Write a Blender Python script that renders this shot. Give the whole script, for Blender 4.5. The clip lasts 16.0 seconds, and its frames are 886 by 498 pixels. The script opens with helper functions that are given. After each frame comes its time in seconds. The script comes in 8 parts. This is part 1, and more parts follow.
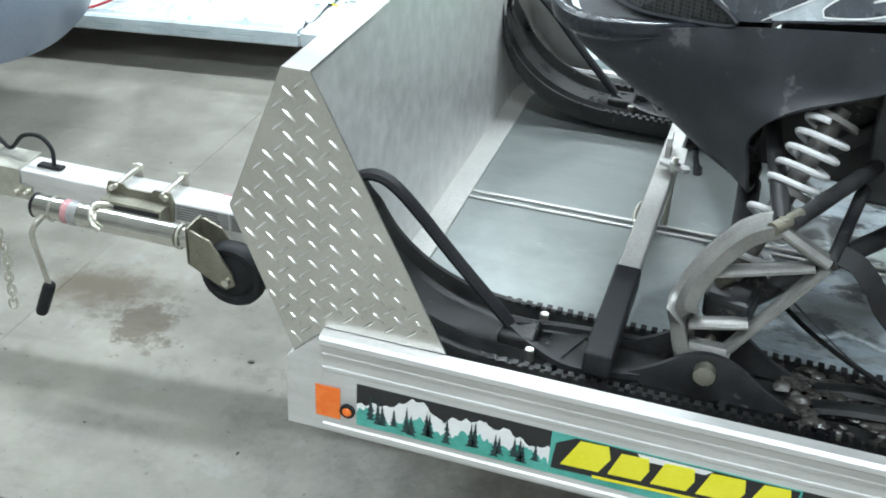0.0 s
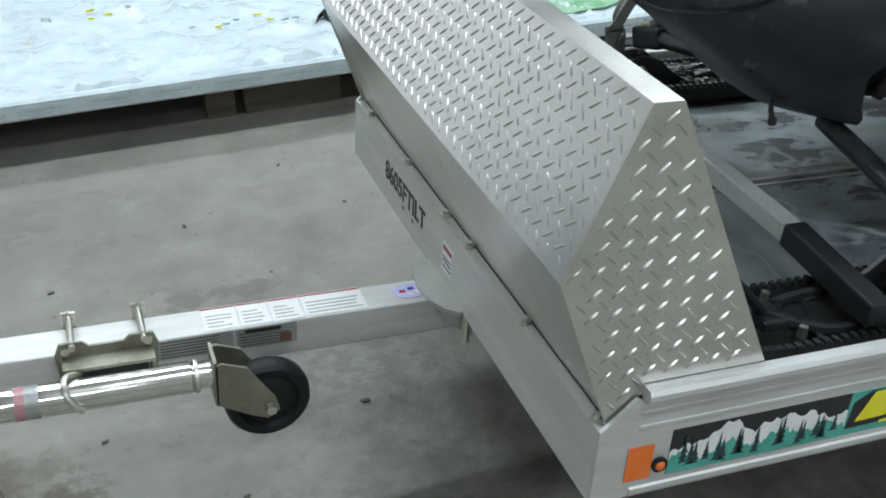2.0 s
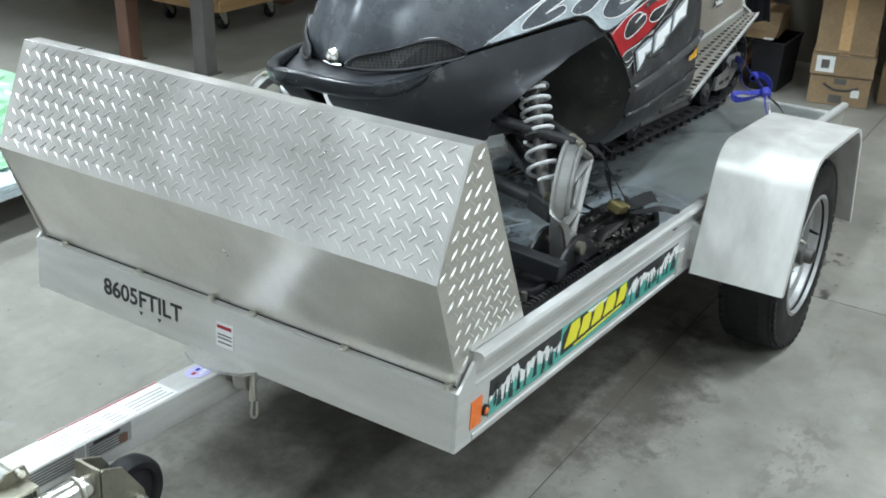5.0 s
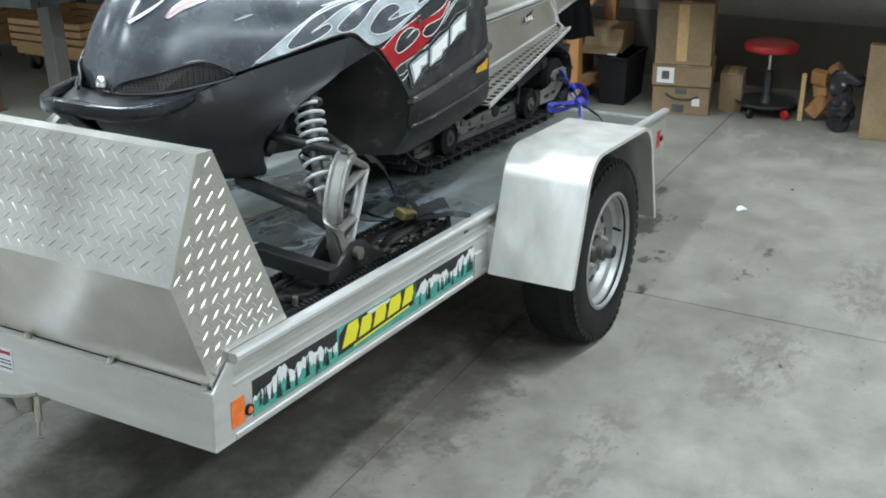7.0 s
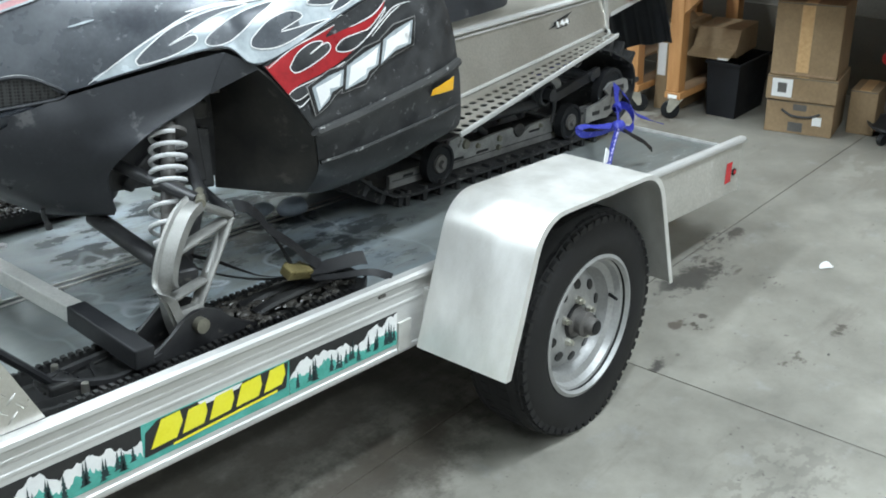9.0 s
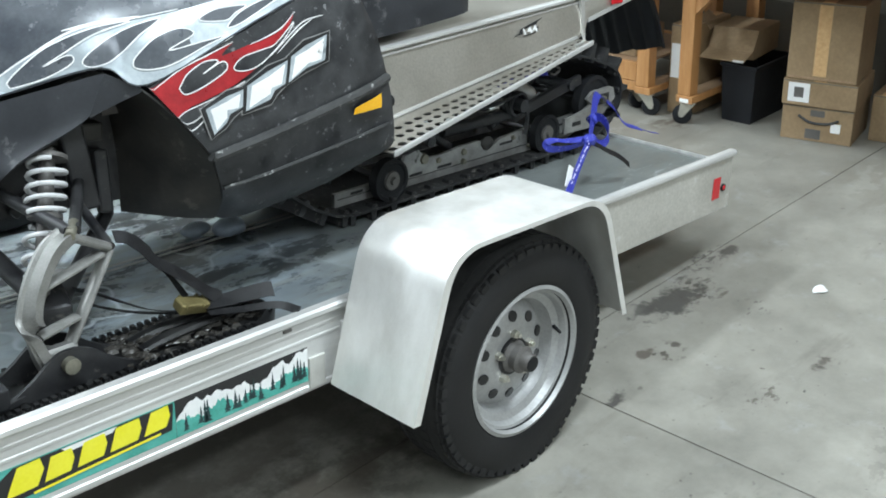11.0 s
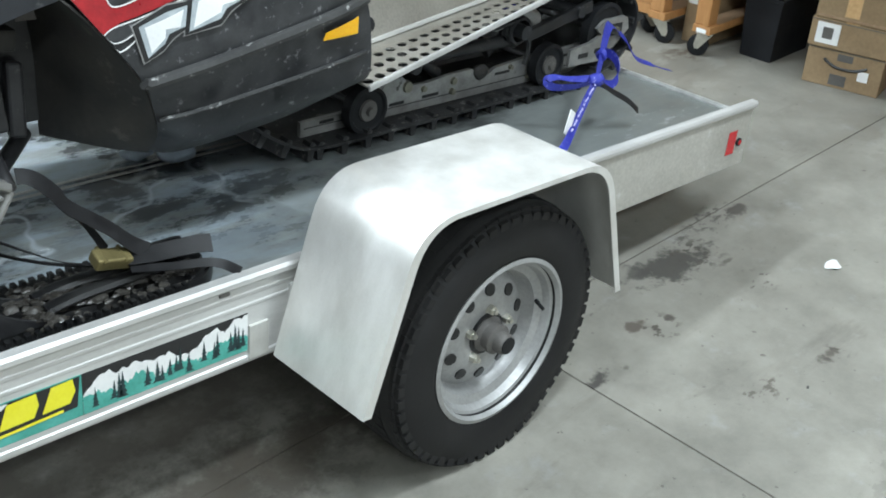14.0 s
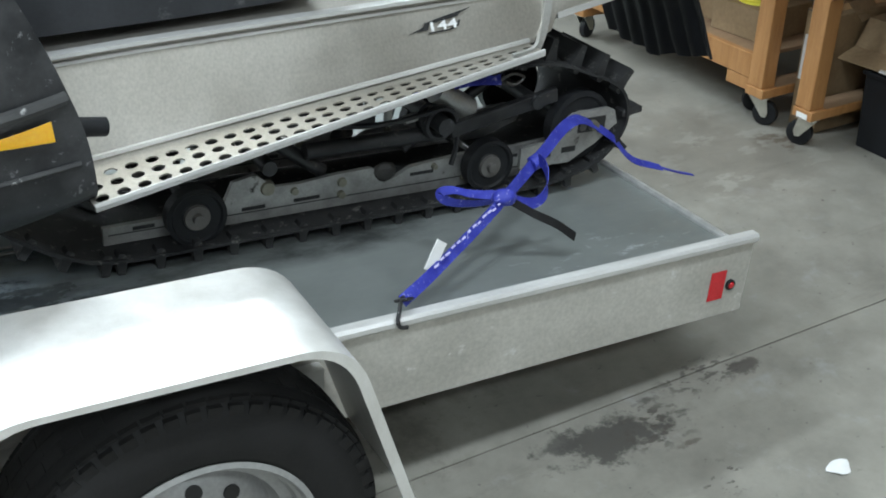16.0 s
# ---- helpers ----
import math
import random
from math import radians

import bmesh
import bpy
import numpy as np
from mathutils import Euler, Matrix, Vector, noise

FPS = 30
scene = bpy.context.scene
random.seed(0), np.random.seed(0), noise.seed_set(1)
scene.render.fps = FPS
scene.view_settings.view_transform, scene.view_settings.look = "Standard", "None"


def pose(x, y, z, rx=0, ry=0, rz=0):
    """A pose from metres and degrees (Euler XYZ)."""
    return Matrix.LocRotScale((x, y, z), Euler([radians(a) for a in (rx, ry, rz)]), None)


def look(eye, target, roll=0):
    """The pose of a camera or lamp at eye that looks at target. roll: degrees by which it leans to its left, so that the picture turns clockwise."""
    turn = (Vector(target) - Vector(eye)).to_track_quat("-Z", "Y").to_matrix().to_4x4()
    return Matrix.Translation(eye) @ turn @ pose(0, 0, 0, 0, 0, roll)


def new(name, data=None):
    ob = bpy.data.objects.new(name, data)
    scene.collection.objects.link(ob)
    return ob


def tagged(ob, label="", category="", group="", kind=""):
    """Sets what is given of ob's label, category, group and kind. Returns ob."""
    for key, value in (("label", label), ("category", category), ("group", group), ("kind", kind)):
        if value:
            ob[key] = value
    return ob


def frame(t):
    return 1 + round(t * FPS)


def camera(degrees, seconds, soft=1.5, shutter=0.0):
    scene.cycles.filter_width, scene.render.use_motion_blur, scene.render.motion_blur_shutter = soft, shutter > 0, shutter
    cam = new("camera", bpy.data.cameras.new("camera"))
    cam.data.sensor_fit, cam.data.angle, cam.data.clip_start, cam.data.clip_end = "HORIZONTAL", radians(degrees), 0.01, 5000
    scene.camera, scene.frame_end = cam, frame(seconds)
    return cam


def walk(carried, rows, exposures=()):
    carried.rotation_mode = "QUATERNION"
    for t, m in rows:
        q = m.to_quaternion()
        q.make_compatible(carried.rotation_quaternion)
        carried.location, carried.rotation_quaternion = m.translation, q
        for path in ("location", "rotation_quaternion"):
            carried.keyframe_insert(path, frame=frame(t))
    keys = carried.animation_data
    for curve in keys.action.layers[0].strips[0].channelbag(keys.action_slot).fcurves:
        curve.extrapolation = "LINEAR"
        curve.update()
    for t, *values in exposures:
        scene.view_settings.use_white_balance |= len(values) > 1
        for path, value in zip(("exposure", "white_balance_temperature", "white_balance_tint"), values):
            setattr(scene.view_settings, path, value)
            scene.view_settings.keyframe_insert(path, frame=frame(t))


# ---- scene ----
from mathutils.bvhtree import BVHTree

cam = camera(45.0, 16.0, 1.85)
PATH = [
    (0, (0.68, -1.223, 1.522), (0.136, 0.415, 0.509), -1.6),
    (0.5, (0.29, -1.158, 1.52), (-0.065, 0.525, 0.5), -3.2),
    (1, (-0.026, -1.148, 1.538), (0.028, 0.59, 0.551), 0.6),
    (1.5, (-0.32, -1.002, 1.514), (-0.15, 0.692, 0.466), -0.1),
    (2, (-0.565, -0.984, 1.517), (0.004, 0.623, 0.471), -0.8),
    (2.5, (-0.715, -0.889, 1.507), (0.31, 0.486, 0.478), 2.0),
    (3, (-0.85, -0.802, 1.516), (0.445, 0.324, 0.488), 0.4),
    (3.5, (-1.072, -0.748, 1.512), (0.353, 0.11, 0.402), 4.0),
    (4, (-1.138, -0.745, 1.549), (0.234, 0.268, 0.506), 1.8),
    (4.2, (-1.198, -0.771, 1.58), (0.237, 0.23, 0.61), 1.1),
    (6.3, (-1.65, -1.06, 1.647), (-0.078, -0.11, 0.858), 0.8),
    (6.5, (-1.588, -1.101, 1.633), (0.01, -0.195, 0.843), -0.6),
    (7, (-1.366, -1.284, 1.606), (0.245, -0.392, 0.825), -1.0),
    (7.5, (-1.168, -1.362, 1.592), (0.423, -0.409, 0.843), -1.3),
    (8, (-0.912, -1.37, 1.596), (0.626, -0.418, 0.743), -1.1),
    (8.5, (-0.676, -1.439, 1.598), (0.806, -0.389, 0.76), -0.6),
    (9, (-0.453, -1.499, 1.569), (0.931, -0.315, 0.744), -1.0),
    (9.2, (-0.413, -1.534, 1.586), (0.964, -0.344, 0.758), -0.2),
    (11.5, (-0.042, -1.629, 1.572), (1.217, -0.318, 0.738), -2.3),
    (12, (-0.039, -1.608, 1.57), (1.181, -0.257, 0.744), -1.4),
    (12.5, (-0.048, -1.589, 1.571), (1.118, -0.198, 0.732), -0.6),
    (13, (-0.009, -1.605, 1.563), (1.2, -0.279, 0.68), 0.5),
    (13.5, (0.07, -1.484, 1.559), (1.29, -0.182, 0.656), 2.2),
    (14, (0.206, -1.387, 1.553), (1.442, -0.193, 0.531), 3.0),
    (14.5, (0.49, -1.439, 1.541), (1.577, -0.059, 0.585), 0.7),
    (15, (0.772, -1.416, 1.521), (1.844, -0.043, 0.538), -0.8),
    (15.5, (1.004, -1.369, 1.518), (2.085, 0.003, 0.543), 0.8),
    (16, (1.299, -1.431, 1.509), (2.162, 0.072, 0.51), 0.4),
]
walk(cam, [(t, look(eye, target, roll)) for t, eye, target, roll in PATH], [(0.0, 0.35), (0.5, 0.04), (1.0, -0.22), (1.5, -0.40), (2.0, -0.45), (2.5, -0.22), (3.0, 0.03), (4.0, 0.27), (7.0, 0.22), (7.5, 0.25), (8.0, 0.22), (8.5, 0.36), (9.0, 0.47), (12.5, 0.58), (13.0, 0.6), (14.0, 0.5), (15.0, 0.33), (16.0, 0.14)])

# ---- light ----
world = bpy.data.worlds.new("world")
scene.world = world
world.use_nodes = True
world.node_tree.nodes["Background"].inputs[0].default_value = (0.75, 0.85, 1.0, 1)
world.node_tree.nodes["Background"].inputs[1].default_value = 0.15
scene.view_settings.exposure = 0.0


def area_lamp(name, m, w, h, power, colour):
    data = bpy.data.lights.new(name, "AREA")
    data.shape, data.size, data.size_y, data.energy, data.color = "RECTANGLE", w, h, power, colour
    ob = new(name, data)
    ob.matrix_world = m
    return ob


CEIL = 4.3
TUBES = [(0.5, -1.3), (2.5, -1.5), (-2.6, 2.2), (-0.3, 2.2), (1.9, 2.2), (-1.0, 5.2), (1.4, 5.2), (3.7, 5.0), (-1.0, -4.2), (2.6, -4.2)]
for px, py in TUBES:
    area_lamp("tube_light", pose(px, py, CEIL - 0.16), 1.2, 0.28, 72, (0.875, 1.0, 1.08))
# daylight through an unseen open overhead door in the front wall
area_lamp("door_daylight", pose(-6.85, 2.5, 1.75, 0, -90, 0), 3.3, 7.0, 75, (0.8, 0.92, 1.0))
# unseen daylight source added in the far side wall to brighten the shield
area_lamp("added_side_daylight", pose(-4.2, 8.85, 1.65, -90, 0, 0), 4.4, 3.1, 60, (0.86, 0.95, 1.0))


# ---- materials ----
def nodes_of(name, colour, rough=0.5, metal=0.0):
    m = bpy.data.materials.new(name)
    m.use_nodes = True
    nt = m.node_tree
    b = nt.nodes["Principled BSDF"]
    b.inputs["Base Color"].default_value = (*colour, 1)
    b.inputs["Roughness"].default_value = rough
    b.inputs["Metallic"].default_value = metal
    return m, nt, b


def noise_node(nt, scale, detail=4, rough=0.55, stretch=None, coord="Object"):
    tc = nt.nodes.new("ShaderNodeTexCoord")
    n = nt.nodes.new("ShaderNodeTexNoise")
    n.inputs["Scale"].default_value, n.inputs["Detail"].default_value, n.inputs["Roughness"].default_value = scale, detail, rough
    if stretch:
        mp = nt.nodes.new("ShaderNodeMapping")
        mp.inputs["Scale"].default_value = stretch
        nt.links.new(tc.outputs[coord], mp.inputs[0])
        nt.links.new(mp.outputs[0], n.inputs["Vector"])
    else:
        nt.links.new(tc.outputs[coord], n.inputs["Vector"])
    return n


def ramp(nt, src, stops):
    r = nt.nodes.new("ShaderNodeValToRGB")
    el = r.color_ramp.elements
    while len(el) < len(stops):
        el.new(0.5)
    for e, (p, c) in zip(el, stops):
        e.position = p
        e.color = (*c, 1) if len(c) == 3 else c
    nt.links.new(src, r.inputs[0])
    return r


def grey(v):
    return (v, v, v)


def mixed(nt, fac, a, b, mode="MIX"):
    x = nt.nodes.new("ShaderNodeMix")
    x.data_type, x.blend_type = "RGBA", mode
    if isinstance(fac, (int, float)):
        x.inputs[0].default_value = fac
    else:
        nt.links.new(fac, x.inputs[0])
    for i, v in ((6, a), (7, b)):
        if isinstance(v, tuple):
            x.inputs[i].default_value = (*v, 1)
        else:
            nt.links.new(v, x.inputs[i])
    return x.outputs[2]


def bump(nt, b, src, strength, dist=0.002):
    n = nt.nodes.new("ShaderNodeBump")
    n.inputs["Strength"].default_value, n.inputs["Distance"].default_value = strength, dist
    nt.links.new(src, n.inputs["Height"])
    nt.links.new(n.outputs[0], b.inputs["Normal"])


def worn(name, c1, c2, scale=12, rough=(0.35, 0.6), metal=0.0, fine=180, bumps=0.15, stretch=None, spots=None, coord="Object"):
    """A surface of two blended colours with coarse stains, fine grain and uneven gloss."""
    m, nt, b = nodes_of(name, c1, 0.5, metal)
    big = noise_node(nt, scale, 5, 0.6, stretch, coord)
    small = noise_node(nt, fine, 3, 0.6, stretch, coord)
    col = ramp(nt, big.outputs[0], [(0.32, c1), (0.68, c2)]).outputs[0]
    col = mixed(nt, 0.25, col, ramp(nt, small.outputs[0], [(0.3, grey(0.35)), (0.7, grey(0.75))]).outputs[0], "OVERLAY")
    if spots:
        sn = noise_node(nt, spots[0], 6, 0.7, None, coord)
        f = ramp(nt, sn.outputs[0], [(spots[1], grey(0)), (spots[1] + 0.06, grey(1))]).outputs[0]
        col = mixed(nt, f, col, spots[2])
    nt.links.new(col, b.inputs["Base Color"])
    nt.links.new(ramp(nt, big.outputs[0], [(0.3, grey(rough[0])), (0.7, grey(rough[1]))]).outputs[0], b.inputs["Roughness"])
    if bumps:
        bump(nt, b, small.outputs[0], bumps)
    return m


ALU = worn("mill_aluminium", (0.55, 0.545, 0.53), (0.72, 0.715, 0.70), 7, (0.36, 0.52), 0.5, 220, 0.06, (0.5, 4, 4))
ALU_DULL = worn("dull_aluminium", (0.44, 0.44, 0.42), (0.58, 0.57, 0.54), 6, (0.38, 0.55), 0.6, 160, 0.06)
TREAD = worn("tread_plate_aluminium", (0.62, 0.605, 0.57), (0.74, 0.725, 0.69), 7, (0.27, 0.34), 0.95, 200, 0.03)
TUNNEL = worn("dirty_tunnel_aluminium", (0.40, 0.375, 0.33), (0.50, 0.475, 0.43), 3.0, (0.28, 0.42), 0.82, 120, 0.04, (1.5, 1, 1.2), (24, 0.69, (0.62, 0.61, 0.58)))
FENDER = worn("bent_sheet_aluminium", (0.71, 0.695, 0.66), (0.86, 0.85, 0.825), 7, (0.34, 0.46), 0.58, 240, 0.025, (2, 2, 0.8))
BEAM = worn("dull_beam_aluminium", (0.54, 0.53, 0.495), (0.66, 0.65, 0.615), 6, (0.42, 0.56), 0.45, 200, 0.06, (4, 0.6, 4))
ROADFILM = worn("dirt_filmed_aluminium", (0.40, 0.385, 0.345), (0.52, 0.50, 0.455), 5, (0.5, 0.65), 0.25, 120, 0.05, None, (20, 0.62, (0.62, 0.61, 0.585)))
ZINC = worn("zinc_plated_steel", (0.55, 0.54, 0.48), (0.72, 0.70, 0.62), 20, (0.25, 0.45), 0.95, 150, 0.08)
OLIVE = worn("yellow_zinc_steel", (0.22, 0.21, 0.165), (0.34, 0.325, 0.265), 18, (0.35, 0.55), 0.8, 150, 0.08)
CAST = worn("cast_aluminium", (0.20, 0.197, 0.187), (0.30, 0.296, 0.28), 14, (0.34, 0.5), 0.6, 260, 0.2)
RUBBER = worn("black_rubber", (0.007, 0.0075, 0.009), (0.016, 0.0165, 0.018), 9, (0.42, 0.65), 0.0, 160, 0.2)
PLASTIC = worn("black_plastic", (0.014, 0.0155, 0.019), (0.028, 0.030, 0.035), 8, (0.44, 0.62), 0.0, 120, 0.08, None, (14, 0.6, (0.08, 0.08, 0.083)))
DIRTY = worn("dirty_black_plastic", (0.011, 0.012, 0.014), (0.046, 0.047, 0.049), 15, (0.32, 0.6), 0.0, 140, 0.12, None, (48, 0.61, (0.18, 0.183, 0.187)))
MUD = worn("mud_stained_plastic", (0.015, 0.0145, 0.014), (0.062, 0.057, 0.050), 7, (0.45, 0.72), 0.0, 90, 0.15, None, (11, 0.60, (0.10, 0.092, 0.08)))
BLACKSTEEL = worn("black_painted_steel", (0.016, 0.016, 0.018), (0.042, 0.042, 0.043), 12, (0.3, 0.5), 0.2, 140, 0.08, None, (30, 0.62, (0.11, 0.105, 0.095)))
RAILALU = worn("grimy_rail_aluminium", (0.24, 0.235, 0.225), (0.44, 0.435, 0.42), 16, (0.32, 0.5), 0.6, 200, 0.12, None, (20, 0.62, (0.06, 0.056, 0.05)))
HOOD = worn("dusty_dark_hood_paint", (0.050, 0.056, 0.067), (0.115, 0.124, 0.137), 8, (0.18, 0.34), 0.1, 110, 0.02, None, (34, 0.62, (0.18, 0.187, 0.2)))
SILVER = worn("silver_flame_paint", (0.29, 0.325, 0.345), (0.62, 0.68, 0.72), 7, (0.16, 0.3), 0.25, 90, 0.02)
WHITE = worn("white_paint", (0.72, 0.72, 0.72), (0.82, 0.82, 0.8), 12, (0.35, 0.5))
RED = worn("red_paint", (0.22, 0.010, 0.014), (0.46, 0.022, 0.028), 9, (0.25, 0.4))
YELLOW = worn("yellow_print", (0.8, 0.72, 0.02), (0.85, 0.78, 0.05), 20, (0.35, 0.5))
TEAL = worn("green_print", (0.05, 0.3, 0.24), (0.1, 0.42, 0.36), 20, (0.35, 0.5))
BLACK = worn("black_print", (0.012, 0.012, 0.013), (0.02, 0.02, 0.02), 20, (0.35, 0.5))
ORANGE = worn("orange_reflector", (0.85, 0.16, 0.02), (0.9, 0.2, 0.03), 20, (0.2, 0.35))
AMBER = worn("amber_reflector", (0.85, 0.42, 0.01), (0.9, 0.48, 0.02), 20, (0.15, 0.3))
REDLENS = worn("red_lens", (0.5, 0.015, 0.02), (0.6, 0.02, 0.03), 20, (0.15, 0.3))
BLUE = worn("blue_webbing", (0.018, 0.022, 0.27), (0.045, 0.06, 0.44), 30, (0.5, 0.7), 0, 400, 0.3, None, (95, 0.60, (0.4, 0.4, 0.74)))
LILAC = worn("pale_webbing_print", (0.5, 0.48, 0.8), (0.6, 0.58, 0.85), 30, (0.6, 0.8))
WEB = worn("black_webbing", (0.007, 0.007, 0.008), (0.018, 0.018, 0.019), 30, (0.35, 0.6), 0, 400, 0.3)
RIM = worn("silver_wheel_paint", (0.33, 0.33, 0.325), (0.42, 0.42, 0.415), 10, (0.38, 0.5), 0.45, 120, 0.04)
SPRING = worn("white_spring_coat", (0.46, 0.46, 0.46), (0.6, 0.6, 0.6), 30, (0.3, 0.5))
PLASTIC_SKI = worn("muddy_ski_plastic", (0.006, 0.0062, 0.007), (0.017, 0.017, 0.0165), 12, (0.22, 0.5), 0, 120, 0.12, None, (95, 0.64, (0.10, 0.097, 0.09)))
SCUFF = worn("scuffed_black_edge", (0.022, 0.022, 0.023), (0.055, 0.055, 0.054), 9, (0.45, 0.65), 0, 120, 0.1, None, (30, 0.575, (0.40, 0.40, 0.39)))
DULLPINE = worn("dull_pine", (0.26, 0.165, 0.095), (0.36, 0.24, 0.15), 6, (0.5, 0.7), 0, 120, 0.1, (1, 9, 9))
# timber darkened to paint the shade under the wrapped sheets
SHADEDWOOD = worn("shaded_timber", (0.09, 0.07, 0.05), (0.15, 0.12, 0.09), 6, (0.6, 0.8), 0, 120, 0.1, (1, 9, 9))
PINE = worn("pale_pine", (0.5, 0.3, 0.13), (0.62, 0.4, 0.2), 6, (0.5, 0.7), 0, 120, 0.1, (1, 9, 9))
ORANGEWOOD = worn("varnished_timber", (0.34, 0.155, 0.05), (0.46, 0.235, 0.09), 5, (0.4, 0.6), 0, 100, 0.1, (8, 8, 1))
GLOSS = worn("glossy_black_plastic", (0.012, 0.014, 0.018), (0.022, 0.025, 0.03), 8, (0.16, 0.3), 0.0, 120, 0.04)
CARD = worn("brown_cardboard", (0.23, 0.155, 0.083), (0.32, 0.225, 0.13), 4, (0.7, 0.85), 0, 60, 0.06)
FILM = worn("white_wrapping_film", (0.52, 0.60, 0.64), (0.66, 0.74, 0.77), 5, (0.2, 0.4), 0, 16, 1.0, (1, 2.2, 1), (13, 0.62, (0.50, 0.49, 0.43)))
GREENFILM = worn("green_wrapping_film", (0.16, 0.42, 0.2), (0.5, 0.68, 0.54), 6, (0.2, 0.4), 0, 25, 0.4)
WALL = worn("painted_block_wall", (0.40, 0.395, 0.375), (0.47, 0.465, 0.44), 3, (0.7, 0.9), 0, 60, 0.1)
CEILING = worn("white_ceiling", (0.72, 0.73, 0.72), (0.8, 0.81, 0.8), 3, (0.8, 0.9))
FENDERSTEEL = worn("grey_vehicle_paint", (0.16, 0.19, 0.24), (0.2, 0.23, 0.28), 6, (0.25, 0.4))
BROWNSTEEL = worn("brown_painted_steel", (0.12, 0.06, 0.04), (0.17, 0.09, 0.06), 6, (0.5, 0.7))
CHROME = worn("bright_plated_steel", (0.66, 0.65, 0.6), (0.78, 0.77, 0.72), 14, (0.12, 0.25), 1.0, 120, 0.02)
BRASS = worn("dull_brass", (0.17, 0.14, 0.06), (0.27, 0.225, 0.10), 20, (0.4, 0.55), 0.6)
ICE = worn("packed_ice", (0.32, 0.38, 0.46), (0.48, 0.55, 0.63), 12, (0.25, 0.5), 0, 60, 0.3)
INK = worn("grey_green_ink", (0.34, 0.44, 0.44), (0.44, 0.54, 0.54), 20, (0.4, 0.6))
# wall colour darkened to paint the dim light at the east end
EASTWALL = worn("dimmed_grey_wall", (0.15, 0.143, 0.125), (0.20, 0.19, 0.168), 3, (0.7, 0.9), 0, 60, 0.1)
PINK = worn("faded_pink_paint", (0.42, 0.2, 0.21), (0.55, 0.3, 0.31), 8, (0.2, 0.35))
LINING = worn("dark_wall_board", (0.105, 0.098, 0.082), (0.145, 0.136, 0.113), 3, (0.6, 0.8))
VINYL = worn("red_vinyl", (0.38, 0.012, 0.015), (0.48, 0.02, 0.02), 12, (0.35, 0.5))
BAGFILM = worn("black_bag_film", (0.015, 0.015, 0.017), (0.03, 0.03, 0.033), 12, (0.12, 0.25))
MUDWET = worn("wet_frozen_mud", (0.018, 0.016, 0.014), (0.06, 0.056, 0.05), 30, (0.15, 0.4), 0, 160, 0.3, None, (60, 0.62, (0.3, 0.3, 0.3)))
GREYSTEEL = worn("grey_steel", (0.1, 0.095, 0.09), (0.15, 0.14, 0.13), 6, (0.5, 0.7), 0.3)

TRACKRUBBER = worn("dirty_track_rubber", (0.012, 0.012, 0.013), (0.036, 0.036, 0.036), 14, (0.45, 0.7), 0.0, 160, 0.25, None, (42, 0.59, (0.14, 0.135, 0.125)))
TYRE = worn("dusty_tyre_rubber", (0.008, 0.008, 0.0085), (0.019, 0.0185, 0.0185), 7, (0.5, 0.72), 0.0, 160, 0.2)
FLAPRUBBER = worn("flecked_flap_rubber", (0.005, 0.0055, 0.007), (0.012, 0.013, 0.0155), 9, (0.5, 0.72), 0.0, 160, 0.15, None, (55, 0.68, (0.22, 0.23, 0.25)))
for dull in (RUBBER, TRACKRUBBER, WEB, TYRE, FLAPRUBBER):
    dull.node_tree.nodes["Principled BSDF"].inputs["Specular IOR Level"].default_value = 0.28
JOINTDIRT = worn("joint_dirt", (0.06, 0.052, 0.042), (0.11, 0.098, 0.082), 9, (0.8, 0.95), 0, 90, 0.2)


def mesh_grille():
    m, nt, b = nodes_of("black_mesh_grille", (0.01, 0.01, 0.01), 0.5)
    tc = nt.nodes.new("ShaderNodeTexCoord")
    v = nt.nodes.new("ShaderNodeTexVoronoi")
    v.inputs["Scale"].default_value = 150
    v.inputs["Randomness"].default_value = 0.0
    nt.links.new(tc.outputs["Object"], v.inputs["Vector"])
    nt.links.new(ramp(nt, v.outputs["Distance"], [(0.3, grey(0.003)), (0.5, grey(0.04))]).outputs[0], b.inputs["Base Color"])
    bump(nt, b, v.outputs["Distance"], 0.5, 0.002)
    return m


MESHGRILLE = mesh_grille()


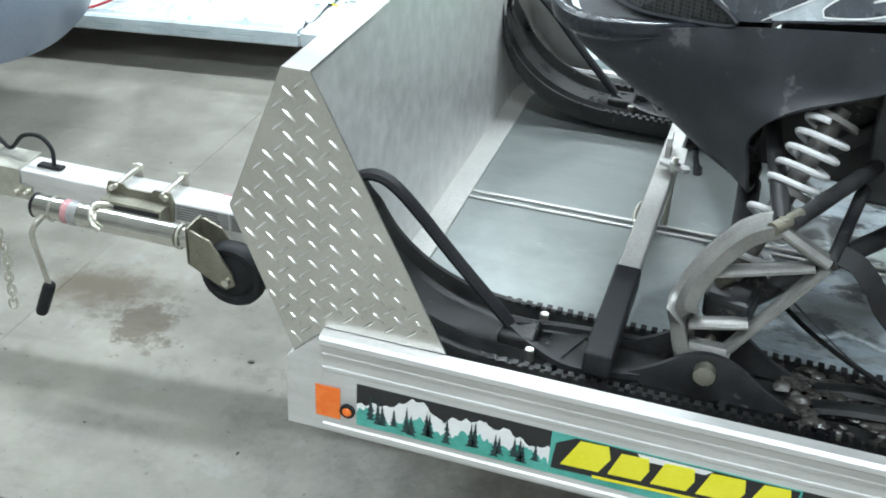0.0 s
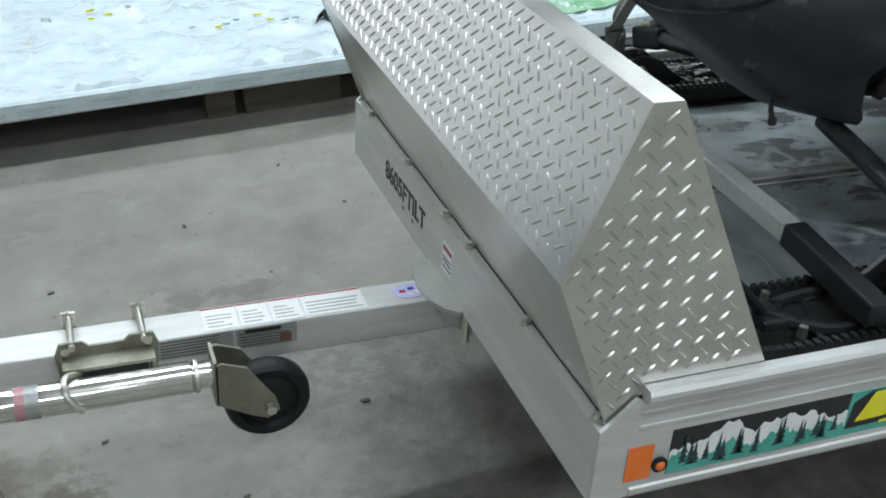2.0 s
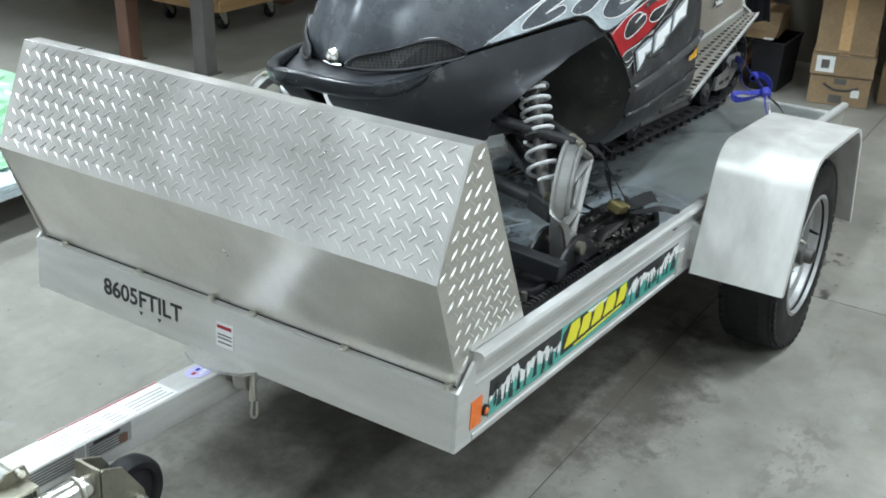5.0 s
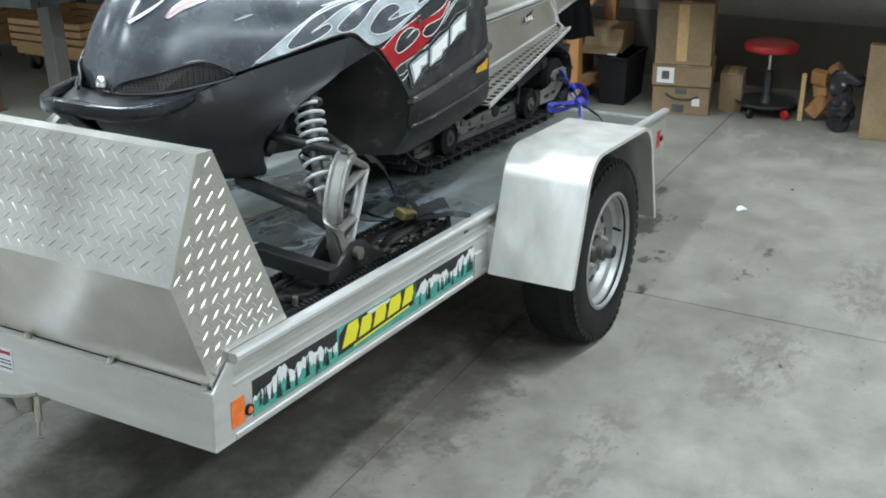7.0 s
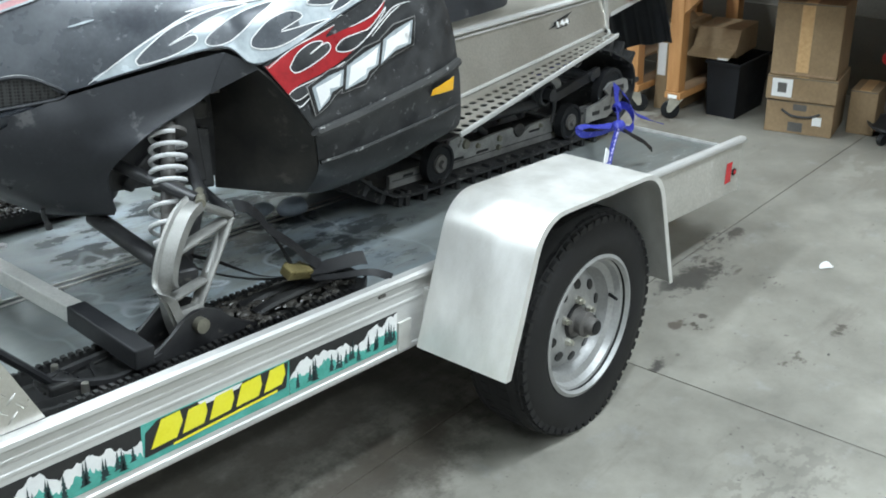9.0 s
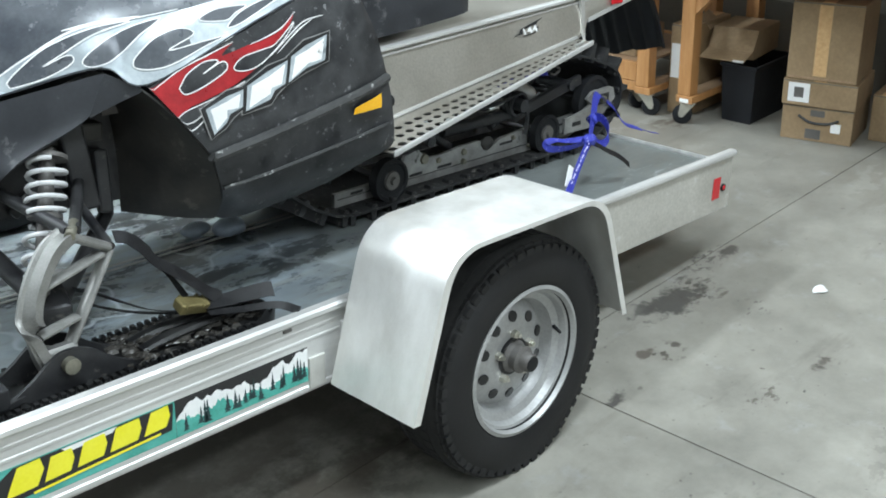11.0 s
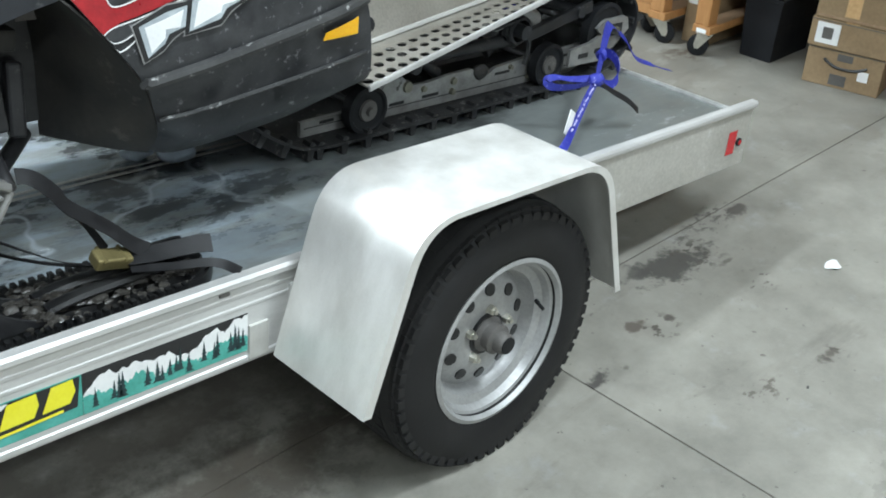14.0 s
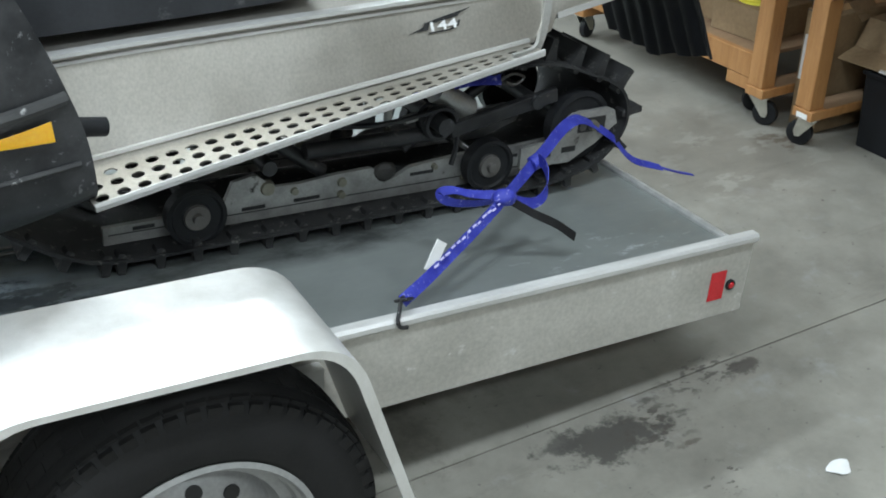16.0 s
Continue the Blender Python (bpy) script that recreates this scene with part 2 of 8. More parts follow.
def stain(nt, col, warp, cx, cy, ax, ay, amount, tint):
    """Lay a ragged oval stain over a colour: centre, half lengths, strength, colour."""
    tc = nt.nodes.new("ShaderNodeTexCoord")
    sub = nt.nodes.new("ShaderNodeVectorMath")
    sub.operation = "SUBTRACT"
    nt.links.new(tc.outputs["Object"], sub.inputs[0])
    sub.inputs[1].default_value = (cx, cy, 0)
    sc = nt.nodes.new("ShaderNodeVectorMath")
    sc.operation = "MULTIPLY"
    nt.links.new(sub.outputs[0], sc.inputs[0])
    sc.inputs[1].default_value = (1 / ax, 1 / ay, 0)
    ln = nt.nodes.new("ShaderNodeVectorMath")
    ln.operation = "LENGTH"
    nt.links.new(sc.outputs[0], ln.inputs[0])
    ad = nt.nodes.new("ShaderNodeMath")
    ad.operation = "MULTIPLY_ADD"
    nt.links.new(warp.outputs[0], ad.inputs[0])
    ragged = 4.4 if ax < 0.2 else 2.6
    ad.inputs[1].default_value = ragged
    nt.links.new(ln.outputs["Value"], ad.inputs[2])
    part_way = nt.nodes.new("ShaderNodeMath")
    part_way.operation = "MULTIPLY"
    part_way.inputs[1].default_value = 0.18 if ax < 0.2 else 0.26
    nt.links.new(ad.outputs[0], part_way.inputs[0])
    f = ramp(nt, part_way.outputs[0], [(0.0, grey(amount)), (0.50 if ax < 0.2 else 0.42, grey(amount)), (0.575 if ax < 0.2 else 0.60, grey(0))])
    return mixed(nt, f.outputs[0], col, tint)


def zone(nt, cx, cy, ax, ay, ragged=0.5):
    """One inside a ragged oval, fading to nothing outside it."""
    tc = nt.nodes.new("ShaderNodeTexCoord")
    mp = nt.nodes.new("ShaderNodeMapping")
    mp.inputs["Location"].default_value = (-cx / ax, -cy / ay, 0)
    mp.inputs["Scale"].default_value = (1 / ax, 1 / ay, 0)
    nt.links.new(tc.outputs["Object"], mp.inputs[0])
    ln = nt.nodes.new("ShaderNodeVectorMath")
    ln.operation = "LENGTH"
    nt.links.new(mp.outputs[0], ln.inputs[0])
    ad = nt.nodes.new("ShaderNodeMath")
    ad.operation = "MULTIPLY_ADD"
    nt.links.new(noise_node(nt, 6, 5, 0.65).outputs[0], ad.inputs[0])
    ad.inputs[1].default_value = ragged
    nt.links.new(ln.outputs["Value"], ad.inputs[2])
    return ramp(nt, ad.outputs[0], [(0.35 + ragged * 0.5, grey(1)), (0.9 + ragged * 0.5, grey(0))]).outputs[0]


def times(nt, a, b):
    n = nt.nodes.new("ShaderNodeMath")
    n.operation = "MULTIPLY"
    nt.links.new(a, n.inputs[0])
    if isinstance(b, float):
        n.inputs[1].default_value = b
    else:
        nt.links.new(b, n.inputs[1])
    return n.outputs[0]


def deck_material():
    """Dull deck sheet: clean and grey-green at both ends, shade painted at the front, wet, dirty and water-marked under
    the machine.
    """
    m, nt, b = nodes_of("scuffed_deck_aluminium", (0.3, 0.31, 0.31), 0.45, 0.5)
    big = noise_node(nt, 2.2, 6, 0.6)
    col = ramp(nt, big.outputs[0], [(0.34, (0.29, 0.315, 0.305)), (0.66, (0.39, 0.42, 0.41))]).outputs[0]
    # pale dried slush, dragged along the deck
    slush = noise_node(nt, 9, 7, 0.72, (0.45, 1.8, 1))
    middle = zone(nt, 1.05, 0.50, 0.95, 0.95, 0.6)
    f = times(nt, ramp(nt, slush.outputs[0], [(0.42, grey(0)), (0.56, grey(0.9))]).outputs[0], middle)
    col = mixed(nt, f, col, (0.44, 0.52, 0.58))
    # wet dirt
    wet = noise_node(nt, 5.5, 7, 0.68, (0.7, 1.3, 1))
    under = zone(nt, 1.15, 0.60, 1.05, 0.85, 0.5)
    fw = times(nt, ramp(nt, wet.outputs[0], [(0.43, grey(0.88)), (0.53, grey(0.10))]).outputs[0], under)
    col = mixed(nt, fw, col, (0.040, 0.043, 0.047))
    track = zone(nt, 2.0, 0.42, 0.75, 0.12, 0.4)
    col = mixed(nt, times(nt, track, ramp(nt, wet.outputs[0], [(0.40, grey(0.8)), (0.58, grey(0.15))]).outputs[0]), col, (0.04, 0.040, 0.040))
    # white tide lines round the wet patches
    tide = noise_node(nt, 2.6, 3, 0.55)
    line = ramp(nt, tide.outputs[0], [(0.482, grey(0)), (0.494, grey(0.85)), (0.500, grey(0.85)), (0.512, grey(0))]).outputs[0]
    col = mixed(nt, times(nt, line, zone(nt, 0.95, 0.35, 0.85, 0.75, 0.5)), col, (0.60, 0.66, 0.70))
    # ice crumbs along the rear part of the near edge
    ice = noise_node(nt, 16, 6, 0.75, (0.6, 1.6, 1))
    fi = ramp(nt, ice.outputs[0], [(0.57, grey(0)), (0.62, grey(0.8))]).outputs[0]
    col = mixed(nt, times(nt, fi, zone(nt, 2.62, 0.16, 0.45, 0.10, 0.5)), col, (0.62, 0.66, 0.68))
    # darker wash towards the front, painting the dimmer reflection there
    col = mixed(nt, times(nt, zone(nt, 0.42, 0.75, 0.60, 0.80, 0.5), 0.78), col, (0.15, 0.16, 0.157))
    # fine pale scratches everywhere
    scr = noise_node(nt, 26, 5, 0.7, (0.35, 2.4, 1))
    col = mixed(nt, ramp(nt, scr.outputs[0], [(0.66, grey(0)), (0.74, grey(0.6))]).outputs[0], col, (0.50, 0.53, 0.54))
    nt.links.new(col, b.inputs["Base Color"])
    dry = ramp(nt, slush.outputs[0], [(0.3, grey(0.30)), (0.7, grey(0.55))]).outputs[0]
    nt.links.new(mixed(nt, fw, dry, grey(0.16)), b.inputs["Roughness"])
    nt.links.new(mixed(nt, fw, grey(0.5), grey(0.0)), b.inputs["Metallic"])
    bump(nt, b, noise_node(nt, 120, 4).outputs[0], 0.1)
    return m


DECK = deck_material()


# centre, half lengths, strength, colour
STAINS_AND_SHADE = [(2.52, -0.055, 0.15, 0.068, 0.92, (0.062, 0.058, 0.052)), (2.40, -0.02, 0.06, 0.04, 0.8, (0.066, 0.062, 0.056)), (1.957, -0.241, 0.045, 0.027, 0.95, (0.06, 0.055, 0.05)), (2.028, -0.262, 0.016, 0.010, 0.6, (0.08, 0.07, 0.06)),
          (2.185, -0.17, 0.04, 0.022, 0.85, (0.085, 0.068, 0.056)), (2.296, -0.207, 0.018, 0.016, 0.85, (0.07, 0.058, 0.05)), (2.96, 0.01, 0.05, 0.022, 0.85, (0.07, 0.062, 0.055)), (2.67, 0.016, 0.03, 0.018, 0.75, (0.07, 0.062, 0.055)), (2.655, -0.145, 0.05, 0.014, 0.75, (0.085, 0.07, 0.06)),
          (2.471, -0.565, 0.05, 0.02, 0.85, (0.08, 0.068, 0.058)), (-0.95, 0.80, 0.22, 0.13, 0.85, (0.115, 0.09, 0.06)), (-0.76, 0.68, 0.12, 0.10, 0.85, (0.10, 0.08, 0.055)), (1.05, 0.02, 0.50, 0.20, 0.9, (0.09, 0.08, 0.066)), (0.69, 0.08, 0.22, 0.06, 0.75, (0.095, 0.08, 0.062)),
          # the widest oval is brown dirt and painted shade under the trailer
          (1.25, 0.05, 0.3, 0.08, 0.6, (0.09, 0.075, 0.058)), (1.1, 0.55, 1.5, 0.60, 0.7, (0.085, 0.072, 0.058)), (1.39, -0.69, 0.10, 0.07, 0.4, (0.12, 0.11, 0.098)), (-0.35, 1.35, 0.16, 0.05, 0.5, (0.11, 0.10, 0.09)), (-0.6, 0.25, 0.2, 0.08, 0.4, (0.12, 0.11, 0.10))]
# patches of small dark spatters: centre, half lengths, share covered, grain, colour
# the wide ones by the east benches also paint the light falling off
SPATTERS_AND_DIMMING = [(3.72, 0.95, 0.75, 0.65, 0.62, 7, (0.125, 0.11, 0.088)), (4.0, 0.92, 0.22, 0.16, 0.54, 14, (0.10, 0.078, 0.058)), (3.9, -0.3, 0.6, 0.8, 0.58, 6, (0.145, 0.13, 0.105)), (2.24, -0.21, 0.13, 0.10, 0.47, 34, (0.062, 0.050, 0.042)), (2.64, -0.26, 0.10, 0.09, 0.46, 36, (0.06, 0.050, 0.044)), (2.62, -0.06, 0.20, 0.14, 0.50, 30, (0.065, 0.058, 0.05)), (2.20, -0.53, 0.16, 0.07, 0.47, 26, (0.09, 0.076, 0.064)), (2.48, -0.57, 0.09, 0.06, 0.47, 34, (0.065, 0.055, 0.048)),
            (2.85, 0.03, 0.25, 0.10, 0.51, 32, (0.07, 0.062, 0.055)), (1.6, -0.75, 0.5, 0.22, 0.52, 22, (0.11, 0.10, 0.088)), (2.3, -0.95, 0.5, 0.25, 0.53, 24, (0.11, 0.10, 0.088)), (0.9, -0.45, 0.5, 0.16, 0.52, 24, (0.11, 0.098, 0.084)), (1.2, 0.0, 0.6, 0.22, 0.50, 20, (0.075, 0.064, 0.052)),
            (-0.2, 1.0, 0.6, 0.4, 0.54, 26, (0.12, 0.108, 0.092)), (-0.8, 0.72, 0.3, 0.2, 0.50, 24, (0.095, 0.076, 0.052))]


def concrete_material():
    m, nt, b = nodes_of("worn_concrete", (0.3, 0.29, 0.26), 0.6)
    big = noise_node(nt, 0.9, 6, 0.6, None, "Object")
    col = ramp(nt, big.outputs[0], [(0.3, (0.204, 0.194, 0.168)), (0.7, (0.268, 0.256, 0.222))]).outputs[0]
    mid = noise_node(nt, 5.5, 8, 0.7)
    col = mixed(nt, 0.7, col, ramp(nt, mid.outputs[0], [(0.3, grey(0.32)), (0.7, grey(0.66))]).outputs[0], "OVERLAY")
    streak = noise_node(nt, 3.0, 6, 0.7, (0.5, 2.2, 1))
    f = ramp(nt, streak.outputs[0], [(0.58, grey(0)), (0.74, grey(0.55))]).outputs[0]
    col = mixed(nt, f, col, (0.12, 0.108, 0.092))
    speck = noise_node(nt, 38, 3, 0.6)
    f = ramp(nt, speck.outputs[0], [(0.67, grey(0)), (0.72, grey(0.8))]).outputs[0]
    col = mixed(nt, f, col, (0.1, 0.09, 0.08))
    pale = noise_node(nt, 7, 5, 0.7)
    f = ramp(nt, pale.outputs[0], [(0.58, grey(0)), (0.74, grey(0.5))]).outputs[0]
    col = mixed(nt, f, col, (0.33, 0.33, 0.325))
    # ragged-edged oil and water stains and painted trailer shade: centre, half lengths, strength, colour
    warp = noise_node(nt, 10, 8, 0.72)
    for spot in STAINS_AND_SHADE:
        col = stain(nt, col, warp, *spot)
    for cx, cy, ax, ay, share, grain, tint in SPATTERS_AND_DIMMING:
        strong = 0.85 if ax < 0.3 else 0.4
        fleck = noise_node(nt, grain, 5, 0.62, (0.75, 1.2, 1))
        f = ramp(nt, fleck.outputs[0], [(1.02 - share, grey(0)), (1.07 - share, grey(strong))]).outputs[0]
        col = mixed(nt, times(nt, f, zone(nt, cx, cy, ax, ay, 0.7)), col, tint)
    nt.links.new(col, b.inputs["Base Color"])
    nt.links.new(ramp(nt, mid.outputs[0], [(0.3, grey(0.42)), (0.7, grey(0.68))]).outputs[0], b.inputs["Roughness"])
    bump(nt, b, noise_node(nt, 90, 6, 0.7).outputs[0], 0.12, 0.003)
    return m


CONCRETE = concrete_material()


# ---- building helpers ----
def part(name, bm, mat, parent=None, label="", smooth=False):
    me = bpy.data.meshes.new(name)
    bmesh.ops.recalc_face_normals(bm, faces=bm.faces[:])
    if smooth:
        for f in bm.faces:
            f.smooth = True
        for e in bm.edges:
            if len(e.link_faces) == 2 and e.calc_face_angle(0) > 0.7:
                e.smooth = False
    bm.to_mesh(me)
    bm.free()
    me.materials.append(mat)
    ob = new(name, me)
    if parent:
        ob.parent = parent
    return tagged(ob, label)


def thing(name, label, category, m=None, group="", kind=""):
    ob = new(name)
    ob.empty_display_size = 0.1
    if m:
        ob.matrix_world = m
    return tagged(ob, label, category, group, kind)


def box(bm, x0, x1, y0, y1, z0, z1, bev=0.0, m=None):
    r = bmesh.ops.create_cube(bm, size=1)
    vs = r["verts"]
    for v in vs:
        v.co = Vector(((x0 + x1) / 2 + v.co.x * (x1 - x0), (y0 + y1) / 2 + v.co.y * (y1 - y0), (z0 + z1) / 2 + v.co.z * (z1 - z0)))
    if bev:
        es = list({e for v in vs for e in v.link_edges})
        out = bmesh.ops.bevel(bm, geom=es, offset=bev, segments=2, affect="EDGES", profile=0.5)
        vs = list({v for f in out["faces"] for v in f.verts} | {v for v in vs if v.is_valid})
    if m:
        for v in vs:
            v.co = m @ v.co
    return bm


def rod(bm, a, b, r0, r1=None, seg=14, caps=True):
    """A round bar or cone from a to b."""
    a, b = Vector(a), Vector(b)
    r1 = r0 if r1 is None else r1
    q = (b - a).to_track_quat("Z", "Y").to_matrix().to_4x4()
    m = Matrix.Translation((a + b) / 2) @ q
    bmesh.ops.create_cone(bm, cap_ends=caps, segments=seg, radius1=max(r0, 1e-4), radius2=max(r1, 1e-4), depth=(b - a).length, matrix=m)
    return bm


def bar(bm, a, b, w, h, up=(0, 0, 1), bev=0.0):
    """A rectangular bar from a to b, w across and h along up."""
    a, b = Vector(a), Vector(b)
    d = (b - a).normalized()
    s = d.cross(Vector(up)).normalized()
    u = s.cross(d)
    m = Matrix((s, d, u)).transposed().to_4x4()
    m.translation = (a + b) / 2
    ln = (b - a).length / 2
    return box(bm, -w / 2, w / 2, -ln, ln, -h / 2, h / 2, bev, m)


def smooth_path(pts, n=8, closed=False):
    """A rounded line through the points (Catmull-Rom)."""
    p = [Vector(q) for q in pts]
    out = []
    k = len(p)
    for i in range(k if closed else k - 1):
        a = p[(i - 1) % k] if closed or i > 0 else p[0]
        b, c = p[i % k], p[(i + 1) % k]
        d = p[(i + 2) % k] if closed or i + 2 < k else p[-1]
        for j in range(n):
            t = j / n
            out.append(0.5 * ((2 * b) + (c - a) * t + (2 * a - 5 * b + 4 * c - d) * t * t + (3 * b - a - 3 * c + d) * t ** 3))
    if not closed:
        out.append(p[-1])
    return out


def sweep(bm, pts, ring, closed=False, up=(0, 0, 1), scale=None):
    """Carry a closed outline (pairs: across, up) along the points."""
    pts = [Vector(p) for p in pts]
    rows = []
    n = len(pts)
    for i, p in enumerate(pts):
        a = pts[(i - 1) % n] if closed or i > 0 else pts[i]
        b = pts[(i + 1) % n] if closed or i + 1 < n else pts[i]
        d = (b - a).normalized()
        s = d.cross(Vector(up))
        s = s.normalized() if s.length > 1e-4 else Vector((1, 0, 0))
        u = s.cross(d)
        k = scale(i / max(1, n - 1)) if scale else 1
        rows.append([bm.verts.new(p + s * (x * k) + u * (y * k)) for x, y in ring])
    m = len(ring)
    for i in range(n if closed else n - 1):
        r, q = rows[i], rows[(i + 1) % n]
        for j in range(m):
            bm.faces.new((r[j], r[(j + 1) % m], q[(j + 1) % m], q[j]))
    if not closed:
        bm.faces.new(rows[0])
        bm.faces.new(rows[-1])
    return bm


def circle(r, n=10, ry=None):
    return [(r * math.cos(2 * math.pi * i / n), (ry or r) * math.sin(2 * math.pi * i / n)) for i in range(n)]


def rect(w, h):
    return [(-w / 2, -h / 2), (w / 2, -h / 2), (w / 2, h / 2), (-w / 2, h / 2)]


def tube(bm, pts, r, n=10, closed=False, up=(0, 0, 1)):
    return sweep(bm, pts, circle(r, n), closed, up)


def prism(bm, outline, axis, a, b):
    """A flat outline carried from a to b along an axis (x: outline is (y, z); y: (x, z); z: (x, y))."""
    def at(p, v):
        return {"x": (v, p[0], p[1]), "y": (p[0], v, p[1]), "z": (p[0], p[1], v)}[axis]
    lo = [bm.verts.new(at(p, a)) for p in outline]
    hi = [bm.verts.new(at(p, b)) for p in outline]
    n = len(outline)
    bm.faces.new(lo)
    bm.faces.new(hi)
    for i in range(n):
        bm.faces.new((lo[i], lo[(i + 1) % n], hi[(i + 1) % n], hi[i]))
    return bm


def lathe(bm, profile, axis_m, seg=48, closed=False):
    """Turn a profile of (radius, along) round the local Z of axis_m."""
    rows = []
    for r, z in profile:
        rows.append([bm.verts.new(axis_m @ Vector((r * math.cos(2 * math.pi * i / seg), r * math.sin(2 * math.pi * i / seg), z))) for i in range(seg)])
    n = len(rows)
    for k in range(n if closed else n - 1):
        a, b = rows[k], rows[(k + 1) % n]
        for i in range(seg):
            bm.faces.new((a[i], a[(i + 1) % seg], b[(i + 1) % seg], b[i]))
    return bm


def shell(bm, rows, thick=None):
    """A skin over rows of points; rows of equal length."""
    vs = [[bm.verts.new(p) for p in r] for r in rows]
    for a, b in zip(vs, vs[1:]):
        for i in range(len(a) - 1):
            q = [a[i], a[i + 1], b[i + 1], b[i]]
            if len({tuple(round(c, 5) for c in v.co) for v in q}) >= 3:
                u = []
                for v in q:
                    if not any((v.co - w.co).length < 1e-5 for w in u):
                        u.append(v)
                bm.faces.new(u)
    bmesh.ops.remove_doubles(bm, verts=bm.verts[:], dist=1e-5)
    if thick:
        bmesh.ops.recalc_face_normals(bm, faces=bm.faces[:])
        bmesh.ops.solidify(bm, geom=bm.faces[:], thickness=thick)
    return bm


def B():
    return bmesh.new()


TRACK_LIFT = 0.0


# ---- the shop: floor, walls, ceiling ----
X0, X1, Y0, Y1 = -7.0, 4.95, -6.0, 9.0
JX, JY = [-1.07, 1.905], [0.045, 3.1, -3.0]


def floor_slabs():
    """Concrete slabs with sawn joints between them."""
    fl = thing("floor", "worn grey concrete shop floor with sawn joints and oil stains", "floor", kind="structure")
    bm = B()
    box(bm, X0, X1, Y0, Y1, -0.2, -0.003)
    part("floor_bed", bm, JOINTDIRT, fl, "dirt packed into the sawn joints")
    xs, ys = [X0, -4.05] + JX + [X1], [Y0] + sorted(JY) + [6.1, Y1]
    gap = {-1.07: 0.0007}
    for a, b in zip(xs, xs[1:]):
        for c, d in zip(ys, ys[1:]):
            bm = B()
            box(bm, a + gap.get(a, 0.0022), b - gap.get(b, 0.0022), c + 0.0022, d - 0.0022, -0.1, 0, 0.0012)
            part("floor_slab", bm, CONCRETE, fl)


floor_slabs()


def wall(name, x0, x1, y0, y1, z0=0.0, z1=CEIL, mat=WALL):
    bm = B()
    box(bm, x0, x1, y0, y1, z0, z1)
    return tagged(part(name, bm, mat), "painted grey shop wall", "wall", "", "structure")


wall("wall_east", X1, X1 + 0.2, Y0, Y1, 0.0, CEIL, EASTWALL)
# north wall left open for the added, unseen daylight source
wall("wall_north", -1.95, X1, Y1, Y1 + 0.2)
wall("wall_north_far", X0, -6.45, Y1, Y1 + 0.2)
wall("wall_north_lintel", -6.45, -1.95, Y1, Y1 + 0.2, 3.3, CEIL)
wall("wall_south", X0, X1, Y0 - 0.2, Y0)
wall("wall_west", X0 - 0.2, X0, Y0, -1.05)
wall("wall_west_far", X0 - 0.2, X0, 6.05, Y1)
wall("wall_west_lintel", X0 - 0.2, X0, -1.05, 6.05, 3.5, CEIL)
bm = B()
box(bm, X0 - 0.2, X1 + 0.2, Y0 - 0.2, Y1 + 0.2, CEIL, CEIL + 0.2)
tagged(part("ceiling", bm, CEILING), "white painted shop ceiling", "ceiling", "", "structure")

for px, py in TUBES:
    f = thing("ceiling_light", "white fluorescent ceiling fixture", "ceiling light", pose(px, py, CEIL), "ceiling lights")
    bm = B()
    box(bm, -0.64, 0.64, -0.16, 0.16, -0.12, 0, 0.01)
    part("housing", bm, WHITE, f)

# ---- trailer ----
TR = pose(0, 0, 0.411, 0, 4.2, 0)
TW, TL = 1.22, 2.9
trailer = thing("utility_trailer", "small aluminium tilt trailer with tread plate front shield", "trailer", TR)


def side_rail(y, out):
    """Extruded side rail: flat web, grooved face, rounded top lip, bottom lip. out: -1 or 1, the outer side."""
    o = out
    prof = [(0, -0.012), (0.002, -0.012), (0.004, -0.006), (0.004, 0.002), (0.001, 0.005), (0.001, 0.109), (0.0023, 0.111), (0.0023, 0.117), (0.001, 0.119),
            (0.001, 0.134), (0.0023, 0.136), (0.0023, 0.142), (0.001, 0.144), (0.001, 0.160), (0.010, 0.163), (0.015, 0.169), (0.015, 0.178), (0.010, 0.184),
            (-0.009, 0.184), (-0.012, 0.176), (-0.005, 0.160), (-0.005, 0.03), (-0.045, 0.025), (-0.045, 0.018), (0, 0.012)]
    ol = [(y + o * a, z) for a, z in prof]
    bm = B()
    prism(bm, ol, "x", 0.062, TL)
    # mitred front end below the lip
    web = [(0.0, -0.012), (0.062, -0.012), (0.062, 0.16), (0.052, 0.168), (0.0, 0.118)]
    prism(bm, web, "y", y - o * 0.005, y + o * 0.0015)
    return bm


for y, o in ((0.0, -1), (TW, 1)):
    part("side_rail", side_rail(y, o), ALU, trailer, "grooved aluminium side rail with a rounded lip")
for a, b in ((-0.0052, -0.0008), (TW + 0.0008, TW + 0.0052)):
    part("rear_side_plate", box(B(), 1.80, TL - 0.003, a, b, -0.010, 0.164, 0.0008), ROADFILM, trailer, "flat side plate dulled by road dirt")
for a, b in ((-0.0075, -0.0008), (TW + 0.0008, TW + 0.0075)):
    part("rail_end_plate", box(B(), 1.128, 1.172, a, b, -0.004, 0.070, 0.0015), BEAM, trailer, "small dull plate at the fender")
bm = B()
prism(bm, [(0.0, -0.012), (0.04, -0.012), (0.04, 0.0), (0.006, 0.0), (0.006, 0.112), (0.05, 0.112), (0.05, 0.118), (0.0, 0.118)], "y", 0.0055, TW - 0.0055)
part("front_beam", bm, BEAM, trailer, "flat aluminium front cross beam")
bm = B()
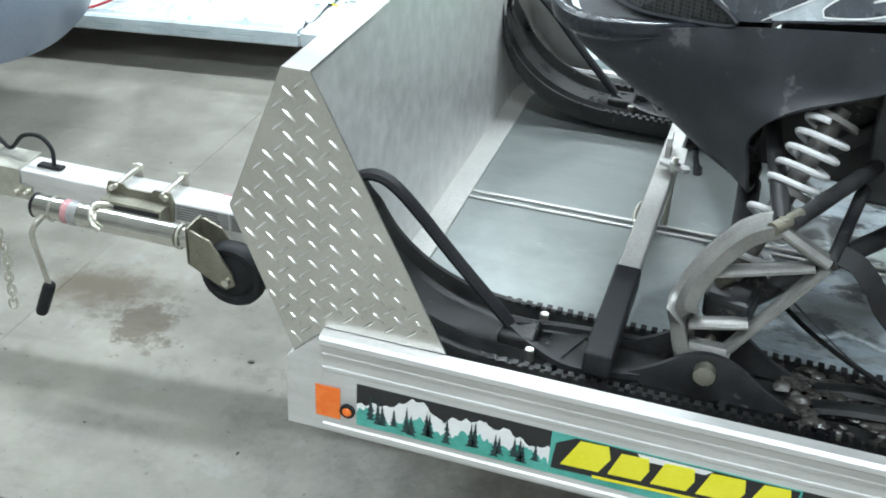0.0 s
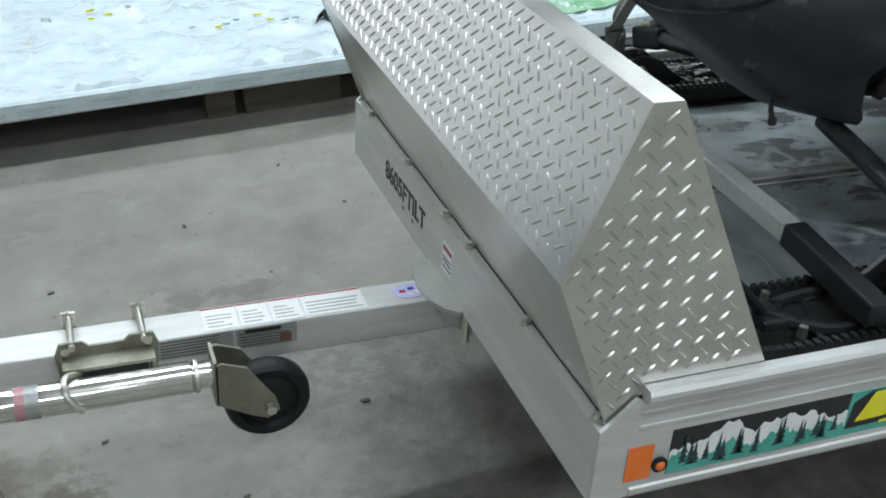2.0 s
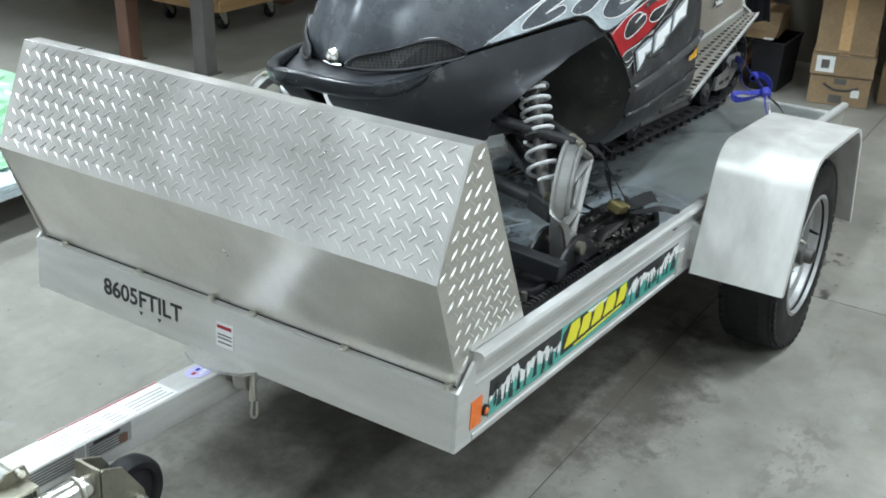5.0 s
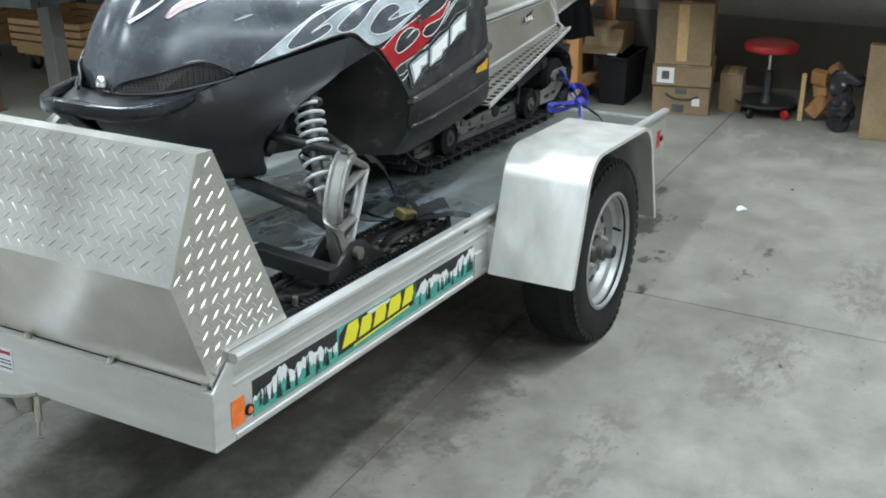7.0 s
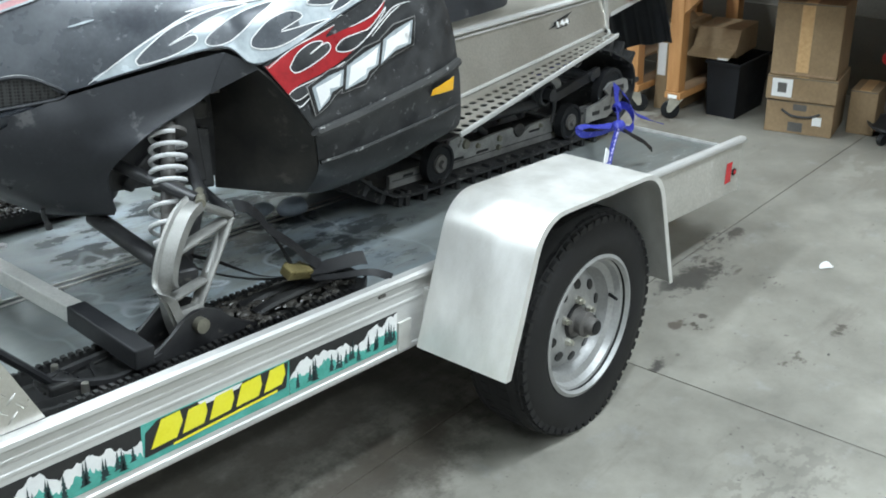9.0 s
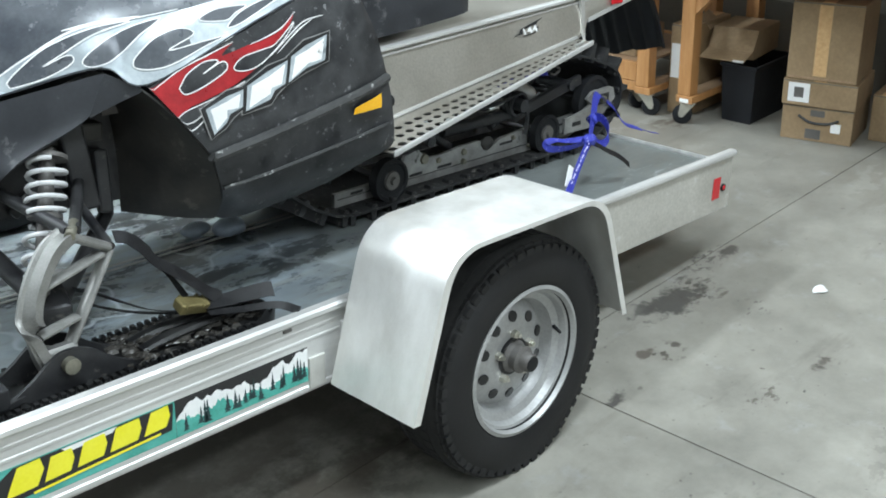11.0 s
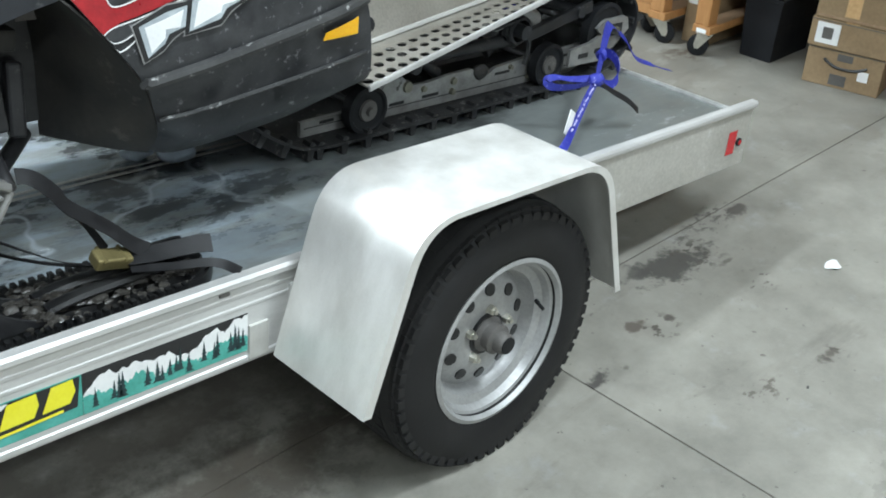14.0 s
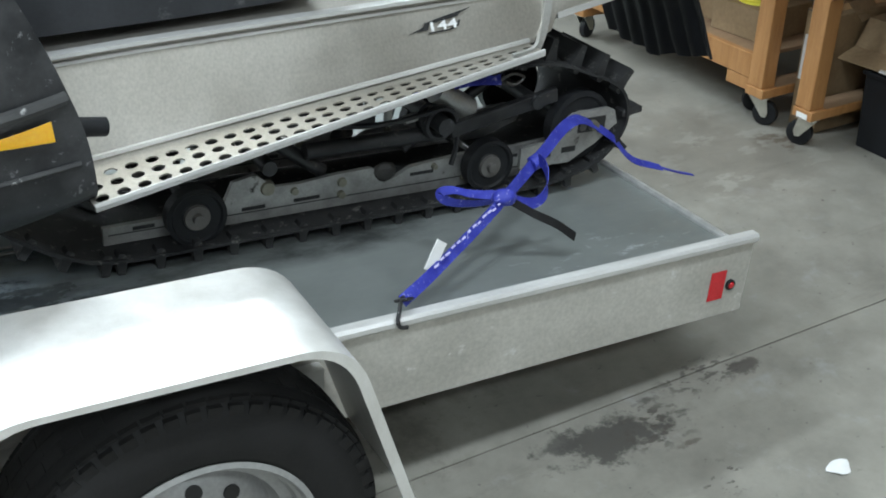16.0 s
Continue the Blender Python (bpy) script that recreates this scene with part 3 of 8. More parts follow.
prism(bm, [(TL - 0.02, 0.02), (TL + 0.010, 0.02), (TL + 0.010, 0.132), (TL + 0.006, 0.137), (TL - 0.002, 0.137), (TL - 0.006, 0.131), (TL - 0.006, 0.114), (TL - 0.02, 0.114)], "y", 0.0055, TW - 0.0055)
part("rear_beam", bm, ALU, trailer, "narrow aluminium rear edge strip")
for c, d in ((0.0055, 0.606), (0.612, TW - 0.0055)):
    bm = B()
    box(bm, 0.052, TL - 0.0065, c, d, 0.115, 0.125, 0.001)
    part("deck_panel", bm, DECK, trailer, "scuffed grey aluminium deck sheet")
for yy in (0.598, 0.622):
    bm = B()
    box(bm, 0.12, TL - 0.03, yy - 0.004, yy + 0.004, 0.1255, 0.1295, 0.0015)
    part("deck_rib", bm, ALU_DULL, trailer)
for x in (0.5, 1.0, 1.5, 2.0, 2.5):
    bm = B()
    box(bm, x - 0.03, x + 0.03, 0.05, TW - 0.05, 0.03, 0.1145)
    part("cross_member", bm, ALU_DULL, trailer)
bm = B()
box(bm, 0.07, 0.125, 0.02, TW - 0.02, 0.1255, 0.131, 0.001)
part("deck_edge_strip", bm, ALU_DULL, trailer)


# front shield
shield = part("front_shield", (lambda bm: prism(bm, [(0.004, 0.602), (0.046, 0.602), (0.046, 0.598), (0.008, 0.598), (-0.083, 0.3685), (0.028, 0.1225), (0.05, 0.1225), (0.05, 0.1185), (0.022, 0.1185), (-0.0875, 0.3685)], "y", 0.012, TW - 0.012))(B()), TREAD, trailer, "folded aluminium front shield")
bm = B()
prism(bm, [(0.040, 0.5975), (0.044, 0.5975), (0.077, 0.1315), (0.073, 0.1315)], "y", 0.02, TW - 0.02)
part("shield_back", bm, ALU, shield, "plain grey inner sheet of the shield")
SIDE = [(0.004, 0.602), (0.046, 0.602), (0.258, 0.186), (0.062, 0.186), (0.062, 0.166), (0.012, 0.1225), (-0.0875, 0.3685)]
for y, o in ((0.010, -1), (TW - 0.010, 1)):
    bm = B()
    prism(bm, SIDE, "y", y - 0.0015, y + 0.0015)
    part("shield_side", bm, TREAD, shield, "tread plate side of the shield")


def inside(p, poly):
    c = False
    for i in range(len(poly)):
        (x1, y1), (x2, y2) = poly[i], poly[i - 1]
        if (y1 > p[1]) != (y2 > p[1]) and p[0] < (x2 - x1) * (p[1] - y1) / (y2 - y1) + x1:
            c = not c
    return c


def lugs(origin, u, v, n, poly, pitch=0.034, length=0.030, wide=0.0056, high=0.0009):
    """Raised lozenges in alternating directions over a flat outline given along u and v."""
    u, v, n, o = Vector(u).normalized(), Vector(v).normalized(), Vector(n).normalized(), Vector(origin)
    vs, fs = [], []
    a0, a1 = min(p[0] for p in poly), max(p[0] for p in poly)
    b0, b1 = min(p[1] for p in poly), max(p[1] for p in poly)
    for par in (0, 1):
        i = a0 + par * pitch / 2
        while i < a1:
            j = b0 + par * pitch / 2
            while j < b1:
                d = Vector((math.cos(math.radians(43)), math.sin(math.radians(43)) * (1 if par else -1)))
                e = Vector((-d.y, d.x))
                if all(inside((i + d.x * s * length * 0.6, j + d.y * s * length * 0.6), poly) for s in (-1, 1)):
                    k = len(vs)
                    for s, w, h in ((-0.5, 0, -0.2), (-0.25, -0.5, -0.2), (0.25, -0.5, -0.2), (0.5, 0, -0.2), (0.25, 0.5, -0.2), (-0.25, 0.5, -0.2), (-0.3, 0, 1), (0, 0, 1.15), (0.3, 0, 1)):
                        q = d * (s * length) + e * (w * wide)
                        vs.append(o + u * (i + q.x) + v * (j + q.y) + n * (h * high))
                    fs += [(k, k + 1, k + 6), (k + 1, k + 2, k + 7), (k + 1, k + 7, k + 6), (k + 2, k + 8, k + 7), (k + 2, k + 3, k + 8), (k + 3, k + 4, k + 8), (k + 4, k + 7, k + 8), (k + 4, k + 5, k + 7), (k + 5, k + 6, k + 7), (k + 5, k, k + 6)]
                j += pitch
            i += pitch
    bm = B()
    me = bpy.data.meshes.new("tmp")
    me.from_pydata(vs, [], fs)
    bm.from_mesh(me)
    bpy.data.meshes.remove(me)
    return bm


fl = math.hypot(0.0915, 0.2335)
tagged(part("tread_pattern", lugs((-0.0875, 0.012, 0.3685), (0, 1, 0), (0.0915, 0, 0.2335), (-0.2335, 0, 0.0915), [(0, 0), (TW - 0.024, 0), (TW - 0.024, fl), (0, fl)], high=0.0017), TREAD, shield, "", True), kind="stuff")
tagged(part("tread_pattern", lugs((0, 0.0085, 0), (1, 0, 0), (0, 0, 1), (0, -1, 0), SIDE, high=0.0021), TREAD, shield, "", True), kind="stuff")
tagged(part("tread_pattern", lugs((0, TW - 0.0085, 0), (1, 0, 0), (0, 0, 1), (0, 1, 0), SIDE, high=0.0021), TREAD, shield, "", True), kind="stuff")
bm = B()
rod(bm, (0.0205, 0.015, 0.1195), (0.0205, TW - 0.015, 0.1195), 0.0016, 0.0016, 6)
part("joint_gap", bm, BLACK, shield)
for yy in (0.03, 0.281, 0.527, 0.648, 0.873, 1.13):
    bm = B()
    rod(bm, (0.010, yy, 0.118), (0.010, yy, 0.122), 0.011, 0.0105, 14)
    rod(bm, (0.010, yy, 0.122), (0.010, yy, 0.128), 0.0075, 0.0065, 6)
    part("shield_bolt", bm, ZINC, shield)

# tongue, jack and coupler
TY = 0.61
tongue = part("tongue", box(B(), -0.98, 0.9, TY - 0.038, TY + 0.038, -0.086, -0.014, 0.004), ALU, trailer, "square aluminium tube tongue")
bm = B()
prism(bm, [(0.04, 0.50), (-0.005, 0.505), (-0.03, 0.525), (-0.045, 0.56), (-0.052, 0.61), (-0.045, 0.66), (-0.03, 0.69), (0.0, 0.70), (0.04, 0.70)], "z", -0.0135, -0.0055)
prism(bm, [(-0.03, -0.0135), (0.04, -0.0135), (0.04, -0.09), (-0.02, -0.05)], "y", 0.545, 0.552)
part("tongue_bracket", bm, ALU_DULL, trailer, "welded aluminium tongue bracket")
for y in (TY - 0.02, TY + 0.09):
    bm = B()
    prism(bm, [(0.0, -0.013), (0.05, -0.013), (0.03, -0.035)], "y", y - 0.22, y - 0.215)
    part("tie_tab", bm, ALU_DULL, trailer)

# wheel and fender on both sides


def to_local(p):
    return TR.inverted() @ Vector(p)


def wheel(sgn, yc):
    w = thing("wheel", "", "")
    w.parent = trailer
    c = to_local((1.57, yc, 0.287))
    m = Matrix.Translation(c) @ Euler((radians(90 * (1 if sgn < 0 else -1)), 0, 0)).to_matrix().to_4x4()
    # local Z of m points to the outer side
    R, r, h = 0.297, 0.172, 0.088
    prof = [(r, -0.07), (r + 0.006, -0.078), (r + 0.03, -0.09), (0.238, -h), (0.275, -0.081), (0.290, -0.066), (R - 0.002, -0.045), (R, 0), (R - 0.002, 0.045), (0.290, 0.066), (0.275, 0.081), (0.238, h), (r + 0.03, 0.09), (r + 0.006, 0.078), (r, 0.07)]
    def loaded(bm):
        """Flatten what would sink into the floor, and bulge the wall above it."""
        for v in bm.verts:
            w0 = TR @ v.co
            if w0.z < 0.06:
                w0.y += (w0.y - yc) * 0.14 * (1 - max(0.0, w0.z) / 0.06)
            w0.z = max(w0.z, 0.0006)
            v.co = TR.inverted() @ w0
        return bm

    ty = part("tyre", loaded(lathe(B(), prof, m, 96)), TYRE, w, "black road tyre with blocky shoulder tread", True)
    # tread blocks
    bm = B()
    for k in range(56):
        a = 2 * math.pi * k / 56
        rot = Matrix.Rotation(a, 4, "Z")
        for z0, z1, sk in ((-0.072, -0.046, 0.0), (-0.04, -0.016, 0.02), (-0.010, 0.010, 0.0), (0.016, 0.04, 0.02), (0.046, 0.072, 0.0)):
            rr = R - 0.002 if abs(z0 + z1) < 0.1 else R - 0.008
            mm = m @ Matrix.Rotation(a + sk, 4, "Z")
            box(bm, rr - 0.004, rr + 0.0018, -0.0145, 0.0145, z0, z1, 0, mm)
        for sd in (-1, 1):
            box(bm, 0.262, 0.2835, -0.0105, 0.0105, sd * 0.0775 - 0.005, sd * 0.0775 + 0.005, 0, m @ Matrix.Rotation(a + 0.03, 4, "Z"))
    tagged(part("tread", loaded(bm), TYRE, ty), kind="stuff")
    bm = B()
    lathe(bm, [(0.172, 0.078), (0.178, 0.088), (0.187, 0.085), (0.184, 0.078), (0.176, 0.072), (0.166, 0.068), (0.160, 0.052), (0.152, 0.048), (0.143, 0.044), (0.138, 0.020), (0.132, 0.012), (0.126, 0.018), (0.112, 0.030), (0.078, 0.040), (0.06, 0.040), (0.046, 0.038)], m, 64)
    lathe(bm, [(0.166, 0.068), (0.15, -0.06), (0.17, -0.075), (0.18, -0.08)], m, 64)
    rim = part("rim", bm, RIM, w, "silver steel rim with ten round vent holes", True)
    for k in range(10):
        a = 2 * math.pi * (k + 0.5) / 10
        mm = m @ Matrix.Rotation(a, 4, "Z") @ pose(0.100, 0, 0.0345, 0, 16, 0)
        bm = B()
        bmesh.ops.create_cone(bm, cap_ends=True, segments=16, radius1=0.0135, radius2=0.0135, depth=0.005, matrix=mm)
        part("vent_hole", bm, BLACK, rim)
    for k in range(5):
        mm = m @ Matrix.Rotation(2 * math.pi * k / 5 + 0.3, 4, "Z")
        bm = B()
        rod(bm, mm @ Vector((0.057, 0, 0.038)), mm @ Vector((0.057, 0, 0.052)), 0.0115, 0.010, 6)
        rod(bm, mm @ Vector((0.057, 0, 0.052)), mm @ Vector((0.057, 0, 0.060)), 0.006, 0.0055, 10)
        part("lug_nut", bm, ZINC, rim)
    bm = B()
    lathe(bm, [(0.040, 0.03), (0.040, 0.045), (0.032, 0.05), (0.030, 0.052), (0.030, 0.066), (0.033, 0.066), (0.033, 0.073), (0.026, 0.076), (0.023, 0.078), (0.023, 0.095), (0.020, 0.100), (0.001, 0.101)], m, 32)
    part("hub", bm, GREYSTEEL, w, "plated hub with grease cap", True)
    bm = B()
    lathe(bm, [(0.031, 0.0415), (0.0475, 0.0415), (0.0475, 0.036)], m, 32)
    part("hub_bore", bm, BLACKSTEEL, rim, "dark hub bore")
    bm = B()
    lathe(bm, [(0.0185, 0.099), (0.0185, 0.103), (0.0, 0.1035)], m, 20)
    part("hub_plug", bm, RUBBER, w)
    mm = m @ Matrix.Rotation(0.2, 4, "Z")
    bm = B()
    rod(bm, mm @ Vector((0.148, 0, 0.045)), mm @ Vector((0.136, 0, 0.075)), 0.005, 0.004, 10)
    part("valve_stem", bm, RUBBER, rim)


def arc_path(pts, rad, n=5):
    """Round the corners of a flat line of (x, z) points."""
    out = [Vector(pts[0])]
    for a, b, c in zip(pts, pts[1:], pts[2:]):
        a, b, c = Vector(a), Vector(b), Vector(c)
        p, q = b + (a - b).normalized() * rad, b + (c - b).normalized() * rad
        for i in range(n + 1):
            t = i / n
            out.append(p * (1 - t) ** 2 + b * (2 * t * (1 - t)) + q * t * t)
    out.append(Vector(pts[-1]))
    return out


def fender(y_in, y_out):
    line = arc_path([(1.166, 0.004), (1.268, 0.36), (1.79, 0.362), (1.912, 0.02)], 0.085, 8)
    line = [Vector((p.x, p.y)) for p in line]
    bm = B()
    rows = [[Vector((p.x, y_in, p.y)), Vector((p.x, y_out, p.y))] for p in line]
    shell(bm, rows, 0.003)
    f = part("fender", bm, FENDER, trailer, "bent aluminium sheet wheel fender", True)
    # folded outer flange
    bm = B()
    sg = 1 if y_out > y_in else -1
    cx, cz = 1.54, 0.1
    rows = []
    for i, p in enumerate(line):
        d = Vector((cx, max(0.0, min(p.y, 0.25)))) - p
        d.normalize()
        rows.append([Vector((p.x, y_out, p.y)), Vector((p.x + d.x * 0.019, y_out + sg * 0.001, p.y + d.y * 0.019))])
    shell(bm, rows, 0.003)
    part("fender_flange", bm, FENDER, f, "", True)
    return f


fender(-0.03, -0.29)
fender(TW + 0.03, TW + 0.29)
wheel(-1, -0.165)
wheel(1, TW + 0.165)
bm = B()
c = to_local((1.57, 0, 0.287))
bar(bm, (c.x, -0.08, c.z + 0.0), (c.x, TW + 0.08, c.z), 0.05, 0.05)
part("axle", bm, BLACKSTEEL, trailer, "square black axle tube")
for x in (1.245, 1.84):
    bm = B()
    box(bm, x - 0.025, x + 0.025, -0.03, 0.0, 0.02, 0.13, 0.002)
    part("fender_bracket", bm, ALU, trailer)
    bm = B()
    box(bm, x - 0.025, x + 0.025, TW, TW + 0.03, 0.02, 0.13, 0.002)
    part("fender_bracket", bm, ALU, trailer)


# ---- snowmobile ----
sled = thing("snowmobile", "black mountain snowmobile with silver and red flame graphics", "snowmobile", TR)
SC = 0.605


def mirror(p):
    return Vector((p[0], 2 * SC - p[1], p[2]))


def refine(rows, n, m):
    """Smooth a coarse net of points into a finer one."""
    a = [smooth_path(r, m) for r in rows]
    cols = [smooth_path([r[i] for r in a], n) for i in range(len(a[0]))]
    return [[c[j] for c in cols] for j in range(len(cols[0]))]


HOOD_NET = [
    [(0.366, 0.605, 0.634), (0.366, 0.59, 0.630), (0.367, 0.577, 0.619), (0.370, 0.570, 0.607), (0.374, 0.566, 0.597)],
    [(0.432, 0.605, 0.765), (0.427, 0.565, 0.755), (0.422, 0.52, 0.715), (0.420, 0.49, 0.655), (0.422, 0.475, 0.603)],
    [(0.550, 0.605, 0.870), (0.545, 0.54, 0.855), (0.540, 0.47, 0.795), (0.550, 0.415, 0.70), (0.565, 0.395, 0.625)],
    [(0.690, 0.605, 0.930), (0.690, 0.51, 0.905), (0.690, 0.41, 0.840), (0.690, 0.335, 0.74), (0.690, 0.305, 0.668)],
    [(0.830, 0.605, 0.965), (0.830, 0.48, 0.94), (0.830, 0.36, 0.875), (0.830, 0.262, 0.79), (0.834, 0.222, 0.708)],
    [(0.940, 0.605, 0.985), (0.940, 0.47, 0.96), (0.940, 0.34, 0.90), (0.930, 0.225, 0.80), (0.905, 0.180, 0.672)],
    [(1.150, 0.605, 1.005), (1.150, 0.46, 0.985), (1.150, 0.33, 0.935), (1.150, 0.22, 0.865), (1.150, 0.168, 0.765)],
    [(1.400, 0.605, 1.010), (1.400, 0.46, 0.99), (1.400, 0.34, 0.95), (1.400, 0.24, 0.90), (1.400, 0.176, 0.845)],
]
hood_rows = refine(HOOD_NET, 6, 5)
full = [[*[mirror(p) for p in reversed(r)], *r[1:]] for r in hood_rows]
hood = part("hood", shell(B(), full, 0.004), HOOD, sled, "glossy dark grey hood", True)
bm = B()
rim = [bm.verts.new(p) for p in full[0]]
hub = bm.verts.new((0.354, SC, 0.612))
for a, b in zip(rim, rim[1:] + rim[:1]):
    bm.faces.new((a, b, hub))
part("nose_cap", bm, HOOD, hood, "", True)

PANEL_NET = [
    [(0.905, 0.180, 0.668), (1.150, 0.166, 0.761), (1.400, 0.174, 0.841), (1.415, 0.174, 0.838)],
    [(0.955, 0.160, 0.600), (1.150, 0.146, 0.66), (1.400, 0.150, 0.73), (1.475, 0.160, 0.72)],
    [(1.010, 0.148, 0.525), (1.150, 0.138, 0.552), (1.400, 0.143, 0.595), (1.520, 0.165, 0.605)],
    [(1.040, 0.165, 0.470), (1.150, 0.150, 0.49), (1.400, 0.155, 0.52), (1.545, 0.172, 0.52)],
    [(1.068, 0.195, 0.400), (1.150, 0.185, 0.388), (1.400, 0.182, 0.408), (1.555, 0.182, 0.428)],
    [(1.080, 0.250, 0.342), (1.150, 0.245, 0.328), (1.400, 0.25, 0.346), (1.555, 0.25, 0.385)],
]
pr = refine(PANEL_NET, 5, 6)
for flip in (False, True):
    part("side_panel", shell(B(), [[mirror(p) for p in r] for r in pr] if flip else pr, 0.005), DIRTY, sled, "scuffed black plastic side panel", True)

BELLY_NET = [
    [(0.290, 0.56, 0.572), (0.335, 0.452, 0.562), (0.480, 0.412, 0.595), (0.574, 0.388, 0.618), (0.700, 0.298, 0.662), (0.836, 0.219, 0.700)],
    [(0.310, 0.57, 0.535), (0.350, 0.458, 0.528), (0.480, 0.415, 0.550), (0.580, 0.368, 0.568), (0.690, 0.288, 0.592), (0.800, 0.227, 0.618)],
    [(0.365, 0.58, 0.490), (0.405, 0.468, 0.484), (0.500, 0.430, 0.483), (0.565, 0.390, 0.498), (0.625, 0.322, 0.518), (0.672, 0.268, 0.542)],
    [(0.430, 0.59, 0.445), (0.470, 0.485, 0.435), (0.535, 0.440, 0.430), (0.580, 0.410, 0.432), (0.612, 0.370, 0.445), (0.630, 0.335, 0.468)],
    [(0.480, 0.604, 0.405), (0.525, 0.50, 0.392), (0.565, 0.455, 0.380), (0.597, 0.425, 0.378), (0.622, 0.385, 0.385), (0.637, 0.350, 0.410)],
    [(0.530, 0.604, 0.370), (0.570, 0.54, 0.350), (0.600, 0.50, 0.345), (0.622, 0.46, 0.348), (0.637, 0.41, 0.356), (0.645, 0.358, 0.368)],
    [(0.560, 0.604, 0.355), (0.590, 0.59, 0.335), (0.620, 0.59, 0.325), (0.640, 0.59, 0.325), (0.655, 0.57, 0.330), (0.660, 0.50, 0.345)],
]
br = refine(BELLY_NET, 5, 5)
for flip in (False, True):
    part("belly_pan", shell(B(), [[mirror(p) for p in r] for r in br] if flip else br, 0.005), PLASTIC, sled, "matt black plastic belly pan", True)

bm = B()
loop = smooth_path([(0.55, 0.412, 0.606), (0.50, 0.420, 0.595), (0.43, 0.424, 0.582), (0.352, 0.444, 0.571), (0.300, 0.486, 0.569), (0.274, 0.545, 0.574), (0.268, 0.605, 0.577), (0.274, 0.665, 0.574), (0.300, 0.724, 0.569), (0.352, 0.766, 0.571), (0.43, 0.786, 0.582), (0.50, 0.790, 0.595), (0.55, 0.798, 0.606)], 8)
sweep(bm, loop, [(-0.006, -0.021), (0.006, -0.021), (0.013, -0.014), (0.0145, 0.0), (0.013, 0.010), (0.008, 0.014), (-0.008, 0.014), (-0.013, 0.010), (-0.0145, 0.0), (-0.013, -0.014)], False, (0, 0, 1), lambda t: 0.35 + 0.65 * min(1.0, 5 * min(t, 1 - t)))
part("bumper", bm, GLOSS, sled, "black looped front bumper", True)

bm = B()
tube(bm, smooth_path([(0.548, 0.47, 0.372), (0.550, 0.472, 0.355), (0.556, 0.470, 0.338)], 4), 0.005, 8)
tube(bm, [(0.556, 0.470, 0.340), (0.558, 0.470, 0.326)], 0.008, 8)
part("drain_hose", bm, BLACKSTEEL, sled, "short black drain hose", True)

# dark engine bay bulkhead behind the suspension
bm = B()
prism(bm, [(0.64, 0.40), (0.90, 0.375), (1.55, 0.37), (1.55, 0.55), (1.09, 0.66), (0.9, 0.66), (0.66, 0.60)], "y", SC - 0.2, SC + 0.2)
part("bulkhead", bm, BLACKSTEEL, sled)
well = [
    [(0.836, 0.226, 0.698), (0.875, 0.30, 0.685), (0.90, 0.41, 0.67)],
    [(0.898, 0.187, 0.664), (0.925, 0.28, 0.64), (0.93, 0.41, 0.62)],
    [(0.957, 0.165, 0.598), (0.965, 0.26, 0.57), (0.945, 0.41, 0.55)],
    [(1.012, 0.153, 0.523), (0.995, 0.25, 0.50), (0.95, 0.41, 0.48)],
    [(1.042, 0.170, 0.468), (1.01, 0.255, 0.45), (0.95, 0.41, 0.43)],
    [(1.070, 0.199, 0.398), (1.02, 0.27, 0.385), (0.95, 0.41, 0.38)],
    [(1.082, 0.252, 0.340), (1.03, 0.30, 0.342), (0.95, 0.41, 0.345)],
]
wr = refine(well, 5, 5)
for flip in (False, True):
    part("foot_well", shell(B(), [[mirror(p) for p in r] for r in wr] if flip else wr, 0.004), MUD, sled, "dirty black foot well panel", True)
for flip in (False, True):
    tip = [[(0.800, 0.227, 0.618), (0.836, 0.219, 0.700)], [(0.835, 0.218, 0.632), (0.856, 0.211, 0.690)], [(0.868, 0.205, 0.647), (0.876, 0.200, 0.679)], [(0.895, 0.190, 0.660), (0.897, 0.187, 0.666)]]
    part("arch_tip", shell(B(), [[mirror(p) for p in r] if flip else [Vector(p) for p in r] for r in tip], 0.005), PLASTIC, sled, "", True)
# flat black nose tray between hood and bumper
lo = [(0.370, 0.605, 0.592), (0.378, 0.568, 0.594), (0.425, 0.480, 0.598), (0.50, 0.434, 0.604)]
hi = [(0.300, 0.605, 0.570), (0.308, 0.550, 0.567), (0.345, 0.482, 0.562), (0.42, 0.432, 0.572)]
lo = [mirror(p) for p in reversed(lo)] + [Vector(p) for p in lo[1:]]
hi = [mirror(p) for p in reversed(hi)] + [Vector(p) for p in hi[1:]]
part("nose_tray", shell(B(), refine([lo, hi], 3, 5), 0.004), PLASTIC, sled, "matt black tray behind the bumper", True)
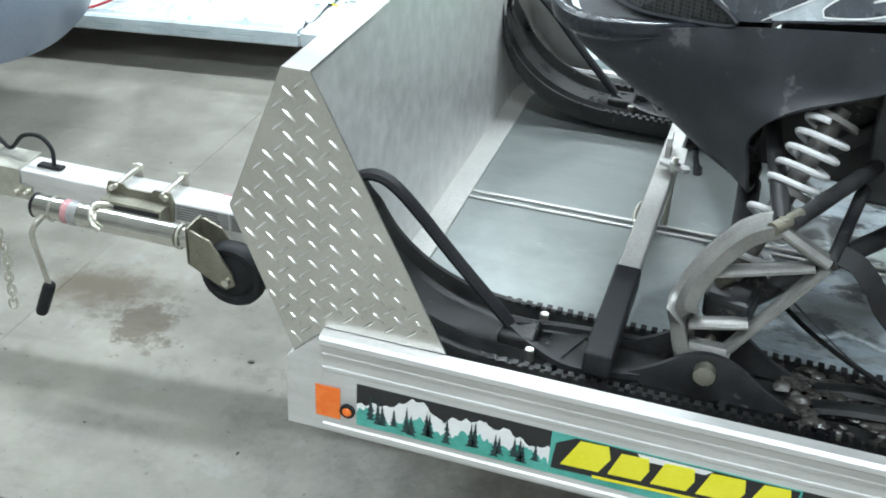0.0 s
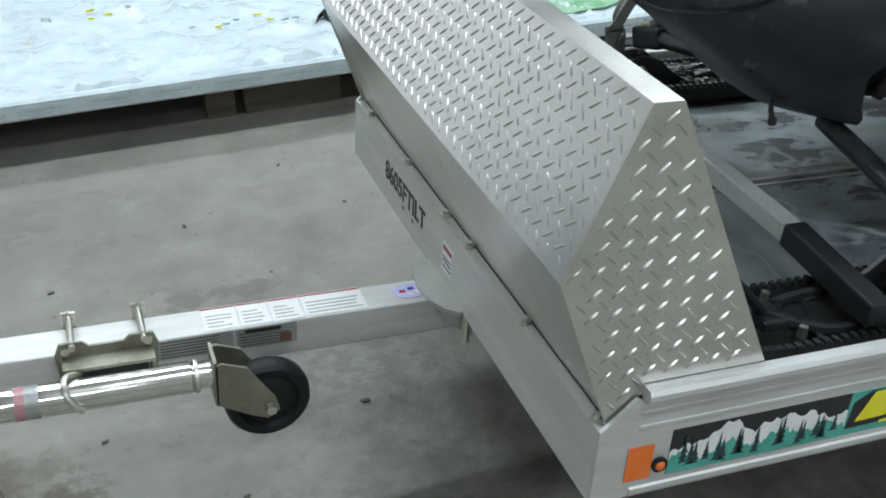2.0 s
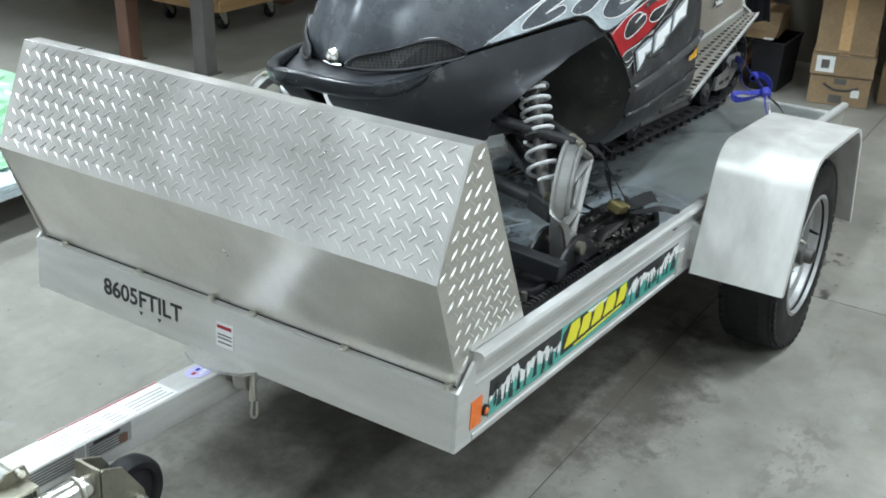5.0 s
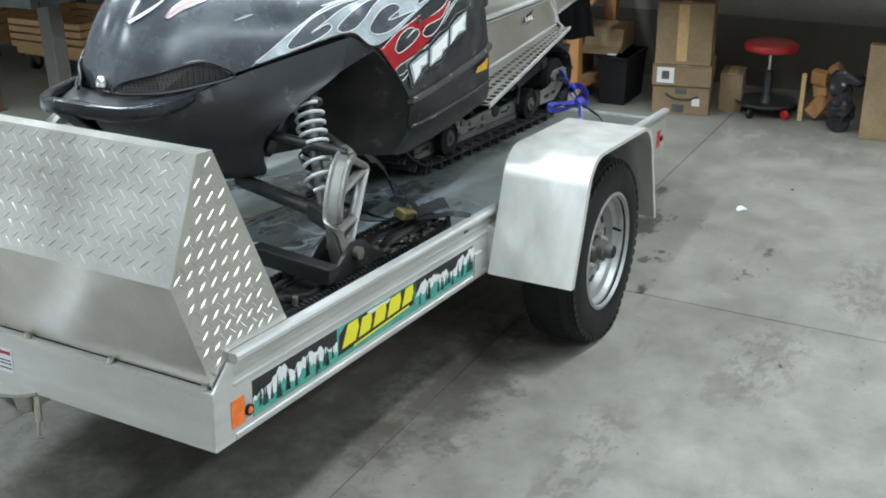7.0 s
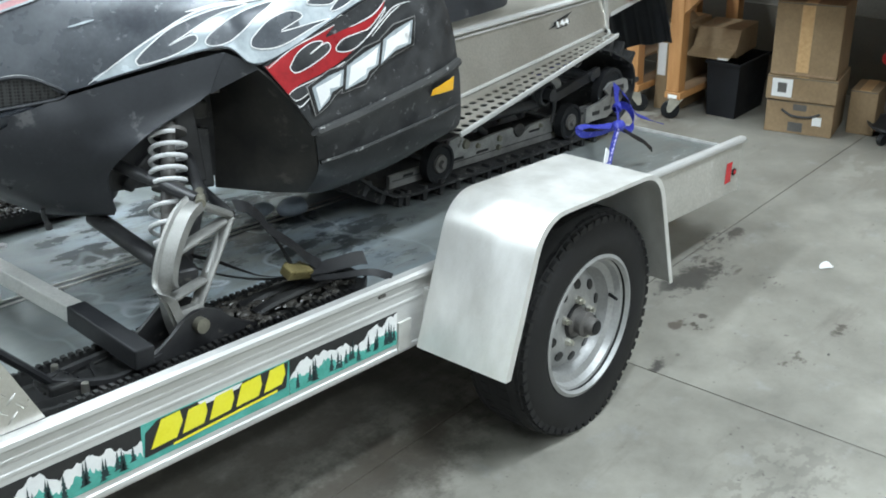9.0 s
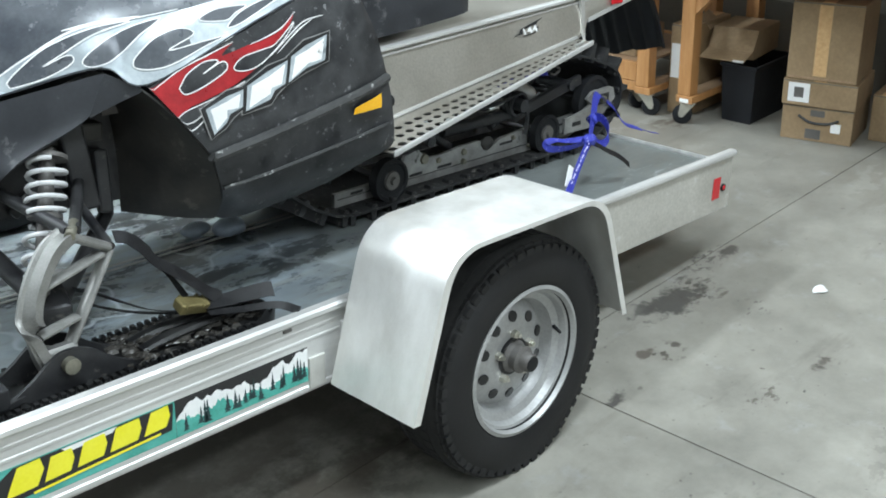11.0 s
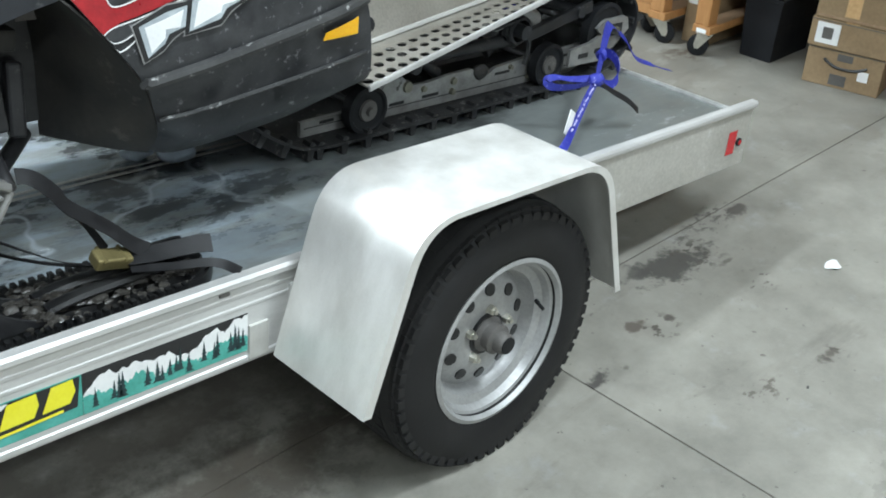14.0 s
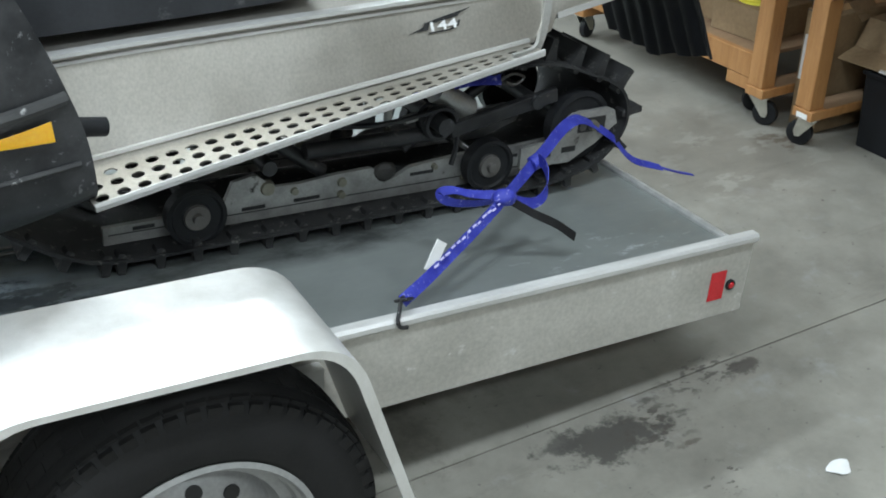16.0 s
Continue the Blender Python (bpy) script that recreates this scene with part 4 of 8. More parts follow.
# grimy braces and brackets behind the front shock
for flip in (False, True):
    for a, b, w, h in (((0.83, 0.33, 0.40), (0.82, 0.36, 0.60), 0.05, 0.035), ((0.70, 0.40, 0.40), (0.90, 0.40, 0.56), 0.03, 0.03), ((0.74, 0.385, 0.56), (0.90, 0.385, 0.545), 0.04, 0.05), ((0.885, 0.36, 0.37), (0.90, 0.39, 0.50), 0.03, 0.03)):
        bm = B()
        bar(bm, mirror(a) if flip else a, mirror(b) if flip else b, w, h, (0.2, 1, 0), 0.006)
        part("frame_brace", bm, MUD if h == 0.05 else BLACKSTEEL, sled, "grimy frame brace")
    q = (lambda p: mirror(p)) if flip else Vector
    part("foil_label", box(B(), 0.905, 0.952, q((0, 0.372, 0)).y - 0.002, q((0, 0.372, 0)).y + 0.002, 0.575, 0.600), GREYSTEEL, sled, "grey foil label")

# tunnel, seat
TUN = [(1.42, 0.39, 0.578), (1.70, 0.430, 0.600), (2.50, 0.541, 0.652), (2.565, 0.552, 0.655), (2.575, 0.586, 0.6555), (2.78, 0.628, 0.665), (2.91, 0.652, 0.668)]
for flip in (False, True):
    rows = [[(x, 0.345 + 0.03 * (x > 2.55), a), (x, 0.378, (a + b) / 2), (x, 0.405, b)] for x, a, b in TUN]
    rows = [[mirror(p) if flip else Vector(p) for p in r] for r in rows]
    part("tunnel_side", shell(B(), rows, 0.003), TUNNEL, sled, "bare aluminium tunnel side", True)
bm = B()
shell(bm, [[(x, 0.408, b - 0.001), (x, 2 * SC - 0.408, b - 0.001)] for x, a, b in TUN], 0.003)
part("tunnel_top", bm, TUNNEL, sled, "bare aluminium tunnel top")
bm = B()
seat = [[(x, SC - w, z0), (x, SC - w * 0.98, z0 + (z1 - z0) * 0.5), (x, SC - w * 0.7, z1), (x, SC + w * 0.7, z1), (x, SC + w * 0.98, z0 + (z1 - z0) * 0.5), (x, SC + w, z0)] for x, w, z0, z1 in ((1.40, 0.16, 0.60, 0.80), (1.55, 0.165, 0.61, 0.82), (1.8, 0.165, 0.625, 0.80), (2.05, 0.16, 0.645, 0.80), (2.12, 0.14, 0.65, 0.76))]
part("seat", shell(bm, refine(seat, 4, 4)), PLASTIC, sled, "black vinyl seat", True)

# track
def track_loop():
    return smooth_path([(1.64, 0.158, 0), (1.9, 0.156, 0), (2.5, 0.156, 0), (2.66, 0.162, 0), (2.79, 0.20, 0), (2.855, 0.285, 0), (2.83, 0.375, 0), (2.72, 0.43, 0), (2.58, 0.465, 0), (2.3, 0.45, 0), (1.9, 0.41, 0), (1.7, 0.41, 0), (1.42, 0.43, 0), (1.345, 0.405, 0), (1.36, 0.33, 0), (1.44, 0.25, 0), (1.54, 0.185, 0)], 6, True)


tl = track_loop()
bm = B()
rows = [[Vector((p.x, SC - 0.19, p.y)), Vector((p.x, SC + 0.19, p.y))] for p in tl + tl[:1]]
shell(bm, rows, 0.007)
track = part("track", bm, TRACKRUBBER, sled, "black rubber drive track with tall lugs", True)
# suspension rail
for y in (SC - 0.125, SC + 0.11):
    bm = B()
    prism(bm, [(1.62, 0.168), (2.64, 0.166), (2.74, 0.20), (2.76, 0.24), (2.70, 0.25), (2.52, 0.238), (2.46, 0.246), (2.30, 0.232), (2.26, 0.212), (1.62, 0.206)], "y", y, y + 0.012)
    sr = part("slide_rail", bm, RAILALU, sled, "grey aluminium slide rail")
    bm = B()
    prism(bm, [(1.86, 0.2065), (1.885, 0.262), (1.935, 0.272), (1.975, 0.238), (2.03, 0.236), (2.12, 0.244), (2.20, 0.246), (2.25, 0.222), (2.24, 0.2065)], "y", y - 0.003, y + 0.009)
    part("rail_plate", bm, RAILALU, sr, "grey stamped rail plate")
    bm = B()
    box(bm, 1.63, 2.62, y - 0.0012, y + 0.001, 0.188, 0.190)
    part("rail_groove", bm, BLACK, sr)
    for x, z, w in ((1.70, 0.196, 0.022), (1.93, 0.197, 0.026), (2.05, 0.198, 0.03), (2.33, 0.214, 0.03), (2.56, 0.219, 0.028), (2.62, 0.222, 0.02)):
        bm = B()
        box(bm, x - w, x + w, y - 0.0015, y + 0.002, z - 0.004, z + 0.004, 0.001)
        part("rail_slot", bm, BLACK, sr)
    for x, z, r in ((2.02, 0.222, 0.010), (2.13, 0.225, 0.012), (2.13, 0.195, 0.010), (2.36, 0.226, 0.008), (2.44, 0.185, 0.008), (1.96, 0.238, 0.018)):
        part("rail_bolt", rod(B(), (x, y + 0.004, z), (x, y - 0.010, z), r, r * 0.8, 10), OLIVE, sr)
    bm = B()
    bmesh.ops.create_icosphere(bm, subdivisions=2, radius=0.026, matrix=Matrix.Translation((2.235, y - 0.004, 0.232)) @ Matrix.Diagonal((1.15, 0.5, 0.9, 1)))
    for v in bm.verts:
        v.co += (v.co - Vector((2.235, y - 0.004, 0.232))) * 0.35 * noise.noise(v.co * 40)
    part("shaft_clamp", bm, MUD, sr, "muddy cross shaft clamp")
for x, z, r in ((1.797, 0.217, 0.062), (2.486, 0.222, 0.062), (2.73, 0.29, 0.085)):
    for y in (SC - 0.165, SC + 0.14):
        m = pose(x, y, z, -90, 0, 0)
        part("idler_wheel", lathe(B(), [(0.02, -0.004), (0.02, 0.028), (r * 0.55, 0.02), (r * 0.62, 0.024), (r * 0.8, 0.024), (r * 0.86, 0.03), (r, 0.028), (r, -0.002), (r * 0.86, -0.004), (r * 0.8, 0.002), (r * 0.5, 0.004), (0.02, -0.004)], m, 32), RUBBER, sled, "small black idler wheel", True)
        part("idler_hub", lathe(B(), [(0.0, -0.016 if y < SC else 0.04), (0.010, -0.015 if y < SC else 0.039), (0.012, -0.006 if y < SC else 0.030), (r * 0.42, -0.005 if y < SC else 0.029), (r * 0.45, 0.002 if y < SC else 0.022)], m, 24), GREYSTEEL, sled, "grimy idler hub", True)


def near_far(make):
    """Build a part on the near side and its mirror image on the far side."""
    for flip in (False, True):
        make((lambda p: mirror(p)) if flip else (lambda p: Vector(p)))


def running_board(f):
    """A tread board pierced with rows of holes, with a bright rolled lip."""
    def at(u, v):
        x = 1.545 + u * 0.945
        yo, yi = 0.168 + u * 0.12, 0.342 + u * 0.008
        z = 0.408 + u * 0.132
        return f((x, yo + (yi - yo) * v, z))
    bm = B()
    nu, nv = 26, 4
    for i in range(nu):
        for j in range(nv):
            u0, u1, v0, v1 = i / nu, (i + 1) / nu, j / nv, (j + 1) / nv
            hole = 0.33 if j < 3 else 0
            c = [(u0, v0), ((u0 + u1) / 2, v0), (u1, v0), (u1, (v0 + v1) / 2), (u1, v1), ((u0 + u1) / 2, v1), (u0, v1), (u0, (v0 + v1) / 2)]
            out = [bm.verts.new(at(*p)) for p in c]
            if not hole:
                bm.faces.new(out)
                continue
            uc, vc, du, dv = (u0 + u1) / 2, (v0 + v1) / 2, (u1 - u0), (v1 - v0)
            inn = [bm.verts.new(at(uc + du * hole * math.cos(a), vc + dv * hole * math.sin(a))) for a in [math.pi * (1.25 + 0.25 * k) for k in range(8)]]
            for k in range(8):
                bm.faces.new((out[k], out[(k + 1) % 8], inn[(k + 1) % 8], inn[k]))
    bmesh.ops.remove_doubles(bm, verts=bm.verts[:], dist=1e-5)
    bmesh.ops.recalc_face_normals(bm, faces=bm.faces[:])
    bmesh.ops.solidify(bm, geom=bm.faces[:], thickness=0.003)
    rb = part("running_board", bm, TUNNEL, sled, "pierced aluminium running board")
    bm = B()
    sweep(bm, [at(k / 10, -0.01) for k in range(11)], [(-0.002, -0.009), (0.002, -0.009), (0.0035, 0), (0.002, 0.005), (-0.002, 0.005)])
    part("board_lip", bm, ALU, rb, "bright rolled outer lip")
    bm = B()
    sweep(bm, [at(k / 10, 0.97) + Vector((0, 0, 0.006)) for k in range(11)], rect(0.008, 0.007))
    part("board_seam", bm, ALU, rb)


near_far(running_board)

for y in (0.398, 2 * SC - 0.398):
    for dz, w in ((0.002, 0.007), (-0.014, 0.006)):
        bm = B()
        sweep(bm, [(1.44, y, 0.578 + dz), (1.68, y, 0.598 + dz), (2.56, y, 0.654 + dz), (2.76, y, 0.664 + dz)], rect(0.026 if dz > 0 else 0.012, w))
        part("tunnel_edge", bm, ALU, sled, "bright folded tunnel edge")
    bm = B()
    sg = -1 if y < SC else 1
    sweep(bm, smooth_path([(2.42, y + sg * 0.100, 0.528), (2.48, y + sg * 0.085, 0.533), (2.52, y + sg * 0.05, 0.548), (2.545, y + sg * 0.025, 0.59), (2.56, y + sg * 0.006, 0.658)], 6), rect(0.02, 0.008), False, (0, 1, 0))
    part("tunnel_strut", bm, ALU_DULL, sled, "bent silver strut at the tunnel end")
    bm = B()
    bar(bm, (2.578, y + sg * 0.019, 0.584), (2.925, y + sg * 0.019, 0.655), 0.010, 0.014)
    part("rear_rail", bm, ALU, sled, "bright rear tunnel rail")
bm = B()
box(bm, 2.69, 2.745, SC - 0.240, SC - 0.232, 0.622, 0.650, 0.002)
box(bm, 2.71, 2.725, SC - 0.233, SC - 0.205, 0.630, 0.640, 0.001)
part("side_reflector", bm, REDLENS, sled, "small red side reflector")
rows = []
n = 60
for i in range(n + 1):
    t = i / n
    y = 0.405 + 0.40 * t
    wave = 0.010 * math.sin(t * math.pi * 7) ** 2
    sag = -0.045 * min(1.0, 2 * t)
    rows.append([Vector((x + wave * k, y, z + sag * max(0.0, k - 0.2) / 1.3 + (0.004 * math.sin(i * 0.35) + 0.005 * math.sin(i * 0.13) if k > 1.4 else 0))) for x, z, k in ((2.91, 0.652, 0.2), (2.955, 0.638, 0.6), (2.995, 0.595, 0.9), (3.03, 0.535, 1.1), (3.06, 0.475, 1.3), (3.085, 0.428, 1.5))])
part("snow_flap", shell(B(), rows, 0.006), FLAPRUBBER, sled, "ribbed black rubber snow flap", True)
bm = B()
shell(bm, [[(x, SC - 0.175, z), (x, SC + 0.175, z)] for x, z in ((2.9105, 0.664), (2.93, 0.662), (2.96, 0.648))], 0.003)
part("tunnel_tail", bm, TUNNEL, sled, "bare aluminium tunnel tail")
near_far(lambda f: part("foot_rest", rod(B(), f((1.53, 0.215, 0.53)), f((1.585, 0.225, 0.52)), 0.016, 0.016, 16), RUBBER, sled, "", True))

# track lugs and pads
lug = bpy.data.meshes.new("lug")
bm = B()
prism(bm, [(-0.011, 0.0), (0.011, 0.0), (0.007, 0.03), (-0.007, 0.03)], "y", -0.055, 0.055)
bm.to_mesh(lug)
bm.free()
lug.materials.append(TRACKRUBBER)
tall = bpy.data.meshes.new("tall_lug")
bm = B()
prism(bm, [(-0.016, 0.0), (0.016, 0.0), (0.010, 0.024), (0.007, 0.050), (-0.007, 0.050), (-0.010, 0.024)], "y", -0.05, 0.05)
bm.to_mesh(tall)
bm.free()
tall.materials.append(TRACKRUBBER)
cleat = bpy.data.meshes.new("drive_cleat")
bm = B()
prism(bm, [(-0.013, 0.0), (0.013, 0.0), (0.006, 0.016), (-0.006, 0.016)], "y", -0.014, 0.014)
bm.to_mesh(cleat)
bm.free()
cleat.materials.append(TRACKRUBBER)
dist, last = 0.0, None
loop = tl + tl[:1]
acc = 0.0
k = 0
for a, b in zip(loop, loop[1:]):
    d = b - a
    ln = d.length
    while acc <= ln:
        p = a + d * (acc / ln)
        ang = math.atan2(d.y, d.x)
        for j, yy in enumerate((-0.125, 0.0, 0.125)):
            if (k + j) % 2 == 0:
                o = new("track_lug", tall if p.y > 0.24 and p.x > 2.5 else lug)
                o.parent = track
                # outward is to the right of the direction of travel
                o.matrix_local = Matrix.Translation((p.x, SC + yy, p.y + TRACK_LIFT)) @ Matrix.Rotation(-ang, 4, "Y") @ Matrix.Rotation(math.pi, 4, "X")
        if k % 2 == 0:
            o = new("drive_cleat", cleat)
            o.parent = track
            o.matrix_local = Matrix.Translation((p.x, SC - 0.168, p.y + TRACK_LIFT)) @ Matrix.Rotation(-ang, 4, "Y")
        acc += 0.038
        k += 1
    acc -= ln

# rear suspension arms, shafts and shocks under the tunnel
for a, b, r in (((1.62, SC - 0.10, 0.24), (1.42, SC - 0.10, 0.38), 0.014), ((2.10, SC - 0.09, 0.24), (1.86, SC - 0.09, 0.42), 0.016), ((2.30, SC - 0.08, 0.26), (2.55, SC - 0.08, 0.42), 0.014), ((1.797, SC - 0.15, 0.217), (1.797, SC + 0.15, 0.217), 0.01), ((2.486, SC - 0.15, 0.222), (2.486, SC + 0.15, 0.222), 0.01), ((2.73, SC - 0.16, 0.29), (2.73, SC + 0.16, 0.29), 0.012), ((2.05, SC - 0.11, 0.30), (2.40, SC - 0.11, 0.30), 0.018)):
    part("suspension_arm", rod(B(), a, b, r), BLACKSTEEL, sled, "", True)
bm = B()
tube(bm, [Vector((2.02 + 0.22 * t, SC - 0.05 + 0.035 * math.cos(t * 44), 0.33 + 0.035 * math.sin(t * 44) + 0.05 * t)) for t in [i / 90 for i in range(91)]], 0.006, 6)
part("rear_spring", bm, BLACKSTEEL, sled, "", True)
bm = B()
prism(bm, [(2.56, 0.208), (2.70, 0.205), (2.775, 0.245), (2.832, 0.288), (2.820, 0.322), (2.800, 0.331), (2.70, 0.326), (2.672, 0.306), (2.70, 0.285), (2.65, 0.268), (2.56, 0.258)], "y", SC - 0.178, SC - 0.168)
adj = part("axle_adjuster", bm, RAILALU, sled, "grey rear axle adjuster plate")
for a, b, c, d in ((2.716, 2.795, 0.276, 0.312), (2.60, 2.645, 0.226, 0.240), (2.675, 2.715, 0.232, 0.246)):
    bm = B()
    box(bm, a, b, SC - 0.1795, SC - 0.1775, c, d, 0.0008)
    part("plate_slot", bm, BLACK, adj)
part("axle_bolt", rod(B(), (2.757, SC - 0.176, 0.293), (2.757, SC - 0.192, 0.293), 0.014, 0.012, 12), OLIVE, adj)
# silver shock body and bracket deep under the tunnel
for a, b, r in (((2.36, SC - 0.11, 0.40), (2.45, SC - 0.11, 0.345), 0.028), ((2.24, SC - 0.12, 0.34), (2.24, SC - 0.12, 0.375), 0.010), ((2.28, SC - 0.12, 0.345), (2.31, SC - 0.12, 0.35), 0.010)):
    part("shock_body", rod(B(), a, b, r), ALU_DULL, sled, "dull silver shock body", True)
# torsion springs, rear arm and cross tubes seen through the open side
for y in (SC - 0.15, SC + 0.15):
    bm = B()
    tube(bm, [Vector((2.36 + 0.036 * math.cos(t * 26), y + 0.055 * t, 0.335 + 0.036 * math.sin(t * 26))) for t in [i / 60 for i in range(61)]], 0.0065, 6, False, (0, 1, 0))
    part("torsion_spring", bm, BLACKSTEEL, sled, "black torsion spring", True)
    bm = B()
    tube(bm, smooth_path([(2.396, y, 0.335), (2.40, y, 0.28), (2.39, y, 0.235)], 5), 0.0065, 6, False, (0, 1, 0))
    tube(bm, smooth_path([(2.345, y, 0.37), (2.20, y, 0.355), (2.02, y, 0.375)], 5), 0.0065, 6, False, (0, 1, 0))
    part("spring_leg", bm, BLACKSTEEL, sled, "", True)
    bm = B()
    bar(bm, (2.38, y, 0.318), (2.66, y, 0.372), 0.02, 0.034, (0, 0, 1), 0.004)
    part("rear_arm", bm, BLACKSTEEL, sled, "black rear suspension arm")
for x, z, r in ((2.36, 0.335, 0.02), (2.60, 0.362, 0.016), (1.95, 0.30, 0.016)):
    part("cross_tube", rod(B(), (x, SC - 0.17, z), (x, SC + 0.17, z), r, r, 16), DIRTY, sled, "grimy cross tube", True)
bm = B()
box(bm, 1.42, 2.22, SC - 0.10, SC + 0.10, 0.34, 0.36)
part("suspension_tray", bm, BLACKSTEEL, sled)

# side panel trim
pbvh = BVHTree.FromPolygons([p for r in pr for p in r], [(i * len(pr[0]) + j, i * len(pr[0]) + j + 1, (i + 1) * len(pr[0]) + j + 1, (i + 1) * len(pr[0]) + j) for i in range(len(pr) - 1) for j in range(len(pr[0]) - 1)])
hbvh = BVHTree.FromPolygons([p for r in hood_rows for p in r], [(i * len(hood_rows[0]) + j, i * len(hood_rows[0]) + j + 1, (i + 1) * len(hood_rows[0]) + j + 1, (i + 1) * len(hood_rows[0]) + j) for i in range(len(hood_rows) - 1) for j in range(len(hood_rows[0]) - 1)])


def onto(bvh, x, z, off):
    """The point on a curved skin that faces the near side at (x, z), lifted off by a little."""
    hit, nrm, _, _ = bvh.ray_cast(Vector((x, -1, z)), Vector((0, 1, 0)))
    if hit is None:
        near = bvh.find_nearest(Vector((x, 0.2, z)))
        hit, nrm = near[0], near[1]
        if math.hypot(hit.x - x, hit.z - z) > 0.03:
            return None
    if nrm.y > 0:
        nrm = -nrm
    return hit + nrm * off


def decal(name, outline, bvh, mat, parent, off=0.001, rounded=True, label="", step=0.009, flip=False):
    """Paint or film laid on a curved skin, from a flat outline of (x, z)."""
    pts = smooth_path([(x, z, 0) for x, z in outline], 6, True) if rounded else [Vector((x, z, 0)) for x, z in outline]
    bm = B()
    bm.faces.new([bm.verts.new((p.x, 0, p.y)) for p in pts])
    bmesh.ops.triangulate(bm, faces=bm.faces[:])
    xs, zs = [p.x for p in pts], [p.y for p in pts]
    for lo, hi, nrm in ((min(xs), max(xs), (1, 0, 0)), (min(zs), max(zs), (0, 0, 1))):
        v = lo + step
        while v < hi:
            co = (v, 0, 0) if nrm[0] else (0, 0, v)
            bmesh.ops.bisect_plane(bm, geom=bm.verts[:] + bm.edges[:] + bm.faces[:], plane_co=co, plane_no=nrm)
            v += step
    for v in bm.verts[:]:
        q = onto(bvh, v.co.x, v.co.z, off)
        if q is None:
            bm.verts.remove(v)
        else:
            v.co = mirror(q) if flip else q
    return part(name, bm, mat, parent, label, True)


def stroke(name, pts, w, bvh, mat, parent, off):
    """A brush stroke with tapered ends laid on a curved skin."""
    path = smooth_path([(x, z, 0) for x, z in pts], 8)
    n = len(path) - 1
    left, right = [], []
    for i, p in enumerate(path):
        d = (path[min(n, i + 1)] - path[max(0, i - 1)]).normalized()
        k = w * (0.35 + 0.65 * math.sin(math.pi * i / n))
        left.append((p.x - d.y * k, p.y + d.x * k))
        right.append((p.x + d.y * k, p.y - d.x * k))
    return decal(name, left + right[::-1], bvh, mat, parent, off, False)


def lick(pts, w, bvh, ground, parent, off):
    """A dark lick between flames with a pale painted outline."""
    decal("flame_gap", pts, bvh, ground, parent, off)
    path = smooth_path([(x, z, 0) for x, z in pts], 5, True)
    n = len(path)
    bm = B()
    rows = []
    for i in range(n + 1):
        p, a, b = path[i % n], path[(i - 1) % n], path[(i + 1) % n]
        d = b - a
        d = d.normalized() if d.length > 1e-6 else Vector((1, 0, 0))
        q = [onto(bvh, p.x - d.y * s, p.y + d.x * s, off + 0.0006) for s in (w, -w)]
        if None in q:
            if len(rows) > 1:
                shell(bm, rows)
            rows = []
            continue
        rows.append(q)
    if len(rows) > 1:
        shell(bm, rows)
    part("flame_edge", bm, WHITE, parent, "", True)


